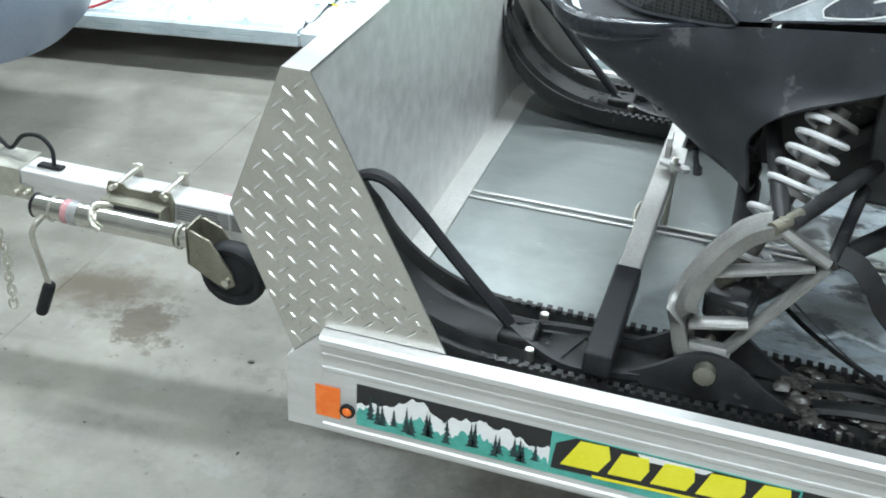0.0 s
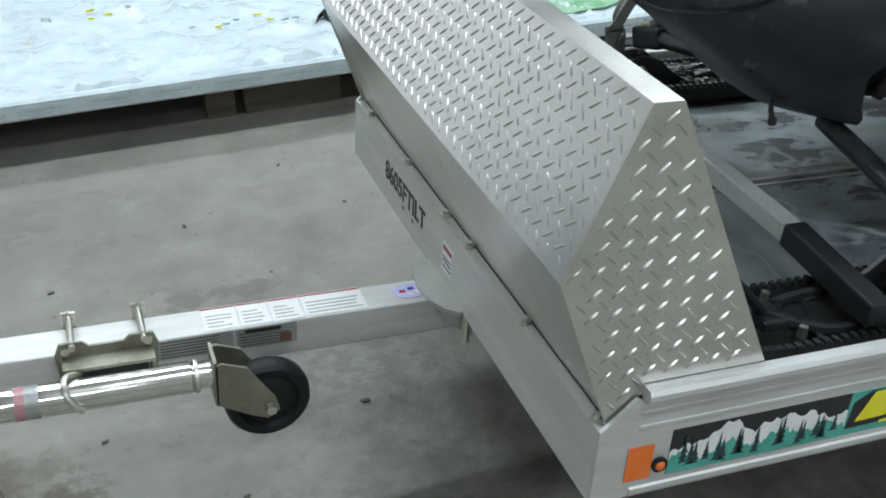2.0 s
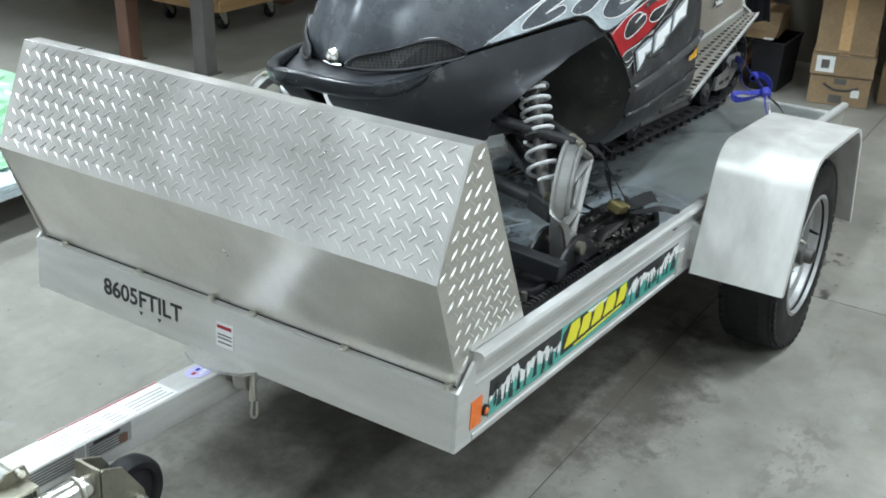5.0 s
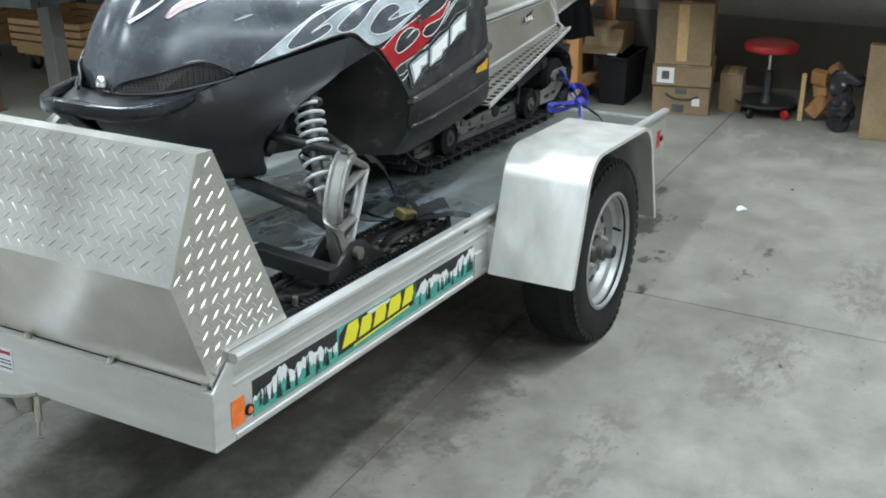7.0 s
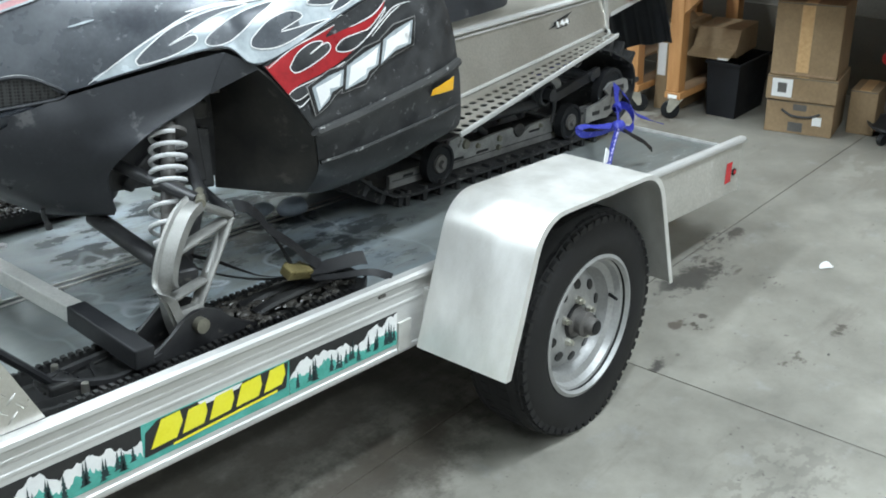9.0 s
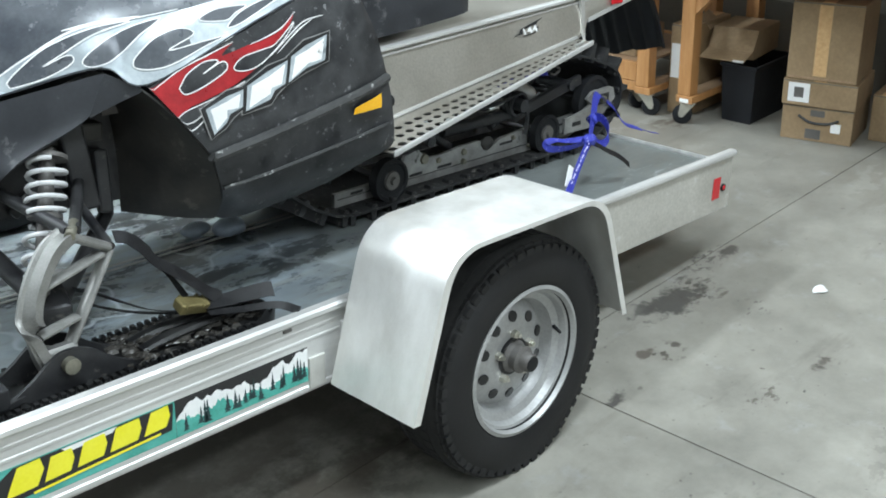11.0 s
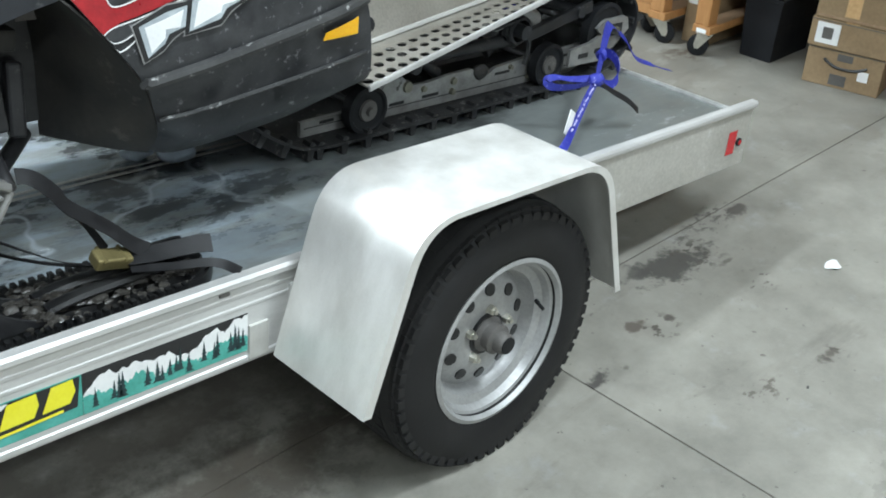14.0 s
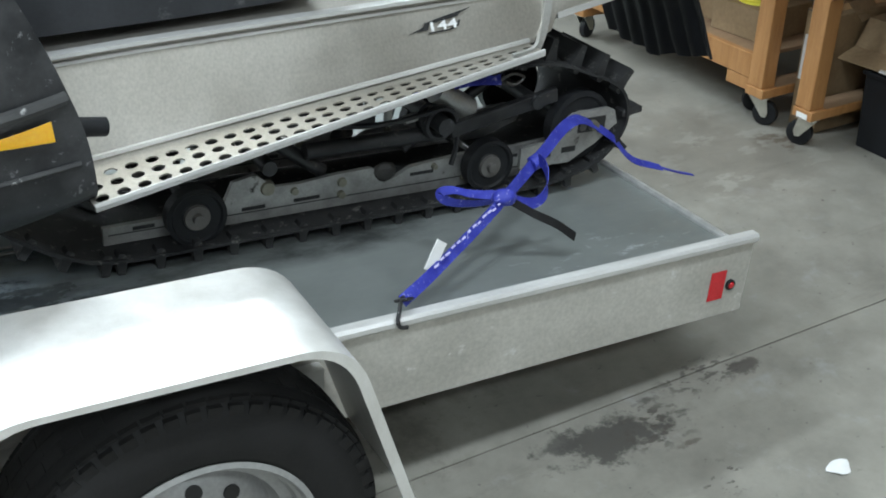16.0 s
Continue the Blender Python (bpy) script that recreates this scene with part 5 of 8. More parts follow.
def flames():
    # silver flame field on the hood, cut by dark licks
    seam = [(r[-1].x, r[-1].z + 0.003) for r in hood_rows if 0.62 < r[-1].x < 1.37]
    crown = smooth_path([(x, z, 0) for x, z in ((1.37, 0.862), (1.28, 0.85), (1.15, 0.825), (1.001, 0.80), (0.912, 0.789), (0.845, 0.784), (0.794, 0.767), (0.726, 0.728), (0.669, 0.688), (0.62, 0.654))], 4)
    decal("flame", seam + [(p.x, p.y) for p in crown], hbvh, SILVER, hood, 0.0046, False, "silver flame graphic")
    stroke("flame_edge", [(0.613, 0.643), (0.669, 0.689), (0.727, 0.729), (0.795, 0.769), (0.845, 0.785), (0.913, 0.792), (1.0, 0.802)], 0.0016, hbvh, WHITE, hood, 0.0058)
    for pts in ([(0.692, 0.681), (0.699, 0.678), (0.749, 0.694), (0.79, 0.717), (0.797, 0.73), (0.788, 0.733), (0.772, 0.726), (0.749, 0.714), (0.783, 0.736), (0.84, 0.769), (0.905, 0.787), (0.844, 0.780), (0.77, 0.752), (0.721, 0.717), (0.693, 0.69)],
                [(0.81, 0.715), (0.823, 0.711), (0.848, 0.718), (0.873, 0.735), (0.916, 0.765), (0.959, 0.788), (0.909, 0.78), (0.866, 0.765), (0.83, 0.742), (0.811, 0.725)],
                [(0.886, 0.712), (0.892, 0.704), (0.913, 0.7), (0.946, 0.702), (0.982, 0.712), (1.039, 0.733), (1.083, 0.746), (1.034, 0.741), (0.959, 0.731), (1.012, 0.753), (1.013, 0.763), (0.999, 0.768), (0.976, 0.767), (0.934, 0.753), (0.896, 0.727)],
                [(1.035, 0.781), (1.051, 0.776), (1.092, 0.775), (1.113, 0.786), (1.142, 0.799), (1.081, 0.798), (1.048, 0.789)],
                [(1.09, 0.762), (1.12, 0.766), (1.18, 0.79), (1.24, 0.815), (1.17, 0.803), (1.12, 0.785)]):
        lick(pts, 0.0011, hbvh, HOOD, hood, 0.0062)
    stroke("flame_edge", [(0.792, 0.775), (0.851, 0.788), (0.923, 0.795)], 0.0022, hbvh, WHITE, hood, 0.0050)
    for pts, w, mat in (([(0.407, 0.736), (0.444, 0.765), (0.499, 0.802)], 0.002, WHITE), ([(0.476, 0.760), (0.513, 0.784), (0.58, 0.810), (0.635, 0.834)], 0.008, PINK), ([(0.476, 0.760), (0.513, 0.778), (0.577, 0.802), (0.637, 0.83)], 0.0016, SILVER), ([(0.481, 0.764), (0.513, 0.790), (0.585, 0.817), (0.632, 0.838)], 0.0016, SILVER), ([(0.603, 0.749), (0.627, 0.756), (0.648, 0.762)], 0.0018, SILVER), ([(0.449, 0.798), (0.47, 0.804), (0.498, 0.816)], 0.003, SILVER)):
        stroke("flame_edge", pts, w, hbvh, mat, hood, 0.0048 if mat is PINK else 0.0054)
    # red flame on the side panel
    rp = bpy.data.objects["side_panel"]
    red = [(0.90, 0.655), (0.973, 0.692), (1.033, 0.712), (1.093, 0.732), (1.053, 0.708), (1.127, 0.724), (1.18, 0.735), (1.215, 0.749), (1.246, 0.772), (1.22, 0.738), (1.189, 0.708), (1.152, 0.686), (1.106, 0.662), (1.068, 0.646), (1.012, 0.629), (0.97, 0.617), (0.953, 0.601), (0.963, 0.589), (0.95, 0.585), (0.935, 0.60), (0.92, 0.618)]
    decal("flame", red, pbvh, RED, rp, 0.0046, True, "red flame graphic")
    stroke("flame_edge", [(0.90, 0.655), (0.973, 0.694), (1.033, 0.714), (1.093, 0.734)], 0.0014, pbvh, WHITE, rp, 0.0056)
    for pts in ([(0.965, 0.657), (0.978, 0.646), (1.02, 0.658), (1.066, 0.68), (1.072, 0.695), (1.058, 0.698), (1.018, 0.68), (1.055, 0.701), (1.026, 0.703), (0.989, 0.686), (0.97, 0.666)],
                [(1.087, 0.686), (1.095, 0.677), (1.126, 0.677), (1.161, 0.691), (1.212, 0.726), (1.244, 0.758), (1.19, 0.72), (1.157, 0.712), (1.111, 0.703)],
                [(0.952, 0.601), (0.963, 0.59), (0.991, 0.595), (1.044, 0.629), (1.106, 0.655), (1.068, 0.642), (1.012, 0.625), (0.97, 0.614)]):
        lick(pts, 0.0011, pbvh, DIRTY, rp, 0.0056)
    for pts in ([(1.175, 0.698), (1.234, 0.737), (1.271, 0.757), (1.322, 0.764)], [(1.13, 0.725), (1.18, 0.738), (1.215, 0.752), (1.25, 0.778)], [(0.961, 0.571), (0.985, 0.578), (1.005, 0.592)], [(1.19, 0.70), (1.25, 0.74), (1.29, 0.758)]):
        stroke("flame_edge", pts, 0.0014, pbvh, WHITE, rp, 0.0066)
    # maker's badge: three plain slanted silver blocks, each with a dark rim and a thin grey outline
    for blk in ([(1.010, 0.612), (1.060, 0.632), (1.098, 0.640), (1.092, 0.606), (1.062, 0.596), (1.052, 0.580), (1.022, 0.560)], [(1.108, 0.646), (1.160, 0.668), (1.212, 0.684), (1.200, 0.638), (1.172, 0.628), (1.160, 0.612), (1.098, 0.596)], [(1.222, 0.690), (1.262, 0.708), (1.322, 0.724), (1.300, 0.696), (1.310, 0.672), (1.258, 0.662), (1.208, 0.638)]):
        cx, cz = sum(p[0] for p in blk) / len(blk), sum(p[1] for p in blk) / len(blk)
        for grow, mt, off in ((0.013, RIM, 0.0070), (0.0105, BLACK, 0.0078), (0.0, SILVER, 0.0086), (-0.010, WHITE, 0.0093)):
            ring = []
            for x, z in blk:
                d = Vector((x - cx, z - cz))
                d = d.normalized() * (d.length + grow)
                ring.append((cx + d.x, cz + d.y))
            decal("badge_block", ring, pbvh, mt, rp, off, False)
    decal("side_marker", [(1.395, 0.537), (1.492, 0.535), (1.487, 0.570), (1.398, 0.553)], pbvh, AMBER, rp, 0.009, False, "amber side marker")
    for z0, z1, x0, x1, w in ((0.507, 0.600, 0.99, 1.515, 0.011), (0.432, 0.487, 1.06, 1.53, 0.005)):
        n = 16
        path = [onto(pbvh, x0 + (x1 - x0) * i / n, z0 + (z1 - z0) * i / n, 0.004) for i in range(n + 1)]
        path = [p for p in path if p]
        bm = B()
        sweep(bm, path, circle(w, 8))
        part("panel_ridge", bm, SCUFF, rp, "scuffed moulded ridge", True)


flames()

# headlamp-side air intakes, nose badge
def intake(f):
    bm = B()
    ring = [(0.355, 0.552, 0.600), (0.42, 0.478, 0.598), (0.50, 0.434, 0.606), (0.575, 0.394, 0.622), (0.545, 0.405, 0.648), (0.50, 0.433, 0.662), (0.42, 0.492, 0.640), (0.37, 0.545, 0.622)]
    c = Vector((0.465, 0.475, 0.625))
    ns = [f(Vector(p) + (Vector(p) - c) * 0.04 + Vector((-0.006, -0.008, 0.0))) for p in ring]
    tube(bm, smooth_path(ns, 5, True), 0.004, 6, True)
    part("intake_rim", bm, PLASTIC, sled, "", True)
    bm = B()
    vs = [bm.verts.new(f(Vector(p) + Vector((-0.004, -0.006, 0)))) for p in ring]
    bm.faces.new(vs)
    bmesh.ops.triangulate(bm, faces=bm.faces[:])
    part("intake_mesh", bm, MESHGRILLE, sled, "black mesh air intake")
    bm = B()
    tube(bm, smooth_path([f((0.44, 0.468, 0.648)), f((0.495, 0.431, 0.665)), f((0.535, 0.408, 0.656)), f((0.577, 0.383, 0.626))], 5), 0.0022, 6)
    part("intake_trim", bm, RIM, sled, "thin silver trim line", True)


near_far(intake)
part("nose_badge", lathe(B(), [(0.0, 0.004), (0.014, 0.0032), (0.018, 0.0)], Matrix.Translation((0.3545, 0.600, 0.616)) @ Euler((0, radians(-75), 0)).to_matrix().to_4x4(), 20), CHROME, hood, "small round silver nose badge", True)

# belly pan bolts
for p in ((0.405, 0.462, 0.488), (0.480, 0.462, 0.440), (0.560, 0.455, 0.388), (0.610, 0.440, 0.360)):
    for f in (Vector, mirror):
        q = f(p)
        sgn = -1 if q.y < SC else 1
        part("bolt", rod(B(), q, q + Vector((-0.001, sgn * 0.0045, -0.001)), 0.007, 0.005, 10), BLACKSTEEL, sled)


# ---- front suspension and skis ----
def ski(f):
    """A wide plastic ski with raised serrated edges, upturned tip and a loop handle."""
    yc, w = 0.12, 0.088
    line = smooth_path([(0.055, 0.365, 0), (0.075, 0.30, 0), (0.115, 0.235, 0), (0.18, 0.183, 0), (0.27, 0.152, 0), (0.40, 0.142, 0), (0.62, 0.140, 0), (0.90, 0.140, 0), (1.04, 0.146, 0), (1.095, 0.162, 0)], 6)
    rows = []
    n = len(line)
    for i, p in enumerate(line):
        t = i / (n - 1)
        k = min(1.0, 0.45 + t * 4.0) if t < 0.16 else (1.0 if t < 0.9 else 1.0 - (t - 0.9) * 3.5)
        prof = [(-1, 0.016), (-0.96, 0.03), (-0.86, 0.03), (-0.78, 0.008), (-0.45, 0.004), (-0.36, 0.022), (0.36, 0.022), (0.45, 0.004), (0.78, 0.008), (0.86, 0.03), (0.96, 0.03), (1, 0.016), (0.95, -0.006), (0.4, -0.010), (0.2, -0.014), (-0.2, -0.014), (-0.4, -0.010), (-0.95, -0.006), (-1, 0.016)]
        rows.append([f((p.x, yc + a * w * k, p.y + b)) for a, b in prof])
    bm = B()
    shell(bm, rows)
    body = part("ski", bm, PLASTIC_SKI, sled, "muddy black plastic ski with serrated edges", True)
    for s in (-0.91, 0.91):
        bm = B()
        x = 0.20
        while x < 1.02:
            box(bm, x, x + 0.009, yc + s * w - 0.006, yc + s * w + 0.006, 0.165, 0.178) if x > 0.30 else None
            x += 0.017
        for v in bm.verts:
            v.co = f(v.co)
        tagged(part("ski_serration", bm, PLASTIC_SKI, body), kind="stuff")
    bm = B()
    path = smooth_path([(0.075, yc - 0.02, 0.30), (0.058, yc, 0.345), (0.068, yc, 0.388), (0.105, yc, 0.402), (0.15, yc, 0.375), (0.24, yc, 0.278), (0.325, yc, 0.19), (0.345, yc, 0.165)], 6)
    sweep(bm, [f(p) for p in path], circle(0.0125, 8, 0.009))
    part("ski_loop", bm, RUBBER, body, "bent black ski handle", True)
    bm = B()
    box(bm, 0.315, 0.375, yc - 0.03, yc + 0.03, 0.155, 0.185, 0.005)
    for v in bm.verts:
        v.co = f(v.co)
    part("loop_foot", bm, PLASTIC_SKI, body)
    for sy in (-1, 1):
        bm = B()
        sweep(bm, [f(q) for q in smooth_path([(0.325, yc, 0.188), (0.375, yc + sy * 0.03, 0.176), (0.44, yc + sy * 0.05, 0.168), (0.54, yc + sy * 0.044, 0.176)], 5)], rect(0.012, 0.010))
        part("ski_brace", bm, BLACKSTEEL, body, "curved black handle brace", True)
        part("ski_rivet", rod(B(), f((0.372, yc + sy * 0.05, 0.165)), f((0.372, yc + sy * 0.05, 0.184)), 0.008, 0.007, 10), ZINC, body, "", True)
    for k in range(5):
        x = 0.40 + 0.13 * k
        bm = B()
        bar(bm, f((x, yc - 0.062, 0.158)), f((x + 0.05, yc + 0.062, 0.158)), 0.010, 0.016)
        part("ski_rib", bm, PLASTIC_SKI, body)
    for y in (yc - 0.042, yc + 0.042):
        bm = B()
        prism(bm, [(q.x, q.y) for q in smooth_path([(0.43, 0.162, 0), (0.50, 0.171, 0), (0.555, 0.198, 0), (0.60, 0.231, 0), (0.635, 0.240, 0), (0.675, 0.229, 0), (0.72, 0.195, 0), (0.765, 0.172, 0), (0.81, 0.162, 0)], 4)], "y", y - 0.004, y + 0.004)
        for v in bm.verts:
            v.co = f(v.co)
        part("ski_saddle", bm, BLACKSTEEL, body, "black steel ski saddle")
    bm = B()
    for y0, y1, r in ((yc - 0.062, yc - 0.046, 0.016), (yc - 0.046, yc + 0.06, 0.008)):
        rod(bm, f((0.63, y0, 0.212)), f((0.63, y1, 0.212)), r, r, 12)
    part("ski_bolt", bm, OLIVE, body, "dull brass-coloured pivot bolt", True)
    for dy in (-0.022, 0.022):
        bm = B()
        sweep(bm, [f(q) for q in smooth_path([(0.79, yc + dy, 0.172), (0.85, yc + dy, 0.182), (0.95, yc + dy * 0.8, 0.184), (1.03, yc + dy * 0.5, 0.180), (1.07, yc + dy * 0.3, 0.176)], 4)], circle(0.015, 8, 0.010))
        part("ski_ridge", bm, PLASTIC_SKI, body, "", True)
    # frozen mud caked on the tail
    clump = random.Random(31)
    vs, fs = [], []
    for k in range(230):
        x, y = clump.uniform(0.74, 1.07), yc + clump.uniform(-0.075, 0.075)
        r = clump.uniform(0.003, 0.011) * (1.2 - abs(y - yc) / 0.15)
        c, n0 = Vector((x, y, 0.168 + clump.uniform(0, 0.012) * (1 - abs(y - yc) / 0.08))), len(vs)
        for ring, (rr, dz) in enumerate(((1.0, 0.0), (0.75, 0.55))):
            for j in range(6):
                w2 = clump.uniform(0.7, 1.3)
                vs.append(f(c + Vector((math.cos(j * 1.047 + ring * 0.5) * r * rr * w2 * 1.5, math.sin(j * 1.047 + ring * 0.5) * r * rr * w2, r * dz))))
        vs.append(f(c + Vector((0, 0, r * 0.8))))
        for j in range(6):
            fs += [(n0 + j, n0 + (j + 1) % 6, n0 + 6 + (j + 1) % 6, n0 + 6 + j), (n0 + 6 + j, n0 + 6 + (j + 1) % 6, n0 + 12)]
    me = bpy.data.meshes.new("tmp")
    me.from_pydata(vs, [], fs)
    bm = B()
    bm.from_mesh(me)
    bpy.data.meshes.remove(me)
    tagged(part("mud", bm, MUDWET, body, "wet frozen mud on the ski", True), kind="stuff")


near_far(ski)


def spindle(f):
    """Cast alloy ski spindle: a curved outer leg, a rear prong and a truss between."""
    yc = 0.105
    bm = B()
    ribs = []
    leg = smooth_path([(0.606, yc, 0.190), (0.590, yc, 0.240), (0.583, yc + 0.003, 0.30), (0.604, yc + 0.01, 0.36), (0.645, yc + 0.02, 0.415), (0.685, yc + 0.028, 0.436)], 6)
    sweep(bm, [f(p) for p in leg], [(-0.016, -0.013), (0.016, -0.013), (0.016, -0.007), (0.023, -0.007), (0.023, 0.012), (0.016, 0.012), (0.012, 0.006), (-0.012, 0.006), (-0.016, 0.012), (-0.023, 0.012), (-0.023, -0.007), (-0.016, -0.007)])
    for a, b, w in (((0.685, yc + 0.028, 0.434), (0.762, yc + 0.028, 0.392), 0.017), ((0.762, yc + 0.028, 0.388), (0.640, yc, 0.215), 0.013), ((0.605, yc + 0.01, 0.352), (0.745, yc + 0.026, 0.384), 0.011), ((0.594, yc, 0.268), (0.675, yc + 0.008, 0.282), 0.010), ((0.60, yc, 0.225), (0.66, yc, 0.225), 0.03)):
        ribs.append((a, b, w))
    sp = part("spindle", bm, CAST, sled, "grey cast aluminium ski spindle", True)
    for a, b, w in ribs:
        d = (Vector(b) - Vector(a)).normalized()
        n = Vector((0, 1, 0))
        q = d.cross(n).normalized() * (w / 2)
        bm = B()
        sweep(bm, [f(a), f(b)], [(-0.008, -w / 2), (0.008, -w / 2), (0.012, -w * 0.3), (0.015, -0.002), (0.015, 0.002), (0.012, w * 0.3), (0.008, w / 2), (-0.008, w / 2), (-0.012, w * 0.3), (-0.015, 0.002), (-0.015, -0.002), (-0.012, -w * 0.3)])
        part("spindle_rib", bm, CAST, sp, "", True)
    bm = B()
    rod(bm, f((0.678, yc + 0.006, 0.440)), f((0.712, yc + 0.052, 0.447)), 0.010, 0.010, 12)
    rod(bm, f((0.69, yc + 0.022, 0.425)), f((0.69, yc + 0.022, 0.452)), 0.008, 0.007, 10)
    part("ball_joint", bm, OLIVE, sp, "", True)
    # arms
    for a, b, r in (((0.69, 0.135, 0.440), (0.655, 0.42, 0.475), 0.013), ((0.70, 0.135, 0.440), (0.87, 0.42, 0.47), 0.012), ((0.648, 0.16, 0.285), (0.645, 0.44, 0.34), 0.019), ((0.66, 0.16, 0.285), (0.93, 0.44, 0.34), 0.016), ((0.765, 0.13, 0.392), (0.83, 0.44, 0.44), 0.010)):
        part("suspension_arm", rod(B(), f(a), f(b), r), BLACKSTEEL, sled, "", True)
    bm = B()
    bar(bm, f((0.64, 0.13, 0.28)), f((0.66, 0.21, 0.30)), 0.07, 0.05, (0, 0, 1), 0.008)
    part("lower_arm_end", bm, BLACKSTEEL, sled)
    # coil-over shock
    p0, p1 = Vector((0.652, 0.188, 0.340)), Vector((0.732, 0.279, 0.530))
    d = (p1 - p0).normalized()
    s = d.cross(Vector((0, 1, 0))).normalized()
    u = d.cross(s)
    L0 = (p1 - p0).length
    bm = B()
    for a, b, r in ((-0.03, L0 + 0.03, 0.015), (0.115, 0.125, 0.033), (L0 + 0.008, L0 + 0.016, 0.038)):
        rod(bm, f(p0 + d * a), f(p0 + d * b), r, r, 16)
    sh = part("shock_absorber", bm, GREYSTEEL, sled, "shiny shock damper", True)
    for a0, a1, turns in ((0.0, 0.105, 2.8), (0.125, L0 + 0.004, 4.2)):
        n = int(turns * 18)
        path = [f(p0 + d * (a0 + (a1 - a0) * i / n) + s * (0.035 * math.cos(turns * 2 * math.pi * i / n)) + u * (0.035 * math.sin(turns * 2 * math.pi * i / n))) for i in range(n + 1)]
        bm = B()
        sweep(bm, path, circle(0.005, 8), False, d)
        part("coil_spring", bm, SPRING, sh, "white coated coil spring", True)
    bm = B()
    rod(bm, f(p0 + d * -0.03 - Vector((0.02, 0.02, 0))), f(p0 + d * -0.03 + Vector((0.02, 0.02, 0))), 0.012, 0.012, 12)
    part("shock_bolt", bm, OLIVE, sh, "", True)


near_far(spindle)

# small print on the tunnel side
tp = bpy.data.objects["tunnel_side"]


# ---- markings and small parts of the trailer ----
def film(name, x0, x1, z0, z1, mat, parent, off=0.0022, label="", y=0.0):
    """A thin film stuck on the outer face of the near rail."""
    bm = B()
    box(bm, x0, x1, y - off, y - off + 0.0008, z0, z1)
    return part(name, bm, mat, parent, label)


def film_shape(name, pts, mat, parent, off, label=""):
    bm = B()
    prism(bm, pts, "y", -off, -off + 0.0006)
    return part(name, bm, mat, parent, label)


rail = bpy.data.objects["side_rail"]
rng = random.Random(4)
DZ0, DZ1 = 0.016, 0.098


def along(table, u):
    """Read a table of (place, value) pairs, straight between them."""
    for (u0, v0), (u1, v1) in zip(table, table[1:]):
        if u <= u1:
            return v0 + (v1 - v0) * (u - u0) / (u1 - u0)
    return table[-1][1]


def conifer(x, z, h, w):
    """The jagged outline of a conifer with drooping tiers."""
    left, right, tiers = [], [], 5
    for k in range(tiers):
        f = 1 - k / tiers
        for side, out in ((-1, left), (1, right)):
            reach = w * f * rng.uniform(0.75, 1.2)
            out.append((x + side * reach, z + h * (k / tiers * 0.92 + rng.uniform(0, 0.04))))
            out.append((x + side * reach * 0.38, z + h * ((k + 0.8) / tiers * 0.92)))
    return left + [(x, z + h)] + right[::-1]


DARKPINE = worn("dark_green_print", (0.012, 0.03, 0.034), (0.02, 0.05, 0.05), 30, (0.35, 0.5))
CRESTS = (((0, 0.53), (0.10, 0.60), (0.2, 0.66), (0.28, 0.9), (0.35, 0.95), (0.40, 0.72), (0.46, 0.56), (0.5, 0.72), (0.6, 0.78), (0.68, 0.84), (0.72, 0.66), (0.76, 0.82), (0.84, 0.66), (0.92, 0.52), (1, 0.6)),
          ((0, 0.45), (0.06, 0.72), (0.13, 0.88), (0.2, 0.74), (0.3, 0.84), (0.4, 0.7), (0.5, 0.74), (0.56, 0.55), (0.66, 0.58), (0.72, 0.8), (0.8, 0.9), (0.85, 0.7), (0.9, 0.93), (1, 0.96)))
WOODS = ((0.06, 0.10, 0.125, 0.19, 0.26, 0.285, 0.37, 0.385, 0.48, 0.61, 0.63, 0.74, 0.76, 0.84, 0.87, 0.885, 0.95), (0.05, 0.16, 0.19, 0.21, 0.36, 0.42, 0.45, 0.50, 0.54, 0.565, 0.62, 0.72, 0.79, 0.81, 0.90, 0.93, 0.955, 0.985))
DH = DZ1 - DZ0
for (a, b), crest, woods in zip(((0.12, 0.432), (0.795, 1.126)), CRESTS, WOODS):
    strip = film("landscape_decal", a, b, DZ0, DZ1, BLACK, rail, 0.0020, "printed strip of snowy peaks and pines")
    n = 80
    us = [i / n for i in range(n + 1)]
    top = [(a + (b - a) * u, DZ0 + DH * min(0.97, along(crest, u) + 0.03 * math.sin(u * 90) + rng.uniform(-0.025, 0.025))) for u in us]
    film_shape("snow_peak", top + [(b, DZ0 + 0.002), (a, DZ0 + 0.002)], WHITE, strip, 0.0027)
    low = [(a + (b - a) * u, DZ0 + DH * (0.36 * along(crest, u) + 0.10 + 0.10 * math.sin(u * 23 + a) + rng.uniform(-0.05, 0.11))) for u in us]
    film_shape("pine_slope", low + [(b, DZ0 + 0.001), (a, DZ0 + 0.001)], TEAL, strip, 0.0034)
    for u in woods:
        film_shape("pine_tree", conifer(a + 0.006 + (b - a - 0.012) * u, DZ0 + DH * rng.uniform(0.06, 0.20), rng.uniform(0.032, 0.056), rng.uniform(0.0065, 0.0105)), DARKPINE, strip, 0.0040)
strip = film("maker_decal", 0.432, 0.795, DZ0, DZ1, TEAL, rail, 0.0020, "black and yellow maker's decal")
film_shape("decal_ground", [(0.436, DZ0 + 0.012), (0.785, DZ0 + 0.022), (0.792, DZ1 - 0.002), (0.47, DZ1 - 0.002), (0.44, DZ1 - 0.02)], BLACK, strip, 0.0027)
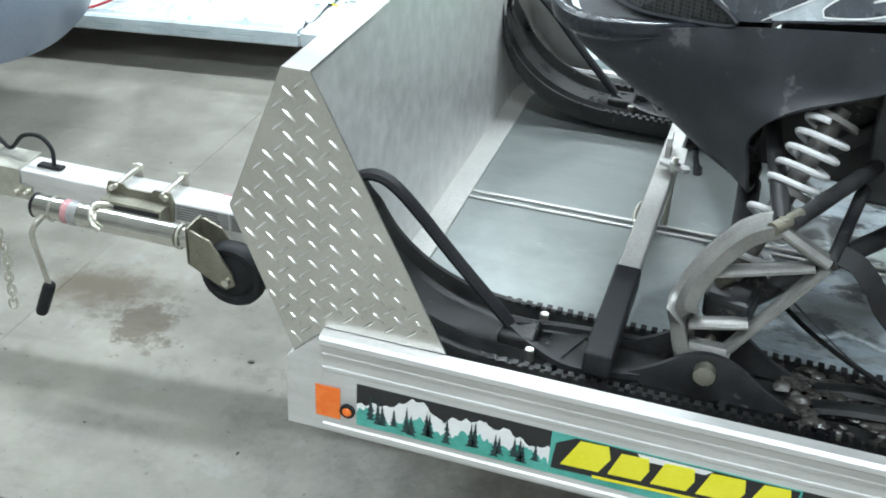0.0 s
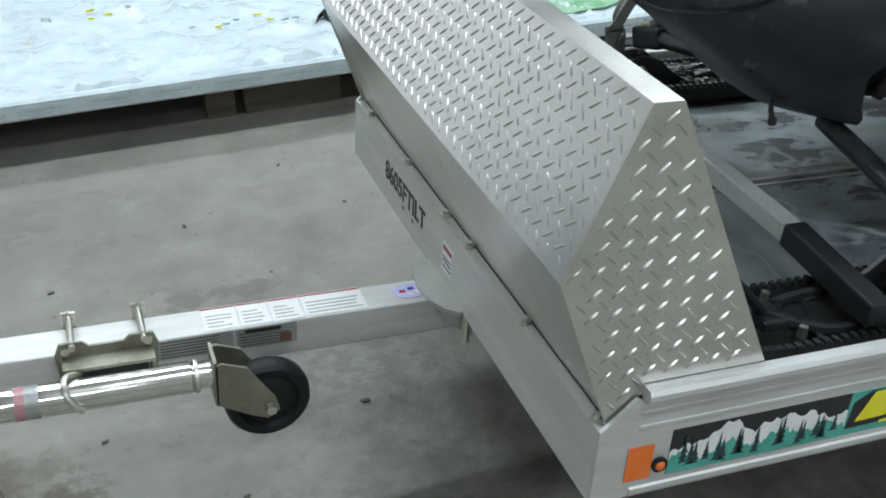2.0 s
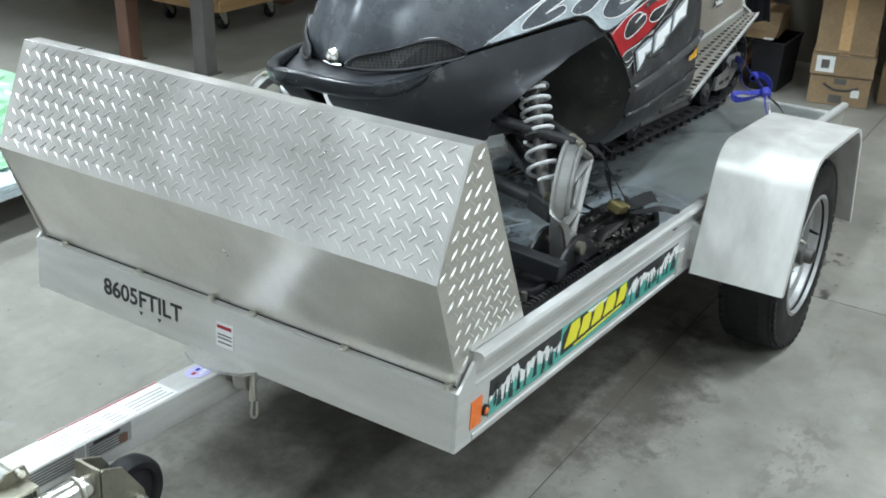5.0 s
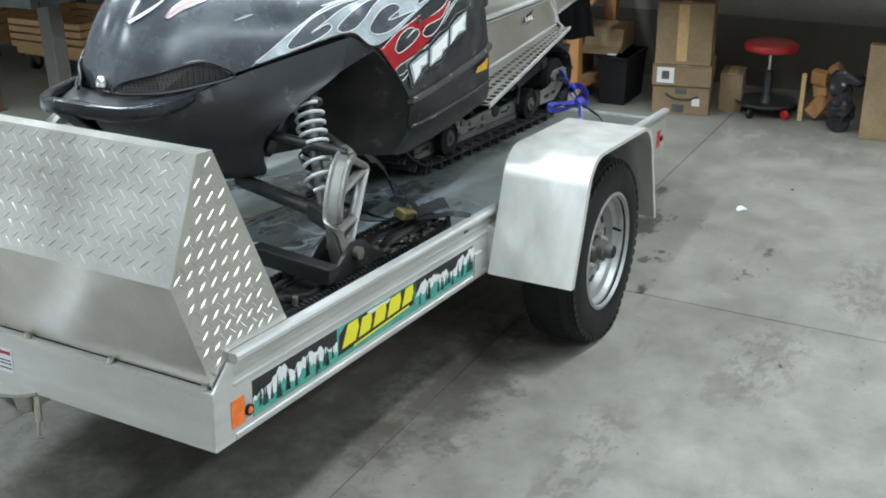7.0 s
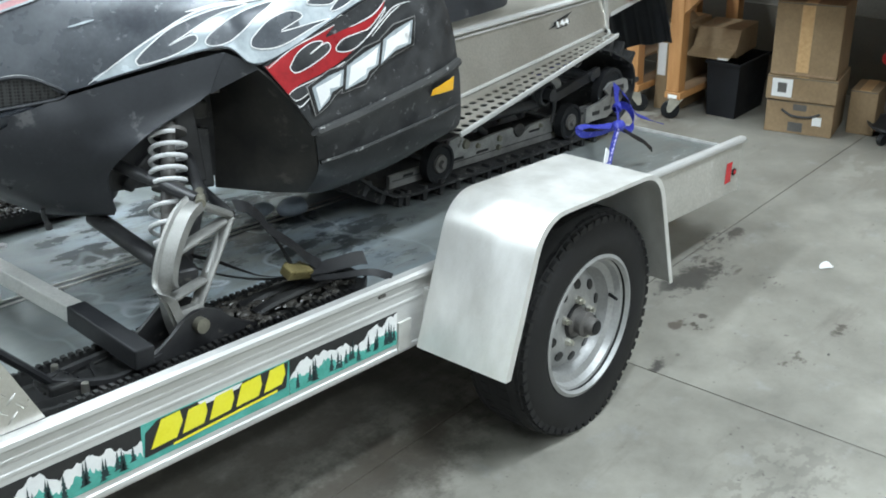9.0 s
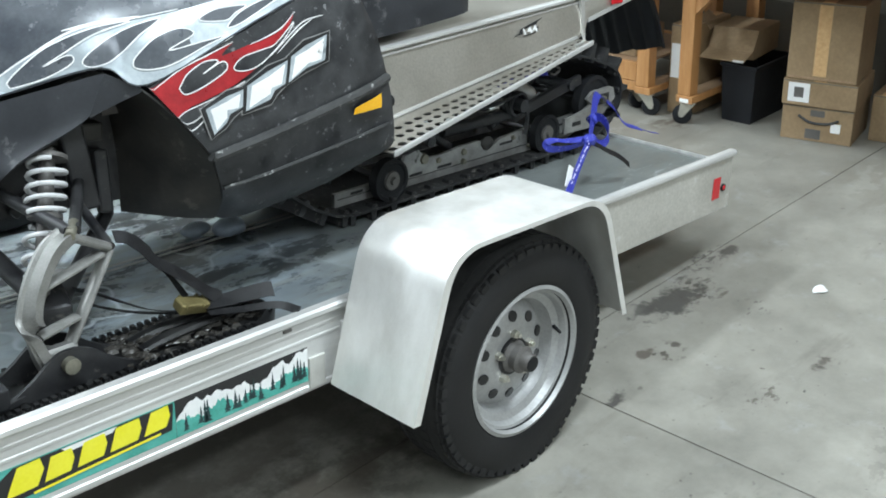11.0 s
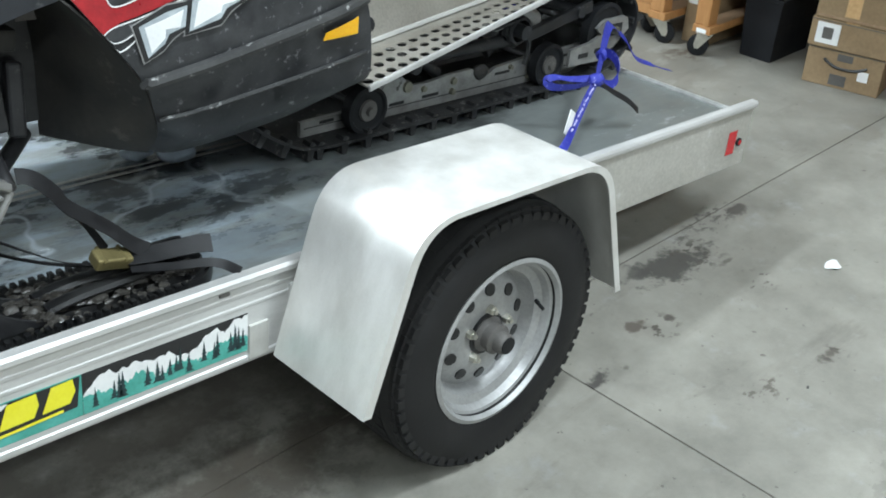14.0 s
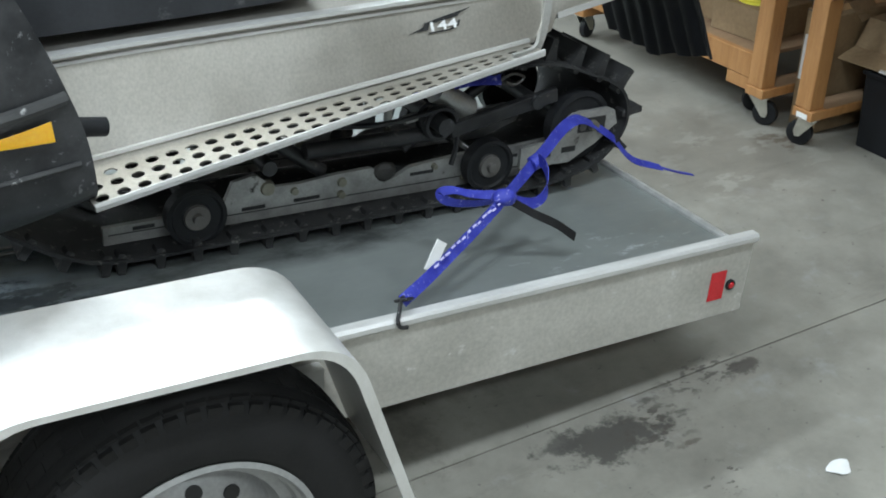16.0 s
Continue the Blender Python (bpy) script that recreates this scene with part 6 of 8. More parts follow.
film_shape("decal_snow", [(0.56, DZ1 - 0.003), (0.57, DZ1 - 0.014), (0.66, DZ1 - 0.012), (0.67, DZ1 - 0.003)], WHITE, strip, 0.0031)
for x, w, s, h0, h1 in ((0.450, 0.058, 0.026, 0.024, 0.079), (0.522, 0.050, 0.016, 0.027, 0.074), (0.586, 0.052, 0.016, 0.029, 0.076), (0.652, 0.058, 0.016, 0.031, 0.078), (0.724, 0.048, 0.018, 0.033, 0.080)):
    film_shape("decal_bar", [(x, DZ0 + h0), (x + w, DZ0 + h0 + 0.002), (x + w + s * 0.6, DZ0 + h1 * 0.7), (x + w + s * 0.4, DZ0 + h1), (x + s, DZ0 + h1 - 0.002)], YELLOW, strip, 0.0036)
film_shape("decal_bar", [(0.50, DZ0 + 0.012), (0.76, DZ0 + 0.022), (0.76, DZ0 + 0.027), (0.50, DZ0 + 0.017)], YELLOW, strip, 0.0036)

film("orange_reflector", 0.050, 0.092, 0.018, 0.080, ORANGE, rail, 0.003, "orange side reflector")
film("red_reflector", 2.788, 2.832, 0.034, 0.106, REDLENS, rail, 0.0068, "red side reflector")
for x, z, mat in ((0.105, 0.040, ORANGE), (2.849, 0.066, REDLENS)):
    lens = part("marker_light", lathe(B(), [(0.0125, 0.0), (0.0125, 0.006), (0.009, 0.007), (0.009, 0.004)], pose(x, -0.001 if x < 1 else -0.005, z, 90, 0, 0), 20), RUBBER, trailer, "small round marker lamp", True)
    part("lens", lathe(B(), [(0.0092, 0.004), (0.007, 0.008), (0.0, 0.0095)], pose(x, -0.001 if x < 1 else -0.005, z, 90, 0, 0), 20), mat, lens, "", True)
for x in (1.075, 2.2):
    bm = B()
    box(bm, x - 0.011, x + 0.011, -0.0045, -0.0005, 0.150, 0.158, 0.001)
    part("tie_slot", bm, GREYSTEEL, trailer)


def lettering(name, words, size, m, mat, parent, label=""):
    cu = bpy.data.curves.new(name, "FONT")
    cu.body, cu.size, cu.extrude, cu.align_x, cu.align_y = words, size, 0.0003, "CENTER", "CENTER"
    cu.offset = 0.0011 if size > 0.05 else 0.0006
    tmp = new("tmp", cu)
    me = bpy.data.meshes.new_from_object(tmp.evaluated_get(bpy.context.evaluated_depsgraph_get()))
    bpy.data.objects.remove(tmp)
    bpy.data.curves.remove(cu)
    me.materials.clear()
    me.materials.append(mat)
    ob = new(name, me)
    ob.parent = parent
    ob.matrix_local = m
    return tagged(ob, label)


beam = bpy.data.objects["front_beam"]
FRONT = Matrix(((0, 0, -1, 0), (-1, 0, 0, 0), (0, 1, 0, 0), (0, 0, 0, 1)))
lettering("stencil", "8605FTILT", 0.058, Matrix.Translation((-0.0008, 0.855, 0.058)) @ FRONT, BLACK, beam, "black stencilled model lettering")
for yy in (0.86, 0.80):
    bm = B()
    prism(bm, [(yy + 0.006, 0.028), (yy - 0.006, 0.028), (yy - 0.001, 0.019)], "x", -0.0008, 0.0002)
    part("stencil_mark", bm, BLACK, beam)
bm = B()
box(bm, -0.0016, 0.0, 0.572, 0.622, 0.022, 0.080)
sticker = part("warning_sticker", bm, WHITE, beam, "white and red warning sticker")
for z0, z1, mat in ((0.066, 0.074, RED), (0.050, 0.053, GREYSTEEL), (0.042, 0.045, GREYSTEEL), (0.031, 0.034, GREYSTEEL)):
    bm = B()
    box(bm, -0.0024, -0.0015, 0.576, 0.618 if mat is RED else 0.616, z0, z1)
    part("sticker_bar", bm, mat, sticker)

# figures with black wings, flush on the sloping tunnel side
PRINT = Matrix.Translation((2.292, 0.3785, 0.587)) @ Matrix.Rotation(radians(-2.4), 4, "Z") @ Matrix.Rotation(radians(67.4), 4, "X") @ Matrix.Rotation(radians(5), 4, "Z") @ Matrix.Diagonal((1, 0.72, 1, 1))
for ol in ([(-0.075, -0.014), (-0.040, 0.000), (-0.036, 0.010), (0.010, 0.021), (0.035, 0.026), (0.075, 0.034), (0.046, 0.021), (0.040, 0.014), (-0.026, 0.006), (-0.030, -0.010), (-0.052, -0.010)],
           [(-0.030, -0.021), (0.020, -0.020), (0.040, -0.012), (0.046, 0.004), (0.040, 0.004), (0.036, -0.010), (0.018, -0.016), (-0.030, -0.017)]):
    bm = B()
    prism(bm, ol, "z", 0.0, 0.0006)
    bm.transform(PRINT)
    part("print_wing", bm, BLACK, tp, "black printed wing")
lettering("tunnel_print", "144", 0.036, PRINT @ Matrix.Translation((0.003, -0.004, 0.0012)) @ Matrix.Diagonal((1.3, 1, 1, 1)), WHITE, tp, "small white figures with black wings")
# tongue labels
TZ = -0.0135
lab = [(-0.452, -0.392), (-0.388, -0.335), (-0.331, -0.276), (-0.272, -0.158)]
for a, b in lab:
    bm = B()
    box(bm, a, b, TY - 0.034, TY + 0.036, TZ - 0.0005, TZ + 0.0008)
    p = part("warning_label", bm, WHITE, tongue, "white printed warning label")
    bm = B()
    box(bm, a, b, TY + 0.030, TY + 0.034, TZ + 0.0008, TZ + 0.0014)
    part("label_bar", bm, RED, p)
    for k in range(4):
        bm = B()
        box(bm, a + 0.006, b - rng.uniform(0.006, 0.025), TY - 0.026 + k * 0.011, TY - 0.023 + k * 0.011, TZ + 0.0008, TZ + 0.0013)
        part("label_bar", bm, RIM, p)
bm = B()
bmesh.ops.create_cone(bm, cap_ends=True, segments=28, radius1=0.028, radius2=0.028, depth=0.001, matrix=Matrix.Translation((-0.088 + 0.02, TY, TZ + 0.0005)) @ Matrix.Diagonal((1.2, 0.85, 1, 1)))
badge = part("round_sticker", bm, LILAC, tongue, "oval blue and red sticker")
for dx, dy, mat in ((-0.014, 0.0, RED), (0.004, 0.006, BLUE), (0.014, -0.006, WHITE), (-0.002, -0.010, WHITE)):
    bm = B()
    box(bm, -0.068 + dx - 0.006, -0.068 + dx + 0.006, TY + dy - 0.004, TY + dy + 0.004, TZ + 0.001, TZ + 0.0016)
    part("sticker_patch", bm, mat, badge)
for a, b, n in ((-0.535, -0.405, 6), (-0.400, -0.292, 5)):
    bm = B()
    box(bm, a, b, TY - 0.0392, TY - 0.038, -0.058, -0.017)
    p = part("spec_plate", bm, RIM, tongue, "silver printed specification plate")
    for k in range(n):
        bm = B()
        box(bm, a + 0.005, b - rng.uniform(0.01, 0.04), TY - 0.0398, TY - 0.0391, -0.054 + k * 0.0062, -0.0515 + k * 0.0062)
        part("plate_bar", bm, GREYSTEEL, p)
bm = B()
box(bm, -0.385, -0.32, TY - 0.0400, TY - 0.0391, -0.026, -0.020)
part("plate_slot", bm, BLACK, tongue)
bm = B()
box(bm, -0.322, -0.302, TY - 0.0402, TY - 0.0391, -0.055, -0.036)
part("plate_stamp", bm, BROWNSTEEL, tongue)
# cable grommet and cable
bm = B()
box(bm, -0.905, -0.84, TY - 0.012, TY + 0.012, TZ - 0.001, TZ + 0.006, 0.005)
part("grommet", bm, RUBBER, tongue)
bm = B()
tube(bm, smooth_path([(-0.865, TY, TZ), (-0.868, TY + 0.005, 0.03), (-0.90, TY + 0.01, 0.055), (-0.95, TY + 0.015, 0.045), (-0.985, TY + 0.01, 0.01), (-1.03, TY + 0.02, 0.03), (-1.15, TY + 0.03, 0.08), (-1.3, TY + 0.03, 0.10)], 6), 0.005, 8)
part("cable", bm, RUBBER, trailer, "black wiring cable", True)
# coupler and chain
bm = B()
prism(bm, [(-1.26, -0.085), (-0.90, -0.085), (-0.90, -0.050), (-0.93, -0.045), (-0.93, -0.008), (-1.10, -0.008), (-1.18, 0.012), (-1.24, 0.012), (-1.28, -0.02)], "y", TY - 0.046, TY - 0.041)
prism(bm, [(-1.26, -0.085), (-0.90, -0.085), (-0.90, -0.050), (-0.93, -0.045), (-0.93, -0.008), (-1.10, -0.008), (-1.18, 0.012), (-1.24, 0.012), (-1.28, -0.02)], "y", TY + 0.041, TY + 0.046)
box(bm, -1.12, -0.93, TY - 0.041, TY + 0.041, -0.0125, -0.0085)
rod(bm, (-1.21, TY, -0.07), (-1.21, TY, 0.015), 0.05, 0.035, 20)
part("coupler", bm, ZINC, trailer, "plated ball coupler", True)
for x in (-0.94, -0.915):
    bm = B()
    rod(bm, (x, TY - 0.06, -0.068), (x, TY + 0.06, -0.068), 0.008, 0.008, 8)
    part("coupler_bolt", bm, ZINC, trailer)
link = bpy.data.meshes.new("chain_link")
bm = B()
tube(bm, smooth_path([(0, -0.006, 0.013), (0, 0.006, 0.013), (0, 0.009, 0), (0, 0.006, -0.013), (0, -0.006, -0.013), (0, -0.009, 0)], 4, True), 0.0027, 6, True, (1, 0, 0))
bm.to_mesh(link)
bm.free()
link.materials.append(ZINC)
for k in range(16):
    o = new("chain_link", link)
    o.parent = trailer
    o.matrix_local = Matrix.Translation((-1.005 - 0.004 * math.sin(k * 0.5), TY - 0.055 + 0.003 * math.sin(k), -0.085 - 0.0205 * k)) @ Matrix.Rotation(math.pi / 2 * (k % 2) + 0.5, 4, "Z")
# safety pin and clip under the beam
bm = B()
rod(bm, (0.02, 0.535, -0.03), (0.02, 0.535, -0.095), 0.008, 0.008, 10)
part("hitch_pin", bm, ZINC, trailer)
bm = B()
tube(bm, smooth_path([(0.02, 0.535, -0.075), (0.012, 0.53, -0.10), (0.005, 0.525, -0.125), (0.018, 0.522, -0.13), (0.026, 0.528, -0.10)], 6), 0.003, 6)
part("pin_clip", bm, ZINC, trailer, "", True)


# swivel jack, stowed along the tongue
def jack():
    y, z = 0.505, -0.052
    tb = part("jack_tube", lathe(B(), [(0.0, -0.002), (0.024, -0.002), (0.0275, 0.002), (0.0275, 0.355), (0.0235, 0.357), (0.0235, 0.395), (0.0, 0.396)], Matrix.Translation((-0.845, y, z)) @ Euler((0, radians(90), 0)).to_matrix().to_4x4(), 32), CHROME, trailer, "shiny plated jack tube", True)
    part("tube_cap", lathe(B(), [(0.0, -0.008), (0.022, -0.006), (0.0285, 0.0), (0.0285, 0.006)], Matrix.Translation((-0.845, y, z)) @ Euler((0, radians(90), 0)).to_matrix().to_4x4(), 28), RUBBER, tb, "", True)
    for a, b, mat in ((-0.768, -0.752, PINK), (-0.752, -0.730, RIM)):
        part("jack_label", lathe(B(), [(0.0279, a + 0.845), (0.0279, b + 0.845)], Matrix.Translation((-0.845, y, z)) @ Euler((0, radians(90), 0)).to_matrix().to_4x4(), 32), mat, tb)
    for a in (-0.800, -0.485):
        part("tube_band", lathe(B(), [(0.0275, 0), (0.0295, 0.001), (0.0295, 0.006), (0.0275, 0.007)], Matrix.Translation((a, y, z)) @ Euler((0, radians(90), 0)).to_matrix().to_4x4(), 28), ZINC, tb, "", True)
    bm = B()
    tube(bm, smooth_path([(-0.815, y - 0.02, z - 0.012), (-0.822, y - 0.045, z - 0.025), (-0.828, y - 0.052, z - 0.055), (-0.812, y - 0.056, z - 0.12), (-0.797, y - 0.06, z - 0.175)], 5), 0.0065, 8)
    part("crank", bm, ZINC, tb, "plated crank arm", True)
    part("crank_grip", lathe(B(), [(0.0, -0.004), (0.012, -0.003), (0.0145, 0.004), (0.0145, 0.075), (0.012, 0.082), (0.0, 0.083)], Matrix.Translation((-0.797, y - 0.06, z - 0.165)) @ (Vector((-0.028, -0.012, -0.08)).to_track_quat("Z", "Y").to_matrix().to_4x4()), 18), RUBBER, tb, "black grip", True)
    # clamp plates, U-bolts, pivot
    bm = B()
    prism(bm, [(-0.700, -0.012), (-0.692, 0.010), (-0.655, 0.010), (-0.645, 0.0), (-0.588, 0.0), (-0.578, 0.010), (-0.540, 0.010), (-0.532, -0.012), (-0.538, -0.080), (-0.694, -0.080)], "y", TY - 0.046, TY - 0.0405)
    br = part("jack_bracket", bm, OLIVE, trailer, "olive plated clamp bracket")
    bm = B()
    box(bm, -0.690, -0.542, 0.525, TY - 0.0465, -0.022, -0.016)
    box(bm, -0.690, -0.684, 0.525, TY - 0.0465, -0.075, -0.0225)
    box(bm, -0.548, -0.542, 0.525, TY - 0.0465, -0.075, -0.0225)
    part("pivot_housing", bm, OLIVE, br)
    bm = B()
    box(bm, -0.678, -0.554, 0.5275, 0.534, -0.070, -0.0235)
    part("pivot_recess", bm, BLACKSTEEL, br)
    bm = B()
    box(bm, -0.650, -0.585, 0.520, 0.5275, -0.060, -0.034, 0.002)
    part("pivot_block", bm, OLIVE, br)
    for x in (-0.672, -0.556):
        for zz in (0.004,):
            bm = B()
            rod(bm, (x, TY - 0.055, zz), (x, TY + 0.055, zz), 0.006, 0.006, 10)
            rod(bm, (x, TY + 0.040, zz), (x, TY + 0.048, zz), 0.0115, 0.0115, 6)
            part("clamp_bolt", bm, ZINC, br, "", True)
        bm = B()
        prism(bm, [(x - 0.012, -0.09), (x + 0.012, -0.09), (x + 0.012, 0.014), (x - 0.012, 0.014)], "y", TY + 0.0405, TY + 0.0455)
        part("clamp_plate", bm, ZINC, br)
    for x, zz in ((-0.683, -0.003), (-0.55, -0.003), (-0.59, -0.045), (-0.63, -0.045)):
        bm = B()
        rod(bm, (x, TY - 0.0465, zz), (x, TY - 0.053, zz), 0.008, 0.007, 6)
        part("nut", bm, ZINC, br)
    bm = B()
    tube(bm, smooth_path([(-0.655, 0.54, -0.035), (-0.685, 0.51, -0.018), (-0.69, 0.485, -0.025), (-0.68, 0.472, -0.048), (-0.665, 0.472, -0.06)], 5), 0.006, 8)
    part("spring_handle", bm, ZINC, br, "bent plunger handle", True)
    # castor
    bm = B()
    for yy in (y - 0.032, y + 0.026):
        prism(bm, [(-0.452, -0.018), (-0.442, -0.014), (-0.40, -0.03), (-0.352, -0.10), (-0.345, -0.128), (-0.366, -0.142), (-0.392, -0.132), (-0.452, -0.098)], "y", yy, yy + 0.006)
    box(bm, -0.455, -0.449, y - 0.032, y + 0.032, -0.098, -0.010)
    fork = part("castor_fork", bm, OLIVE, trailer, "olive plated castor fork")
    m = pose(-0.362, y, -0.118, 90, 0, 0)
    part("castor_wheel", lathe(B(), [(0.012, -0.024), (0.03, -0.022), (0.05, -0.012), (0.056, -0.020), (0.068, -0.022), (0.074, -0.014), (0.076, 0.0), (0.074, 0.014), (0.068, 0.022), (0.056, 0.020), (0.05, 0.012), (0.03, 0.022), (0.012, 0.024)], m, 40), RUBBER, fork, "scuffed black plastic wheel", True)
    part("axle_bolt", rod(B(), (-0.362, y - 0.046, -0.118), (-0.362, y + 0.04, -0.118), 0.009, 0.009, 8), ZINC, fork)


jack()

# ---- ski tie-down bar across the skis ----
tie = thing("ski_tie_bar", "square silver tie-down bar with black rubber sleeves lying across the skis", "tie-down bar", TR)
bm = B()
bar(bm, (0.500, 0.95, 0.222), (0.4835, 0.25, 0.222), 0.036, 0.036, (0, 0, 1), 0.003)
part("tube", bm, ALU_DULL, tie, "silver square tube")
for a, b in (((0.503, 1.13, 0.222), (0.497, 0.90, 0.222)), ((0.484, 0.27, 0.222), (0.478, 0.035, 0.206))):
    bm = B()
    bar(bm, a, b, 0.042, 0.042, (0, 0, 1), 0.004)
    part("rubber_sleeve", bm, RUBBER, tie, "scuffed black rubber sleeve")
bm = B()
prism(bm, [(0.674, 0.243), (0.730, 0.243), (0.730, 0.272), (0.722, 0.284), (0.702, 0.289), (0.682, 0.284), (0.674, 0.272)], "x", 0.486, 0.495)
box(bm, 0.488, 0.525, 0.665, 0.735, 0.241, 0.246)
part("clamp_plate", bm, ALU_DULL, tie, "rounded silver clamp plate")
bm = B()
rod(bm, (0.51, 0.635, 0.126), (0.51, 0.635, 0.272), 0.006, 0.006, 10)
part("clamp_rod", bm, ZINC, tie, "threaded rod")
bm = B()
rod(bm, (0.51, 0.635, 0.244), (0.51, 0.635, 0.262), 0.012, 0.010, 12)
prism(bm, [(0.50, 0.629), (0.530, 0.615), (0.540, 0.622), (0.537, 0.635), (0.518, 0.643)], "z", 0.250, 0.257)
prism(bm, [(0.520, 0.641), (0.490, 0.655), (0.480, 0.648), (0.483, 0.635), (0.502, 0.627)], "z", 0.250, 0.257)
part("wing_nut", bm, ALU, tie, "silver wing nut")
bm = B()
tube(bm, smooth_path([(0.465, 0.585, 0.131), (0.455, 0.60, 0.15), (0.462, 0.63, 0.165), (0.49, 0.64, 0.16), (0.495, 0.615, 0.14), (0.48, 0.595, 0.131)], 5, True), 0.0045, 8, True)
part("ring", bm, ZINC, tie, "", True)


# ---- straps ----
def ribbon(name, pts, w, mat, parent, label="", twist=None, n=8, up=(0, 0, 1)):
    path = smooth_path(pts, n)
    bm = B()
    rows = []
    for i, p in enumerate(path):
        a = path[max(0, i - 1)]
        b = path[min(len(path) - 1, i + 1)]
        d = (b - a).normalized()
        s = d.cross(Vector(up))
        s = s.normalized() if s.length > 1e-3 else Vector((0, 1, 0))
        if twist:
            s = Matrix.Rotation(twist[0] + (twist[1] - twist[0]) * i / (len(path) - 1), 3, d) @ s
        rows.append([p - s * w / 2, p + s * w / 2])
    shell(bm, rows, 0.0016)
    return part(name, bm, mat, parent, label, True)


strap = thing("tie_down_strap", "blue printed webbing strap knotted round the rear track axle", "strap", TR)
HOOK, KNOT = (2.045, 0.03, 0.190), (2.35, 0.173, 0.284)
w1 = ribbon("webbing", [HOOK, (2.117, 0.061, 0.210), (2.185, 0.097, 0.226), (2.275, 0.142, 0.251), KNOT], 0.024, BLUE, strap, "blue webbing with pale print", (0.9, 1.2))
ribbon("webbing", [(2.352, 0.175, 0.288), (2.302, 0.214, 0.281), (2.266, 0.242, 0.284), (2.247, 0.256, 0.274), (2.263, 0.246, 0.258), (2.304, 0.214, 0.261), (2.345, 0.180, 0.277)], 0.022, BLUE, strap, "", (0.6, 1.0), 8, (0.2, -1, 0.4))
ribbon("webbing", [KNOT, (2.41, 0.213, 0.295), (2.473, 0.256, 0.306), (2.533, 0.296, 0.317), (2.59, 0.334, 0.331), (2.646, 0.368, 0.336), (2.70, 0.398, 0.324), (2.765, 0.415, 0.290)], 0.027, BLUE, strap, "", (1.3, 0.5))
ribbon("webbing", [(2.765, 0.415, 0.290), (2.822, 0.418, 0.252), (2.866, 0.42, 0.208), (2.905, 0.42, 0.180), (2.96, 0.42, 0.160), (2.995, 0.42, 0.148)], 0.022, BLUE, strap, "", (0.9, 0.4))
ribbon("webbing", [(2.995, 0.42, 0.148), (3.05, 0.42, 0.128), (3.11, 0.42, 0.110)], 0.012, BLUE, strap, "narrow folded strap end", (0.2, 0.1))
ribbon("webbing", [KNOT, (2.399, 0.172, 0.263), (2.435, 0.175, 0.260), (2.458, 0.182, 0.276), (2.470, 0.20, 0.303), (2.475, 0.225, 0.318), (2.480, 0.255, 0.316)], 0.024, BLUE, strap, "", (1.2, 1.7))
ribbon("webbing", [KNOT, (2.413, 0.155, 0.245), (2.465, 0.142, 0.217), (2.512, 0.134, 0.182)], 0.020, WEB, strap, "dark folded strap end", (0.6, 0.9))
ribbon("webbing", [(2.30, 0.50, 0.400), (2.37, 0.49, 0.408), (2.45, 0.485, 0.416), (2.52, 0.48, 0.412)], 0.024, BLUE, strap, "strap end hooked under the tunnel", (1.2, 1.0))
bm = B()
tube(bm, smooth_path([(2.52, 0.48, 0.412), (2.55, 0.478, 0.424), (2.58, 0.476, 0.412), (2.555, 0.476, 0.398), (2.535, 0.478, 0.405)], 5), 0.004, 6)
part("hook", bm, GREYSTEEL, strap, "", True)
part("knot", lathe(B(), [(0.010, -0.013), (0.0165, -0.010), (0.0165, 0.010), (0.010, 0.013)], Matrix.Translation((2.478, 0.258, 0.308)) @ Euler((0.4, 1.1, 0.5)).to_matrix().to_4x4(), 16), BLUE, strap, "", True)
bm = B()
bmesh.ops.create_icosphere(bm, subdivisions=3, radius=0.022, matrix=Matrix.Translation(KNOT) @ Matrix.Diagonal((1.3, 0.9, 0.85, 1)))
for v in bm.verts:
    v.co += (v.co - Vector(KNOT)) * 0.4 * noise.noise(v.co * 45)
part("knot", bm, BLUE, strap, "", True)
rng = random.Random(21)
for k in range(13):
    t = 0.3 + 0.052 * k
    p = Vector(HOOK).lerp(Vector(KNOT), t) + Vector((0, -0.003, 0.010 * math.sin(t * math.pi) + rng.uniform(-0.003, 0.003)))
    bm = B()
    ln = rng.uniform(0.003, 0.007)
    bar(bm, p + Vector((-ln, -ln * 0.4, -0.001)), p + Vector((ln, ln * 0.4, 0.002)), 0.004, 0.0016, (0.3, -0.75, 0.6))
    part("print_bar", bm, LILAC, w1)
bm = B()
bar(bm, (2.125, 0.078, 0.212), (2.158, 0.092, 0.262), 0.026, 0.003, (0.2, -0.8, 0.2))
part("care_tag", bm, WHITE, strap, "small white sewn tag")
bm = B()
tube(bm, smooth_path([(2.05, 0.036, 0.195), (2.035, 0.018, 0.203), (2.02, -0.006, 0.197), (2.01, -0.020, 0.185), (2.015, -0.0215, 0.172), (2.03, -0.021, 0.168)], 5), 0.004, 8)
part("hook", bm, BLACKSTEEL, strap, "vinyl dipped steel hook", True)
bm = B()
bar(bm, (2.058, 0.034, 0.190), (2.030, 0.012, 0.206), 0.026, 0.006, (0, 0.5, 0.8), 0.002)
part("hook_plate", bm, BLACKSTEEL, strap, "dark stitched hook end")

strap2 = thing("ratchet_strap", "black webbing strap with a brass cam buckle lying on the ski", "strap", TR)
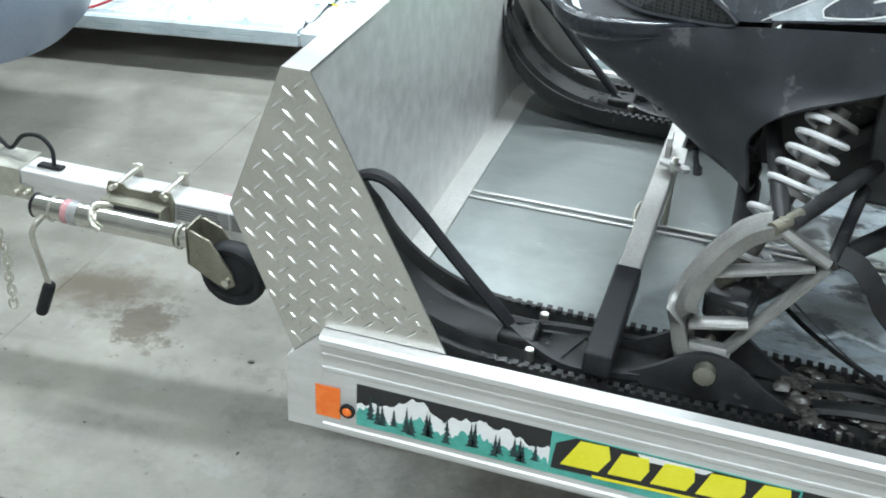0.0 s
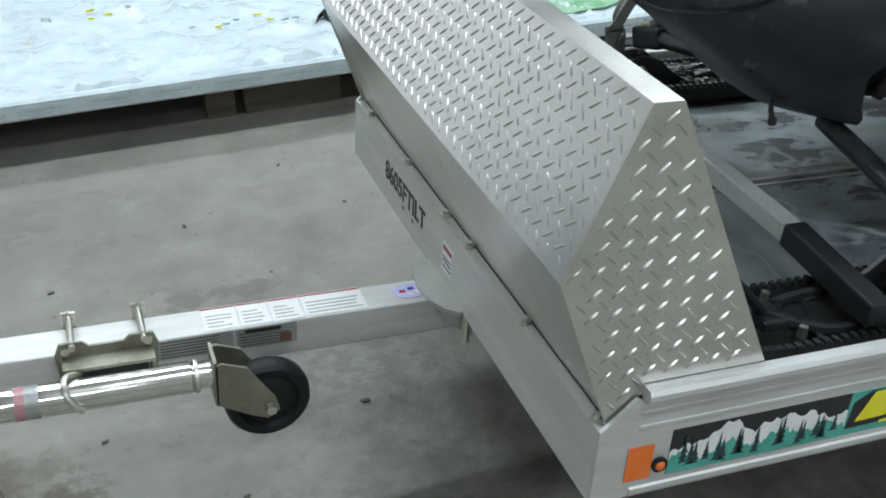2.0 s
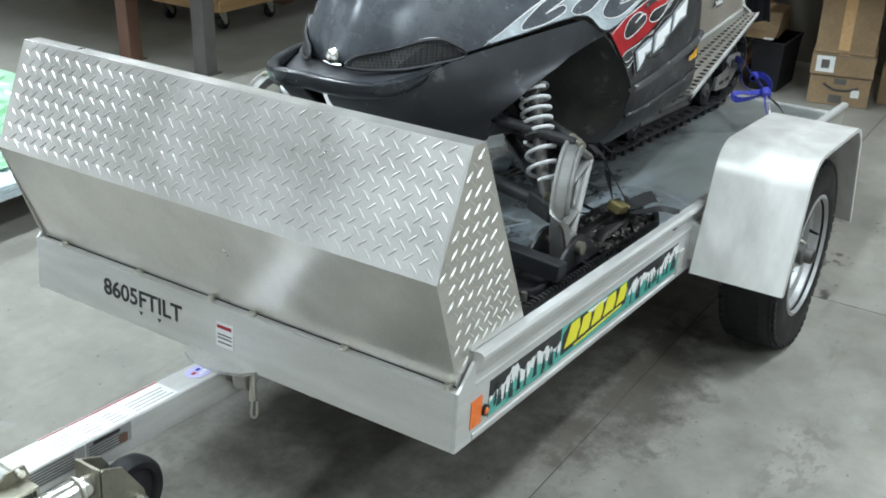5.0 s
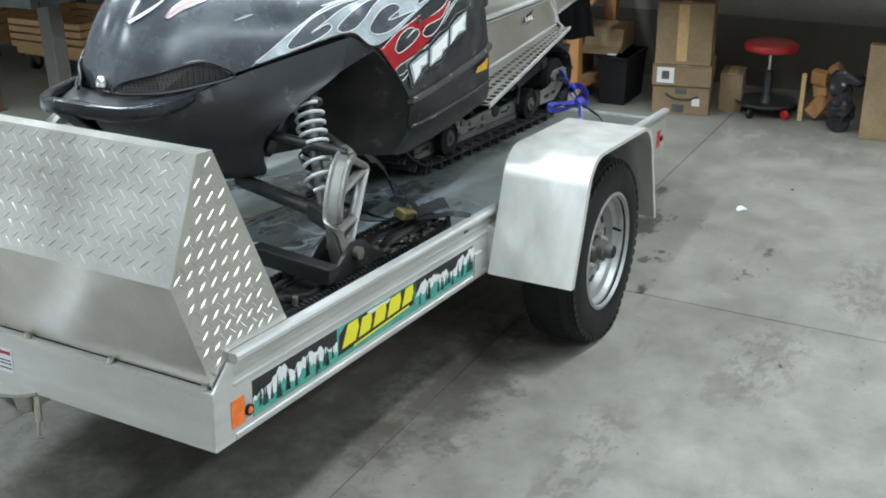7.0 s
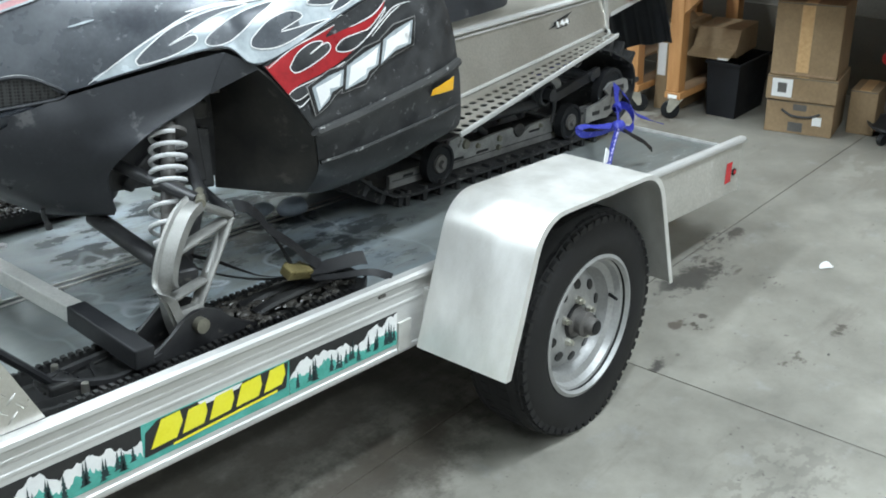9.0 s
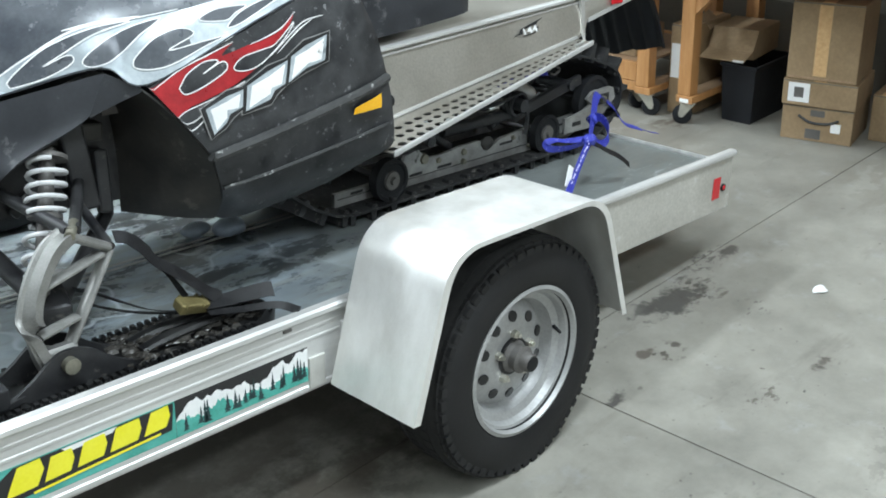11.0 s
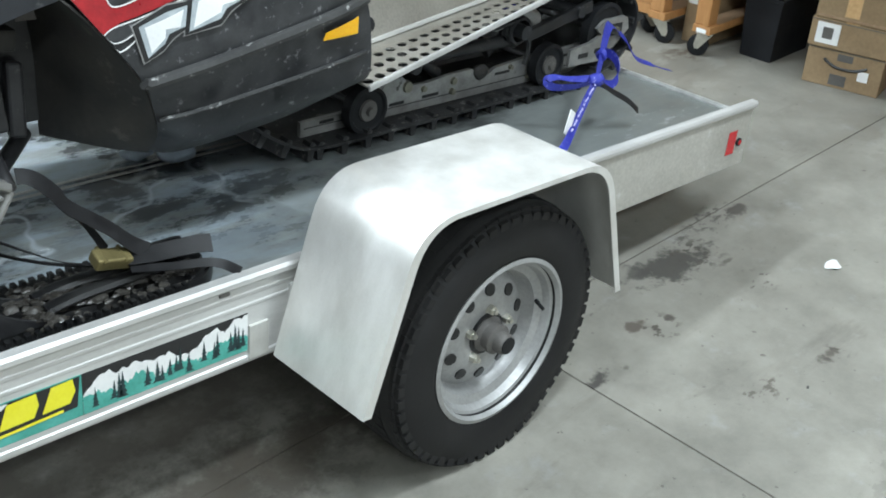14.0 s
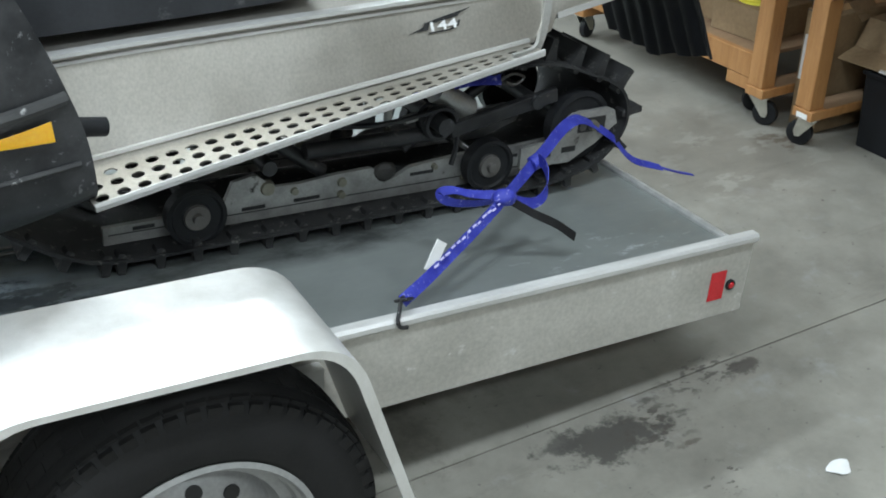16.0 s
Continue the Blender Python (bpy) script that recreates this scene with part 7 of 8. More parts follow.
ribbon("webbing", [(0.775, 0.13, 0.41), (0.800, 0.125, 0.402), (0.828, 0.115, 0.375), (0.851, 0.11, 0.342), (0.913, 0.108, 0.291), (0.960, 0.105, 0.245), (0.987, 0.10, 0.226)], 0.032, WEB, strap2, "black webbing", (0.5, 0.8))
ribbon("webbing", [(0.851, 0.115, 0.340), (0.885, 0.118, 0.294), (0.914, 0.115, 0.243)], 0.020, WEB, strap2, "", (0.5, 0.8))
ribbon("webbing", [(0.935, 0.095, 0.228), (0.985, 0.092, 0.222), (1.03, 0.09, 0.220), (1.075, 0.082, 0.221), (1.10, 0.075, 0.219)], 0.036, WEB, strap2, "", (0.3, 0.7))
ribbon("webbing", [(0.936, 0.075, 0.215), (1.008, 0.062, 0.204), (1.075, 0.052, 0.196), (1.10, 0.035, 0.192), (1.115, 0.005, 0.186)], 0.018, WEB, strap2, "", (0.2, 1.0))
ribbon("webbing", [(0.900, 0.105, 0.222), (0.84, 0.13, 0.236), (0.79, 0.15, 0.262), (0.745, 0.17, 0.288), (0.71, 0.20, 0.30)], 0.013, WEB, strap2, "", (0.2, 1.0))
ribbon("webbing", [(0.895, 0.112, 0.218), (0.83, 0.15, 0.226), (0.77, 0.18, 0.245), (0.73, 0.20, 0.265)], 0.010, WEB, strap2)
bm = B()
box(bm, -0.034, 0.034, -0.017, 0.017, -0.012, 0.012, 0.004, pose(0.914, 0.10, 0.232, 18, 12, 0))
for x in (-0.02, 0.02):
    rod(bm, pose(0.914, 0.10, 0.232, 18, 12, 0) @ Vector((x, -0.021, 0.008)), pose(0.914, 0.10, 0.232, 18, 12, 0) @ Vector((x, 0.021, 0.008)), 0.005, 0.005, 10)
part("cam_buckle", bm, BRASS, strap2, "dull brass cam buckle")
# rag or ice lumps under the machine
for p, s in (((1.285, 0.655, 0.145), (0.045, 0.03, 0.02)), ((1.36, 0.605, 0.148), (0.05, 0.035, 0.026))):
    bm = B()
    bmesh.ops.create_icosphere(bm, subdivisions=3, radius=1, matrix=Matrix.Translation(p) @ Matrix.Diagonal((*s, 1)))
    for v in bm.verts:
        v.co += (v.co - Vector(p)) * 0.25 * noise.noise(v.co * 22)
    ob = part("ice_lump", bm, ICE, None, "", True)
    ob.matrix_world = TR
    tagged(ob, "grey-blue lump of packed ice on the deck", "ice lump", "ice lumps")

# ---- foam-wrapped sheets on blocks behind the trailer ----
def sheet_stack(x0, x1, name, lab):
    st = thing(name, lab, "sheet stack", None, "wrapped sheets")
    bm = B()
    n, m = 150, 90
    rows = []
    for i in range(n + 1):
        row = []
        for j in range(m + 1):
            x = x0 + (x1 - x0) * i / n
            y = 2.30 + 2.3 * j / m
            z = 0.196 + 0.006 * noise.noise(Vector((x * 2.2, y * 2.2, 0)))
            for q, amp in ((3.1, 0.016), (6, 0.020), (12, 0.011), (21, 0.005)):
                z += amp * (1 - abs(noise.noise(Vector((x * q + y * q * 0.4, y * q * 0.5, q))))) ** 9
            if j == 0:
                z = 0.19
            row.append(Vector((x, y, z)))
        rows.append(row)
    shell(bm, rows)
    part("film_cover", bm, FILM, st, "wrinkled white film", True)
    bm = B()
    box(bm, x0, x1, 2.302, 4.6, 0.142, 0.188, 0.004)
    part("panel", bm, WHITE, st)
    bm = B()
    prism(bm, [(2.292, 0.152), (2.300, 0.146), (2.306, 0.146), (2.306, 0.205), (2.36, 0.2055), (2.36, 0.2085), (2.302, 0.2085), (2.292, 0.200)], "x", x0, x1)
    edge = part("edge_wrap", bm, FILM, st, "folded printed film edge", True)
    x = x0 + 0.05
    while x + 0.16 < x1:
        bm = B()
        tube(bm, [Vector((x + 0.077 + 0.077 * math.copysign(abs(math.cos(a)) ** 0.5, math.cos(a)), 2.2913, 0.176 + 0.013 * math.copysign(abs(math.sin(a)) ** 0.6, math.sin(a)))) for a in [2 * math.pi * i / 28 for i in range(28)]], 0.0011, 5, True, (0, 1, 0))
        part("print_outline", bm, INK, edge)
        for k in range(6):
            bm = B()
            box(bm, x + 0.022 + k * 0.018, x + 0.038 + k * 0.018, 2.2902, 2.2918, 0.1745, 0.1785)
            part("print_bar", bm, INK, edge)
        x += 0.20
    return st


sheet_stack(-3.6, -1.042, "wrapped_sheet", "flat sheets wrapped in white printed film on timber blocks")
st = sheet_stack(-1.028, 1.5, "wrapped_sheet", "flat sheets wrapped in white printed film on timber blocks")
rng = random.Random(8)
for x, y, wide in ((-0.95, 2.62, 0.24), (-0.02, 2.72, 0.22), (0.55, 2.9, 0.2), (-0.55, 3.0, 0.2)):
    for k in range(9):
        bm = B()
        u, v = x + rng.uniform(-wide, wide), y + rng.uniform(-0.05, 0.06)
        box(bm, -rng.uniform(0.006, 0.02), rng.uniform(0.006, 0.02), -0.003, 0.003, -0.006, 0.0, 0, pose(u, v, 0.226, 0, 0, rng.uniform(-25, 25)))
        part("print_bar", bm, YELLOW if k % 3 == 1 else INK, st)
for x, w in ((-0.15, 0.10), (0.1, 0.34), (-2.4, 0.12), (1.2, 0.2)):
    bm = B()
    box(bm, x - w / 2, x + w / 2, 2.42, 2.51, 0.0, 0.141 if w < 0.2 else 0.09, 0.004)
    tagged(part("timber_block", bm, SHADEDWOOD), "rough timber block coloured dark for the shade under the sheets", "timber block", "timber blocks")
bm = B()
rot = pose(-1.0, 2.80, 0.233, 0, 0, 12)
box(bm, -0.085, 0.085, -0.045, 0.045, -0.024, 0.024, 0.004, rot)
tagged(part("wood_offcut", bm, DULLPINE), "short pine offcut lying on the wrapped sheets", "wood offcut", "wood offcuts")
bm = B()
box(bm, -0.06, 0.06, -0.045, 0.045, -0.035, 0.035, 0.004, pose(0.42, 2.46, 0.242, 0, 0, -15))
tagged(part("wood_offcut", bm, DULLPINE), "short pine block standing on the wrapped sheets", "wood offcut", "wood offcuts")
bm = B()
rows = []
for i in range(15):
    rows.append([Vector((0.62 + 0.92 * i / 14, 2.40 + 1.6 * j / 14, 0.215 + 0.03 * abs(noise.noise(Vector((i * 0.5, j * 0.5, 1)))) + 0.012 * noise.noise(Vector((i * 1.3, j * 1.3, 7))))) for j in range(15)])
shell(bm, rows, 0.002)
tagged(part("green_film", bm, GREENFILM, None, "", True), "crumpled green plastic film on the sheets", "plastic film")
bm = B()
rows = [[Vector((0.24 + 0.10 * i / 6 + 0.02 * j, 2.62 + 0.10 * j / 3 + 0.03 * math.sin(i), 0.215 + 0.03 * math.sin(i * 0.9) ** 2)) for j in range(4)] for i in range(7)]
shell(bm, rows, 0.003)
tagged(part("black_scrap", bm, RUBBER, None, "", True), "curled black rubber scrap on the sheets", "scrap")

# ---- towing vehicle's rear corner, ahead of the coupler ----
bm = B()
rows = []
for k in range(9):
    t = k / 8
    zz = 0.46 + 0.34 * t
    bulge = 0.04 * math.sin(t * math.pi) - 0.03
    rows.append([Vector(p) for p in smooth_path([(-3.2, 1.05 - bulge * 0.4, zz), (-1.80, 1.05 - bulge * 0.4, zz), (-1.47 + bulge, 1.12, zz), (-1.37 + bulge, 1.28, zz), (-1.40 + bulge, 1.5, zz), (-1.5 + bulge, 1.75, zz), (-1.72 + bulge, 2.15, zz)], 5)])
trim_rows = [[p + Vector((0.008, -0.008, 0)) for p in r] for r in rows[5:]]
veh = thing("vehicle", "grey-blue plastic rear bumper of a parked vehicle", "vehicle")
part("bumper", shell(bm, rows, 0.01), FENDERSTEEL, veh, "", True)
part("bumper_trim", shell(B(), trim_rows, 0.006), PLASTIC, veh, "dark plastic trim band", True)
bm = B()
box(bm, -3.2, -1.8, 1.15, 2.0, 0.5, 0.9, 0.03)
part("body", bm, BLACKSTEEL, veh)
for yy in (1.2, 1.95):
    part("wheel", lathe(B(), [(0.10, -0.09), (0.2, -0.1), (0.29, -0.09), (0.31, -0.06), (0.31, 0.06), (0.29, 0.09), (0.2, 0.1), (0.10, 0.09)], pose(-2.5, yy, 0.315, 90, 0, 0), 40), RUBBER, veh, "", True)
bm = B()
tube(bm, smooth_path([(-2.3, 2.5, 0.222), (-2.1, 2.34, 0.222), (-2.0, 2.305, 0.222), (-1.965, 2.325, 0.222), (-1.94, 2.39, 0.222), (-1.932, 2.49, 0.222), (-1.96, 2.7, 0.222)], 8), 0.006, 8)
tagged(part("air_hose", bm, RED, None, "", True), "thin red air hose lying on the wrapped sheets", "hose")


# ---- along the east wall: cartons, bin, stool, timber rack ----
def carton(x0, x1, y0, y1, z0, z1, rz=0, label="closed brown cardboard carton", tape=True):
    c = thing("cardboard_box", label, "cardboard box", pose((x0 + x1) / 2, (y0 + y1) / 2, z0, 0, 0, rz), "cartons by the wall")
    w, d, h = (x1 - x0) / 2, (y1 - y0) / 2, z1 - z0
    bm = B()
    box(bm, -w, w, -d, d, 0, h, 0.004)
    part("body", bm, CARD, c)
    if tape:
        bm = B()
        box(bm, -w - 0.001, w + 0.001, -0.025, 0.025, h - 0.001, h + 0.0012)
        part("tape", bm, PINE, c)
        bm = B()
        box(bm, -w - 0.0012, -w + 0.001, -d + 0.002, d - 0.002, h - 0.008, h - 0.005)
        part("flap_edge", bm, GREYSTEEL, c)
    return c, w, d, h


c, w, d, h = carton(4.15, 4.43, 0.175, 0.475, 0.0, 0.155, 11, "brown shipping carton with a printed curved mark")
bm = B()
tube(bm, smooth_path([(-w - 0.001, 0.08, 0.11), (-w - 0.001, 0.03, 0.085), (-w - 0.001, -0.04, 0.085), (-w - 0.001, -0.09, 0.105)], 6), 0.006, 6)
part("print_mark", bm, BLACK, c)
for y0, y1, z0, z1 in ((-0.02, 0.045, 0.012, 0.055), (-0.03, 0.03, 0.112, 0.14)):
    bm = B()
    box(bm, -w - 0.0015, -w, y0, y1, z0, z1)
    part("print_mark", bm, GREYSTEEL, c)
bm = B()
box(bm, -w - 0.0015, -w, -0.10, -0.06, 0.05, 0.09)
part("address_label", bm, WHITE, c)
c, w, d, h = carton(4.14, 4.43, 0.17, 0.48, 0.156, 0.268, 11, "flat brown shipping carton with a white label")
bm = B()
box(bm, -w - 0.0015, -w, 0.04, 0.13, 0.015, 0.098)
lb = part("address_label", bm, WHITE, c)
bm = B()
box(bm, -w - 0.0022, -w - 0.0012, 0.065, 0.105, 0.035, 0.08)
part("label_bar", bm, GREYSTEEL, lb)
c, w, d, h = carton(4.14, 4.42, 0.18, 0.47, 0.27, 0.60, 11, "tall brown carton stacked on two flat ones")
bm = B()
box(bm, -w - 0.0012, -w + 0.001, -0.02, 0.035, 0.02, h - 0.012)
part("tape", bm, PINE, c)
bm = B()
box(bm, -w - 0.0016, -w + 0.001, -d + 0.01, d - 0.01, 0.006, 0.014)
part("seam", bm, DULLPINE, c)
carton(4.32, 4.52, 0.03, 0.15, 0.0, 0.205, 8, "narrow brown carton beside the stack")
carton(4.11, 4.17, -1.05, -0.625, 0.0, 0.47, 3, "large flat brown cardboard panel standing on edge", False)
for p, q, w in (((4.36, -0.335, 0.232), (4.34, -0.415, 0.225), 0.05), ((4.36, -0.43, 0.25), (4.35, -0.475, 0.285), 0.05), ((4.38, -0.375, 0.2), (4.36, -0.385, 0.125), 0.045), ((4.36, -0.405, 0.12), (4.31, -0.345, 0.035), 0.05), ((4.40, -0.455, 0.22), (4.38, -0.43, 0.026), 0.05)):
    bm = B()
    bar(bm, p, q, 0.07, w, (1, 0, 0.2), 0.004)
    tagged(part("timber_offcut", bm, ORANGEWOOD), "short varnished timber offcut stacked under the bench", "timber offcut", "timber offcuts")
bm = B()
box(bm, -0.006, 0.006, -0.012, 0.012, 0, 0.25, 0.002, pose(4.30, -0.302, 0.0, 0, 3, 0))
tagged(part("timber_lath", bm, PINE), "thin pale timber lath standing upright", "timber lath")
bm = B()
for bx, by, bz, rx, ry, rz in ((4.21, -0.515, 0.10, 0.075, 0.062, 0.105), (4.225, -0.50, 0.215, 0.055, 0.05, 0.085), (4.22, -0.555, 0.262, 0.04, 0.075, 0.03)):
    lobe = bmesh.ops.create_icosphere(bm, subdivisions=4, radius=1, matrix=Matrix.Translation((bx, by, bz)) @ Matrix.Diagonal((rx, ry, rz, 1)))["verts"]
    for v in lobe:
        v.co += (v.co - Vector((bx, by, bz))) * 0.5 * noise.noise(v.co * 22)
        v.co.z = max(0.001, v.co.z)
tagged(part("black_bag", bm, BAGFILM, None, "", True), "crumpled shiny black plastic bag", "plastic bag")
part_roll = thing("paper_roll", "white paper roll lying on the cardboard panel", "paper roll")
part("roll", rod(B(), (4.14, -0.98, 0.502), (4.14, -0.70, 0.502), 0.03, 0.03, 20), WHITE, part_roll, "", True)

binn = thing("plastic_bin", "black plastic storage bin holding an open carton", "storage bin")
bm = B()
rows = [[Vector((4.335 + sx * (0.150 + 0.010 * t), 0.698 + sy * (0.072 + 0.012 * t), 0.002 + 0.266 * t)) for sx, sy in ((-1, -1), (1, -1), (1, 1), (-1, 1), (-1, -1))] for t in (0, 0.25, 0.5, 0.75, 1)]
shell(bm, rows, 0.004)
box(bm, 4.186, 4.484, 0.628, 0.768, 0.0005, 0.006)
part("tub", bm, FLAPRUBBER, binn)
bm = B()
for a in ((4.166, 4.176, 0.606, 0.790), (4.494, 4.504, 0.606, 0.790)):
    box(bm, *a, 0.255, 0.27, 0.003)
box(bm, 4.1765, 4.4935, 0.606, 0.614, 0.255, 0.27, 0.003)
box(bm, 4.1765, 4.4935, 0.782, 0.790, 0.255, 0.27, 0.003)
part("rim", bm, FLAPRUBBER, binn)
oc = thing("open_carton", "half-closed brown carton with a loose flap on the black bin", "cardboard box", pose(4.225, 0.786, 0.2715, 0, 0, 6), "cartons by the wall")
# the wall over the loose flap is folded in, and leans back
bm = B()
prism(bm, [(0.03, 0.0), (0.31, 0.0), (0.31, 0.125), (0.075, 0.125), (0.022, 0.036)], "y", -0.108, 0.108)
part("body", bm, CARD, oc)
bm = B()
bar(bm, (0.020, 0, 0.036), (-0.068, 0, 0.012), 0.212, 0.004, (0.26, 0, -0.96))
flap = part("flap", bm, CARD, oc)
bm = B()
bar(bm, (-0.058, -0.078, 0.0145), (-0.0695, -0.078, 0.0115), 0.05, 0.0055, (0.26, 0, -0.96))
part("torn_edge", bm, WHITE, flap, "white torn paper edge")
bm = B()
bar(bm, (0.09, 0.111, 0.122), (0.08, 0.165, 0.175), 0.12, 0.004, (0, 0.7, -0.7))
part("flap", bm, CARD, oc)

stool = thing("shop_stool", "low round stool with red padded seat and castors", "stool", pose(4.37, -0.107, 0))
part("seat", lathe(B(), [(0.0, 0.388), (0.11, 0.387), (0.132, 0.381), (0.139, 0.37), (0.138, 0.35), (0.13, 0.343), (0.0, 0.343)], Matrix(), 40), VINYL, stool, "red vinyl seat pad", True)
part("pedestal", lathe(B(), [(0.036, 0.06), (0.030, 0.085), (0.026, 0.09), (0.022, 0.235), (0.012, 0.24)], Matrix(), 24), BLACKSTEEL, stool, "", True)
part("gas_strut", lathe(B(), [(0.010, 0.238), (0.010, 0.336), (0.06, 0.338), (0.06, 0.3425)], Matrix(), 20), CHROME, stool, "bright plated strut", True)
part("tray", lathe(B(), [(0.0, 0.062), (0.14, 0.062), (0.155, 0.068), (0.16, 0.074), (0.162, 0.068), (0.15, 0.055), (0.0, 0.055)], Matrix(), 40), BLACKSTEEL, stool, "round black tool tray", True)
for k in range(5):
    a = 2 * math.pi * k / 5 + 0.3
    q = Vector((0.15 * math.cos(a), 0.15 * math.sin(a), 0.026))
    m = Matrix.Translation(q) @ Matrix.Rotation(a, 4, "Z") @ Matrix.Rotation(math.pi / 2, 4, "X")
    bm = lathe(B(), [(0.0, -0.012), (0.022, -0.012), (0.026, -0.008), (0.026, 0.008), (0.022, 0.012), (0.0, 0.012)], m, 20)
    part("castor", bm, VINYL if k % 2 else RUBBER, stool, "small castor", True)


def castor(parent, x, y, z, rz=0):
    """A swivel castor with its foot on the floor below (x, y, z)."""
    bm = B()
    q = pose(x, y, 0, 0, 0, rz)
    cheek = [(-0.034, z - 0.006), (0.030, z - 0.006), (0.040, 0.052), (0.034, 0.034), (0.018, 0.034)]
    prism(bm, cheek, "y", -0.023, -0.019)
    prism(bm, cheek, "y", 0.019, 0.023)
    box(bm, -0.036, 0.036, -0.028, 0.028, z - 0.006, z - 0.0005)
    for v in bm.verts:
        v.co = q @ v.co
    f = part("castor", bm, ZINC, parent, "plated swivel castor")
    part("castor_wheel", lathe(B(), [(0.006, -0.013), (0.036, -0.015), (0.044, -0.011), (0.044, 0.011), (0.036, 0.015), (0.006, 0.013)], q @ pose(0.024, 0, 0.044, 90, 0, 0), 24), RUBBER, f, "black rubber castor wheel", True)


BENCH_H = 0.798


def bench(label, ends, top):
    """A plank-topped bench on foot rails and castors; ends are the places of its end frames along y."""
    r = thing("timber_bench", label, "workbench", None, "timber benches")
    x0, x1 = 3.993, 4.62
    for y, turn in ends:
        bm = B()
        box(bm, x0 - 0.004, x1, y - 0.014, y + 0.070, 0.107, 0.140, 0.003)
        part("foot_rail", bm, ORANGEWOOD, r)
        bm = B()
        box(bm, x0 + 0.068, x1 - 0.068, y - 0.010, y + 0.066, 0.1405, 0.1425)
        part("worn_strip", bm, DULLPINE, r, "grey worn top of the foot rail")
        bm = B()
        box(bm, x0 + 0.068, x1 - 0.066, y + 0.012, y + 0.055, 0.66, 0.735, 0.003)
        part("rail", bm, ORANGEWOOD, r)
        for x in (x0, x1 - 0.065):
            bm = B()
            box(bm, x, x + 0.064, y, y + 0.066, 0.1405, BENCH_H, 0.004)
            part("post", bm, ORANGEWOOD, r, "varnished timber post")
            castor(r, x + 0.04, y + 0.03, 0.107, turn if x == x0 else turn + 40)
    for k in range(5):
        w = (4.72 - 3.78) / 5
        bm = B()
        box(bm, 3.78 + k * w, 3.78 + (k + 1) * w - 0.003, *top, BENCH_H + 0.002, BENCH_H + 0.046, 0.003)
        part("top_plank", bm, ORANGEWOOD, r, "varnished timber bench top plank")
    return r


long_bench = bench("long varnished timber workbench on castors with cartons stored beneath", ((0.828, 112), (-2.24, 20)), (-2.3, 0.915))
part("brace", bar(B(), (4.022, 0.85, 0.52), (4.022, 0.60, BENCH_H - 0.012), 0.05, 0.045), ORANGEWOOD, long_bench, "diagonal timber brace")
part("paint_mark", box(B(), 3.9875, 3.9886, 0.832, 0.878, 0.110, 0.128), WHITE, long_bench, "white paint smear")
short_bench = bench("varnished timber bench on castors with a rope coil on its shelf", ((1.053, -70), (2.10, 20)), (0.99, 2.25))
part("brace", bar(B(), (4.022, 1.13, 0.55), (4.022, 1.33, BENCH_H - 0.012), 0.05, 0.045), ORANGEWOOD, short_bench, "diagonal timber brace")
for x in (4.0, 4.59):
    part("side_rail", box(B(), x, x + 0.024, 1.1235, 2.0995, 0.160, 0.248, 0.003), ORANGEWOOD, short_bench)
part("rail_block", box(B(), 4.002, 4.045, 1.1245, 1.235, 0.112, 0.1595, 0.003), ORANGEWOOD, short_bench)
part("shelf", box(B(), 4.0245, 4.5895, 1.1245, 2.0985, 0.226, 0.240, 0.002), DULLPINE, short_bench, "grey worn shelf board")
castor(short_bench, 4.08, 1.19, 0.112, -30)
coil = thing("rope_coil", "coil of yellow rope on a carton on the bench shelf", "rope", pose(4.22, 1.33, 0.358))
for k in range(5):
    bm = B()
    tube(bm, [Vector(((0.09 + 0.004 * math.sin(i + k)) * math.cos(2 * math.pi * i / 24), (0.09 + 0.004 * math.cos(i * 2 + k)) * math.sin(2 * math.pi * i / 24), 0.012 * k)) for i in range(24)], 0.007, 6, True)
    part("turn", bm, YELLOW, coil, "", True)
c, w, d, h = carton(4.13, 4.45, 0.912, 1.03, 0.0, 0.42, 0, "brown carton standing on the floor between the benches")
bm = B()
box(bm, -w - 0.0015, -w, 0.005, 0.05, 0.17, 0.33)
part("address_label", bm, WHITE, c)
carton(4.10, 4.36, 1.21, 1.45, 0.2405, 0.356, 4, "flat brown carton under the rope coil", False)
carton(4.14, 4.45, 1.50, 1.85, 0.2405, 0.47, 3, "brown carton standing on the bench shelf", False)
# light floor scrap and debris
bm = B()
rows = [[Vector((2.871 + 0.028 * math.cos(a) * r * (1 + 0.2 * math.sin(3 * a)), -0.362 + 0.022 * math.sin(a) * r, 0.004 + 0.006 * (1 - r) + 0.003 * math.sin(a * 2) * r)) for a in [2 * math.pi * i / 16 for i in range(17)]] for r in (0.02, 0.5, 0.9, 1.0)]
shell(bm, rows, 0.002)
tagged(part("paper_scrap", bm, WHITE, None, "", True), "small white paper scrap on the concrete", "paper scrap")
rng = random.Random(11)
pebbles = bpy.data.meshes.new("crumb")
bm = B()
bmesh.ops.create_icosphere(bm, subdivisions=1, radius=0.006)
for v in bm.verts:
    v.co *= 1 + 0.5 * noise.noise(v.co * 300)
    v.co.z *= 0.5
bm.to_mesh(pebbles)
bm.free()
pebbles.materials.append(GREYSTEEL)
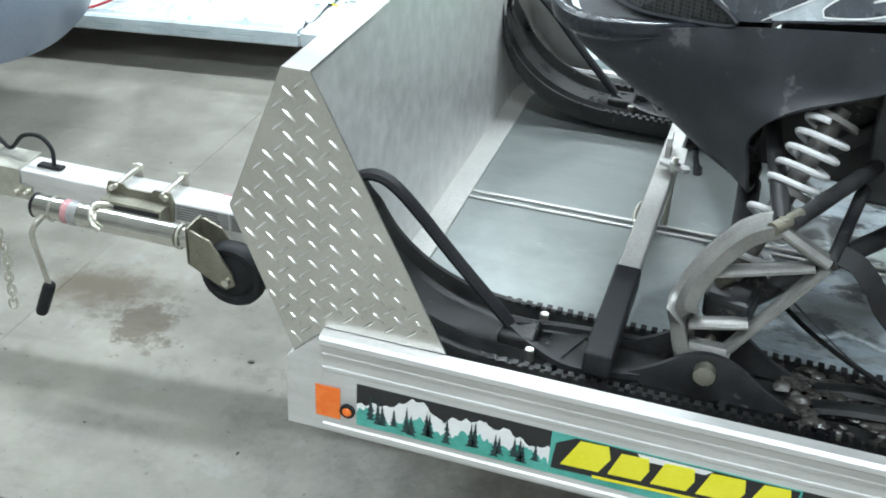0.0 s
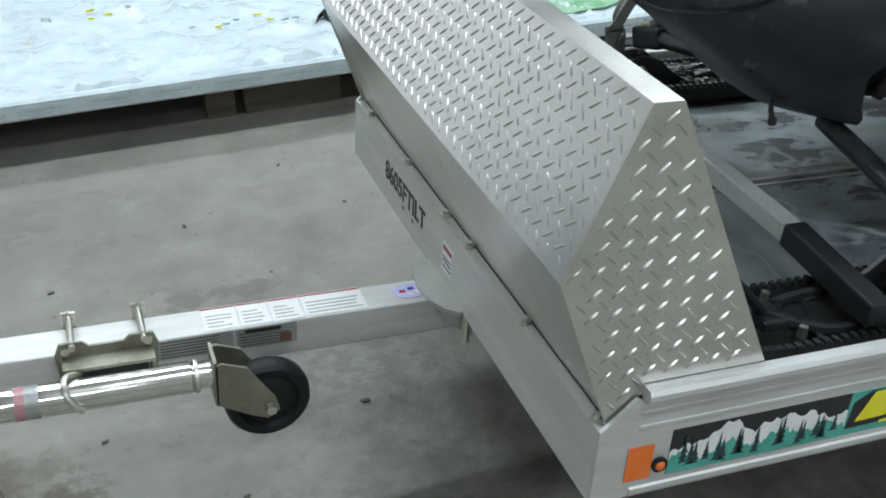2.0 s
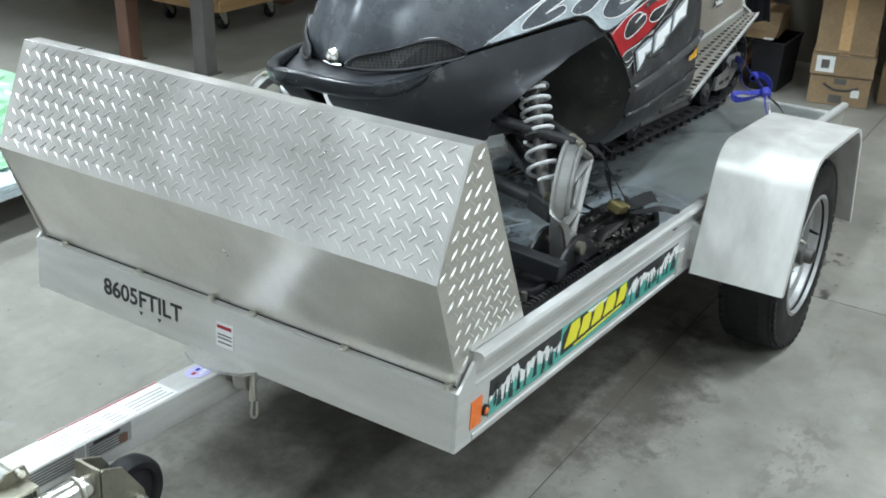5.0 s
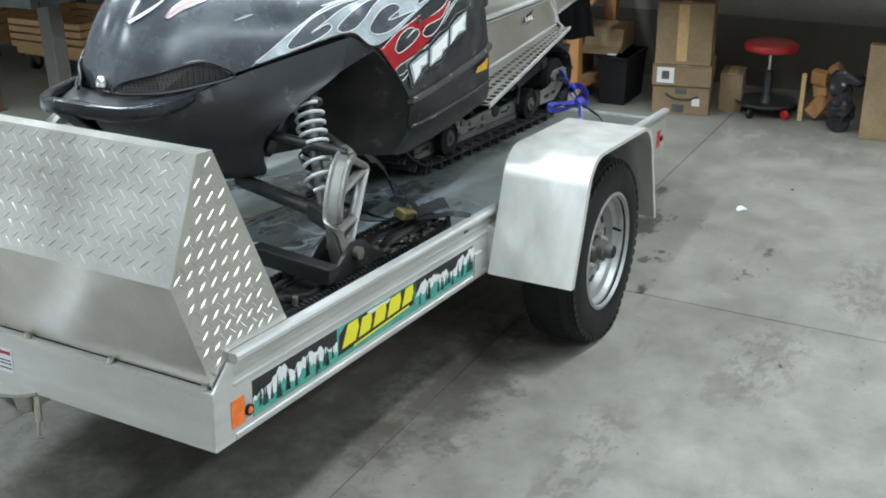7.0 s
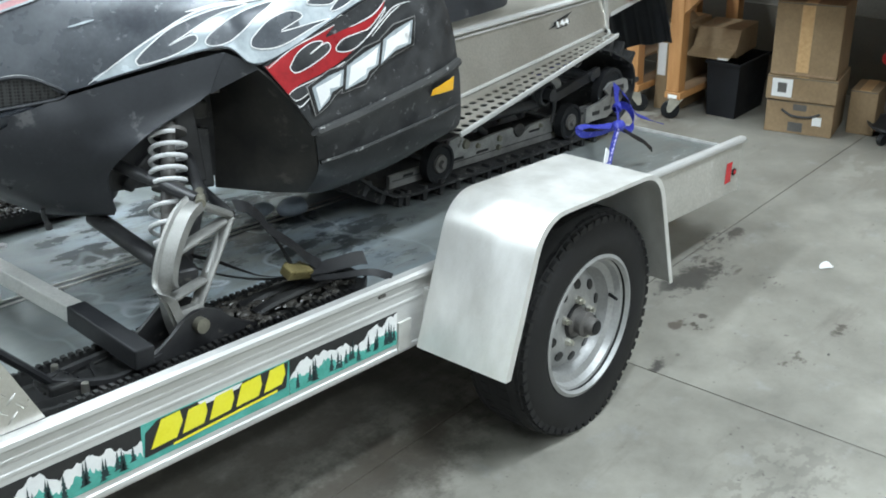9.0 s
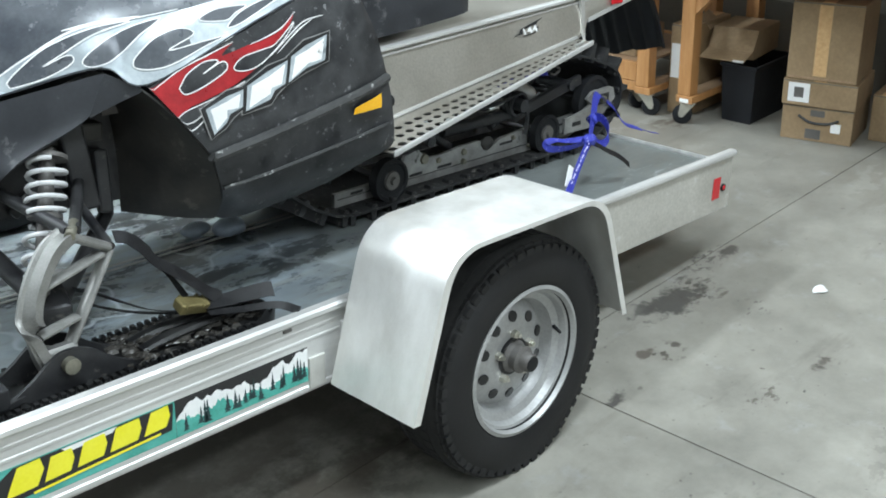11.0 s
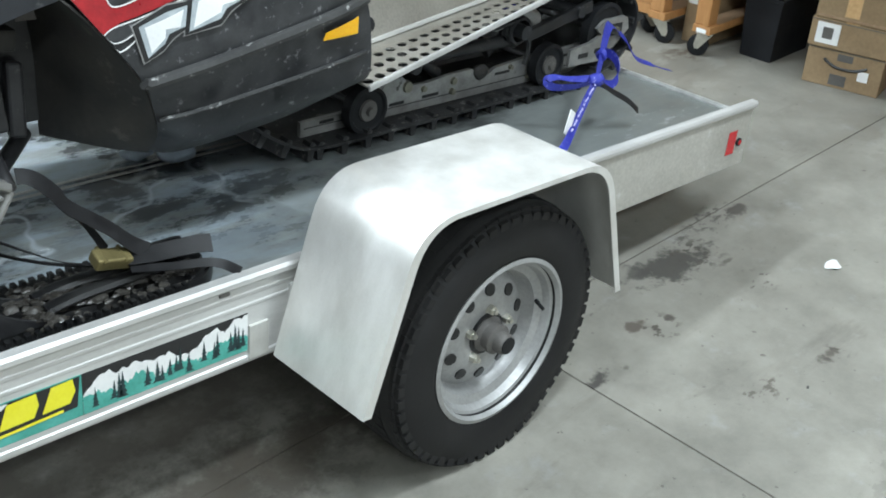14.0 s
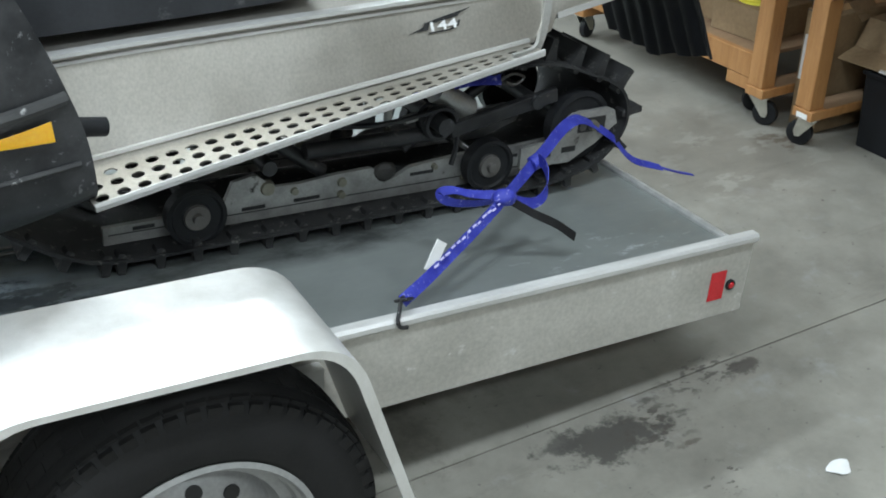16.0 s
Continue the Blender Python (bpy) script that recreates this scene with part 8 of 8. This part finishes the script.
for x, y in ((-0.42, 0.605), (-0.12, 0.805), (-0.67, 0.868), (0.08, 1.70), (-0.38, 1.72), (-0.2, 1.4), (-0.55, 1.25), (-0.75, 1.5), (0.2, -0.5), (1.6, -0.8), (2.3, -0.6), (2.9, -1.0), (-0.3, 0.3), (-0.68, 0.3), (3.2, -0.5), (-0.05, 2.0)):
    o = new("debris_crumb", pebbles)
    s = rng.uniform(0.6, 1.6)
    o.matrix_world = Matrix.Translation((x, y, 0.0028 * s)) @ Matrix.Rotation(rng.uniform(0, 6), 4, "Z") @ Matrix.Diagonal((s * 1.4, s * 0.8, s, 1))
    tagged(o, "small dark crumb of dirt on the concrete", "debris", "floor debris")

# ---- far side of the shop: posts, crates, carts ----
plat = thing("work_platform", "grey steel work platform with a pale top on mixed posts", "work platform")
bm = B()
box(bm, 2.22, 4.75, 2.93, 5.6, 0.745, 0.757, 0.003)
part("top_plate", bm, ALU_DULL, plat, "pale grey metal top")
bm = B()
for bx in ((2.225, 2.275, 2.94, 5.59), (4.69, 4.74, 2.94, 5.59), (2.28, 4.685, 2.94, 2.99), (2.28, 4.685, 5.54, 5.59)):
    box(bm, *bx, 0.69, 0.744, 0.002)
part("edge_frame", bm, BLACKSTEEL, plat, "dark steel edge frame")
for y in (3.27, 3.80, 4.6, 5.2):
    part("cross_beam", box(B(), 2.28, 4.685, y - 0.03, y + 0.03, 0.70, 0.744), BLACKSTEEL, plat)
for x, y, mat, lab in ((2.57, 3.80, BROWNSTEEL, "brown painted post"), (2.62, 3.27, GREYSTEEL, "grey steel post"), (4.24, 4.12, BROWNSTEEL, "brown painted post"), (4.60, 5.2, GREYSTEEL, "grey steel post")):
    bm = B()
    box(bm, x - 0.045, x + 0.045, y - 0.045, y + 0.045, 0.006, 0.70, 0.006)
    box(bm, x - 0.06, x + 0.06, y - 0.06, y + 0.06, 0.0, 0.006)
    part("post", bm, mat, plat, lab)


def crate(x0, x1, y0, y1, z0, z1, lab):
    cr = thing("timber_crate", lab, "crate", None, "timber crates")
    n = 4
    for k in range(n):
        a = z0 + 0.05 + (z1 - z0 - 0.05) * k / n
        b = a + (z1 - z0 - 0.05) / n - 0.012
        for bx in ((x0, x1, y0, y0 + 0.02), (x0, x0 + 0.02, y0 + 0.021, y1 - 0.021), (x0, x1, y1 - 0.02, y1), (x1 - 0.02, x1, y0 + 0.021, y1 - 0.021)):
            bm = B()
            box(bm, *bx, a, b, 0.002)
            part("slat", bm, PINE, cr)
    bm = B()
    box(bm, x0 + 0.02, x1 - 0.02, y0 + 0.02, y1 - 0.02, z0, z0 + 0.05)
    part("floor_board", bm, PINE, cr)
    for x in (x0 + 0.08, x1 - 0.08):
        for y in (y0 + 0.08, y1 - 0.08):
            castor(cr, x, y, z0 - 0.001)


crate(3.31, 3.90, 3.82, 4.45, 0.12, 0.36, "low slatted pine crate on castors")
crate(3.36, 4.10, 4.75, 5.35, 0.12, 0.52, "slatted pine crate on castors")
crate(1.35, 2.05, 6.3, 6.9, 0.12, 0.32, "low pine cart on castors")
bm = B()
box(bm, 2.3, 3.4, 6.3, 6.9, 0.09, 0.55, 0.03)
for x in (2.42, 3.28):
    for y in (6.42, 6.78):
        rod(bm, (x, y, 0.0), (x, y, 0.09), 0.05, 0.05, 16)
tagged(part("machine_cabinet", bm, GREYSTEEL), "dark grey metal machine cabinet on round feet", "machine")
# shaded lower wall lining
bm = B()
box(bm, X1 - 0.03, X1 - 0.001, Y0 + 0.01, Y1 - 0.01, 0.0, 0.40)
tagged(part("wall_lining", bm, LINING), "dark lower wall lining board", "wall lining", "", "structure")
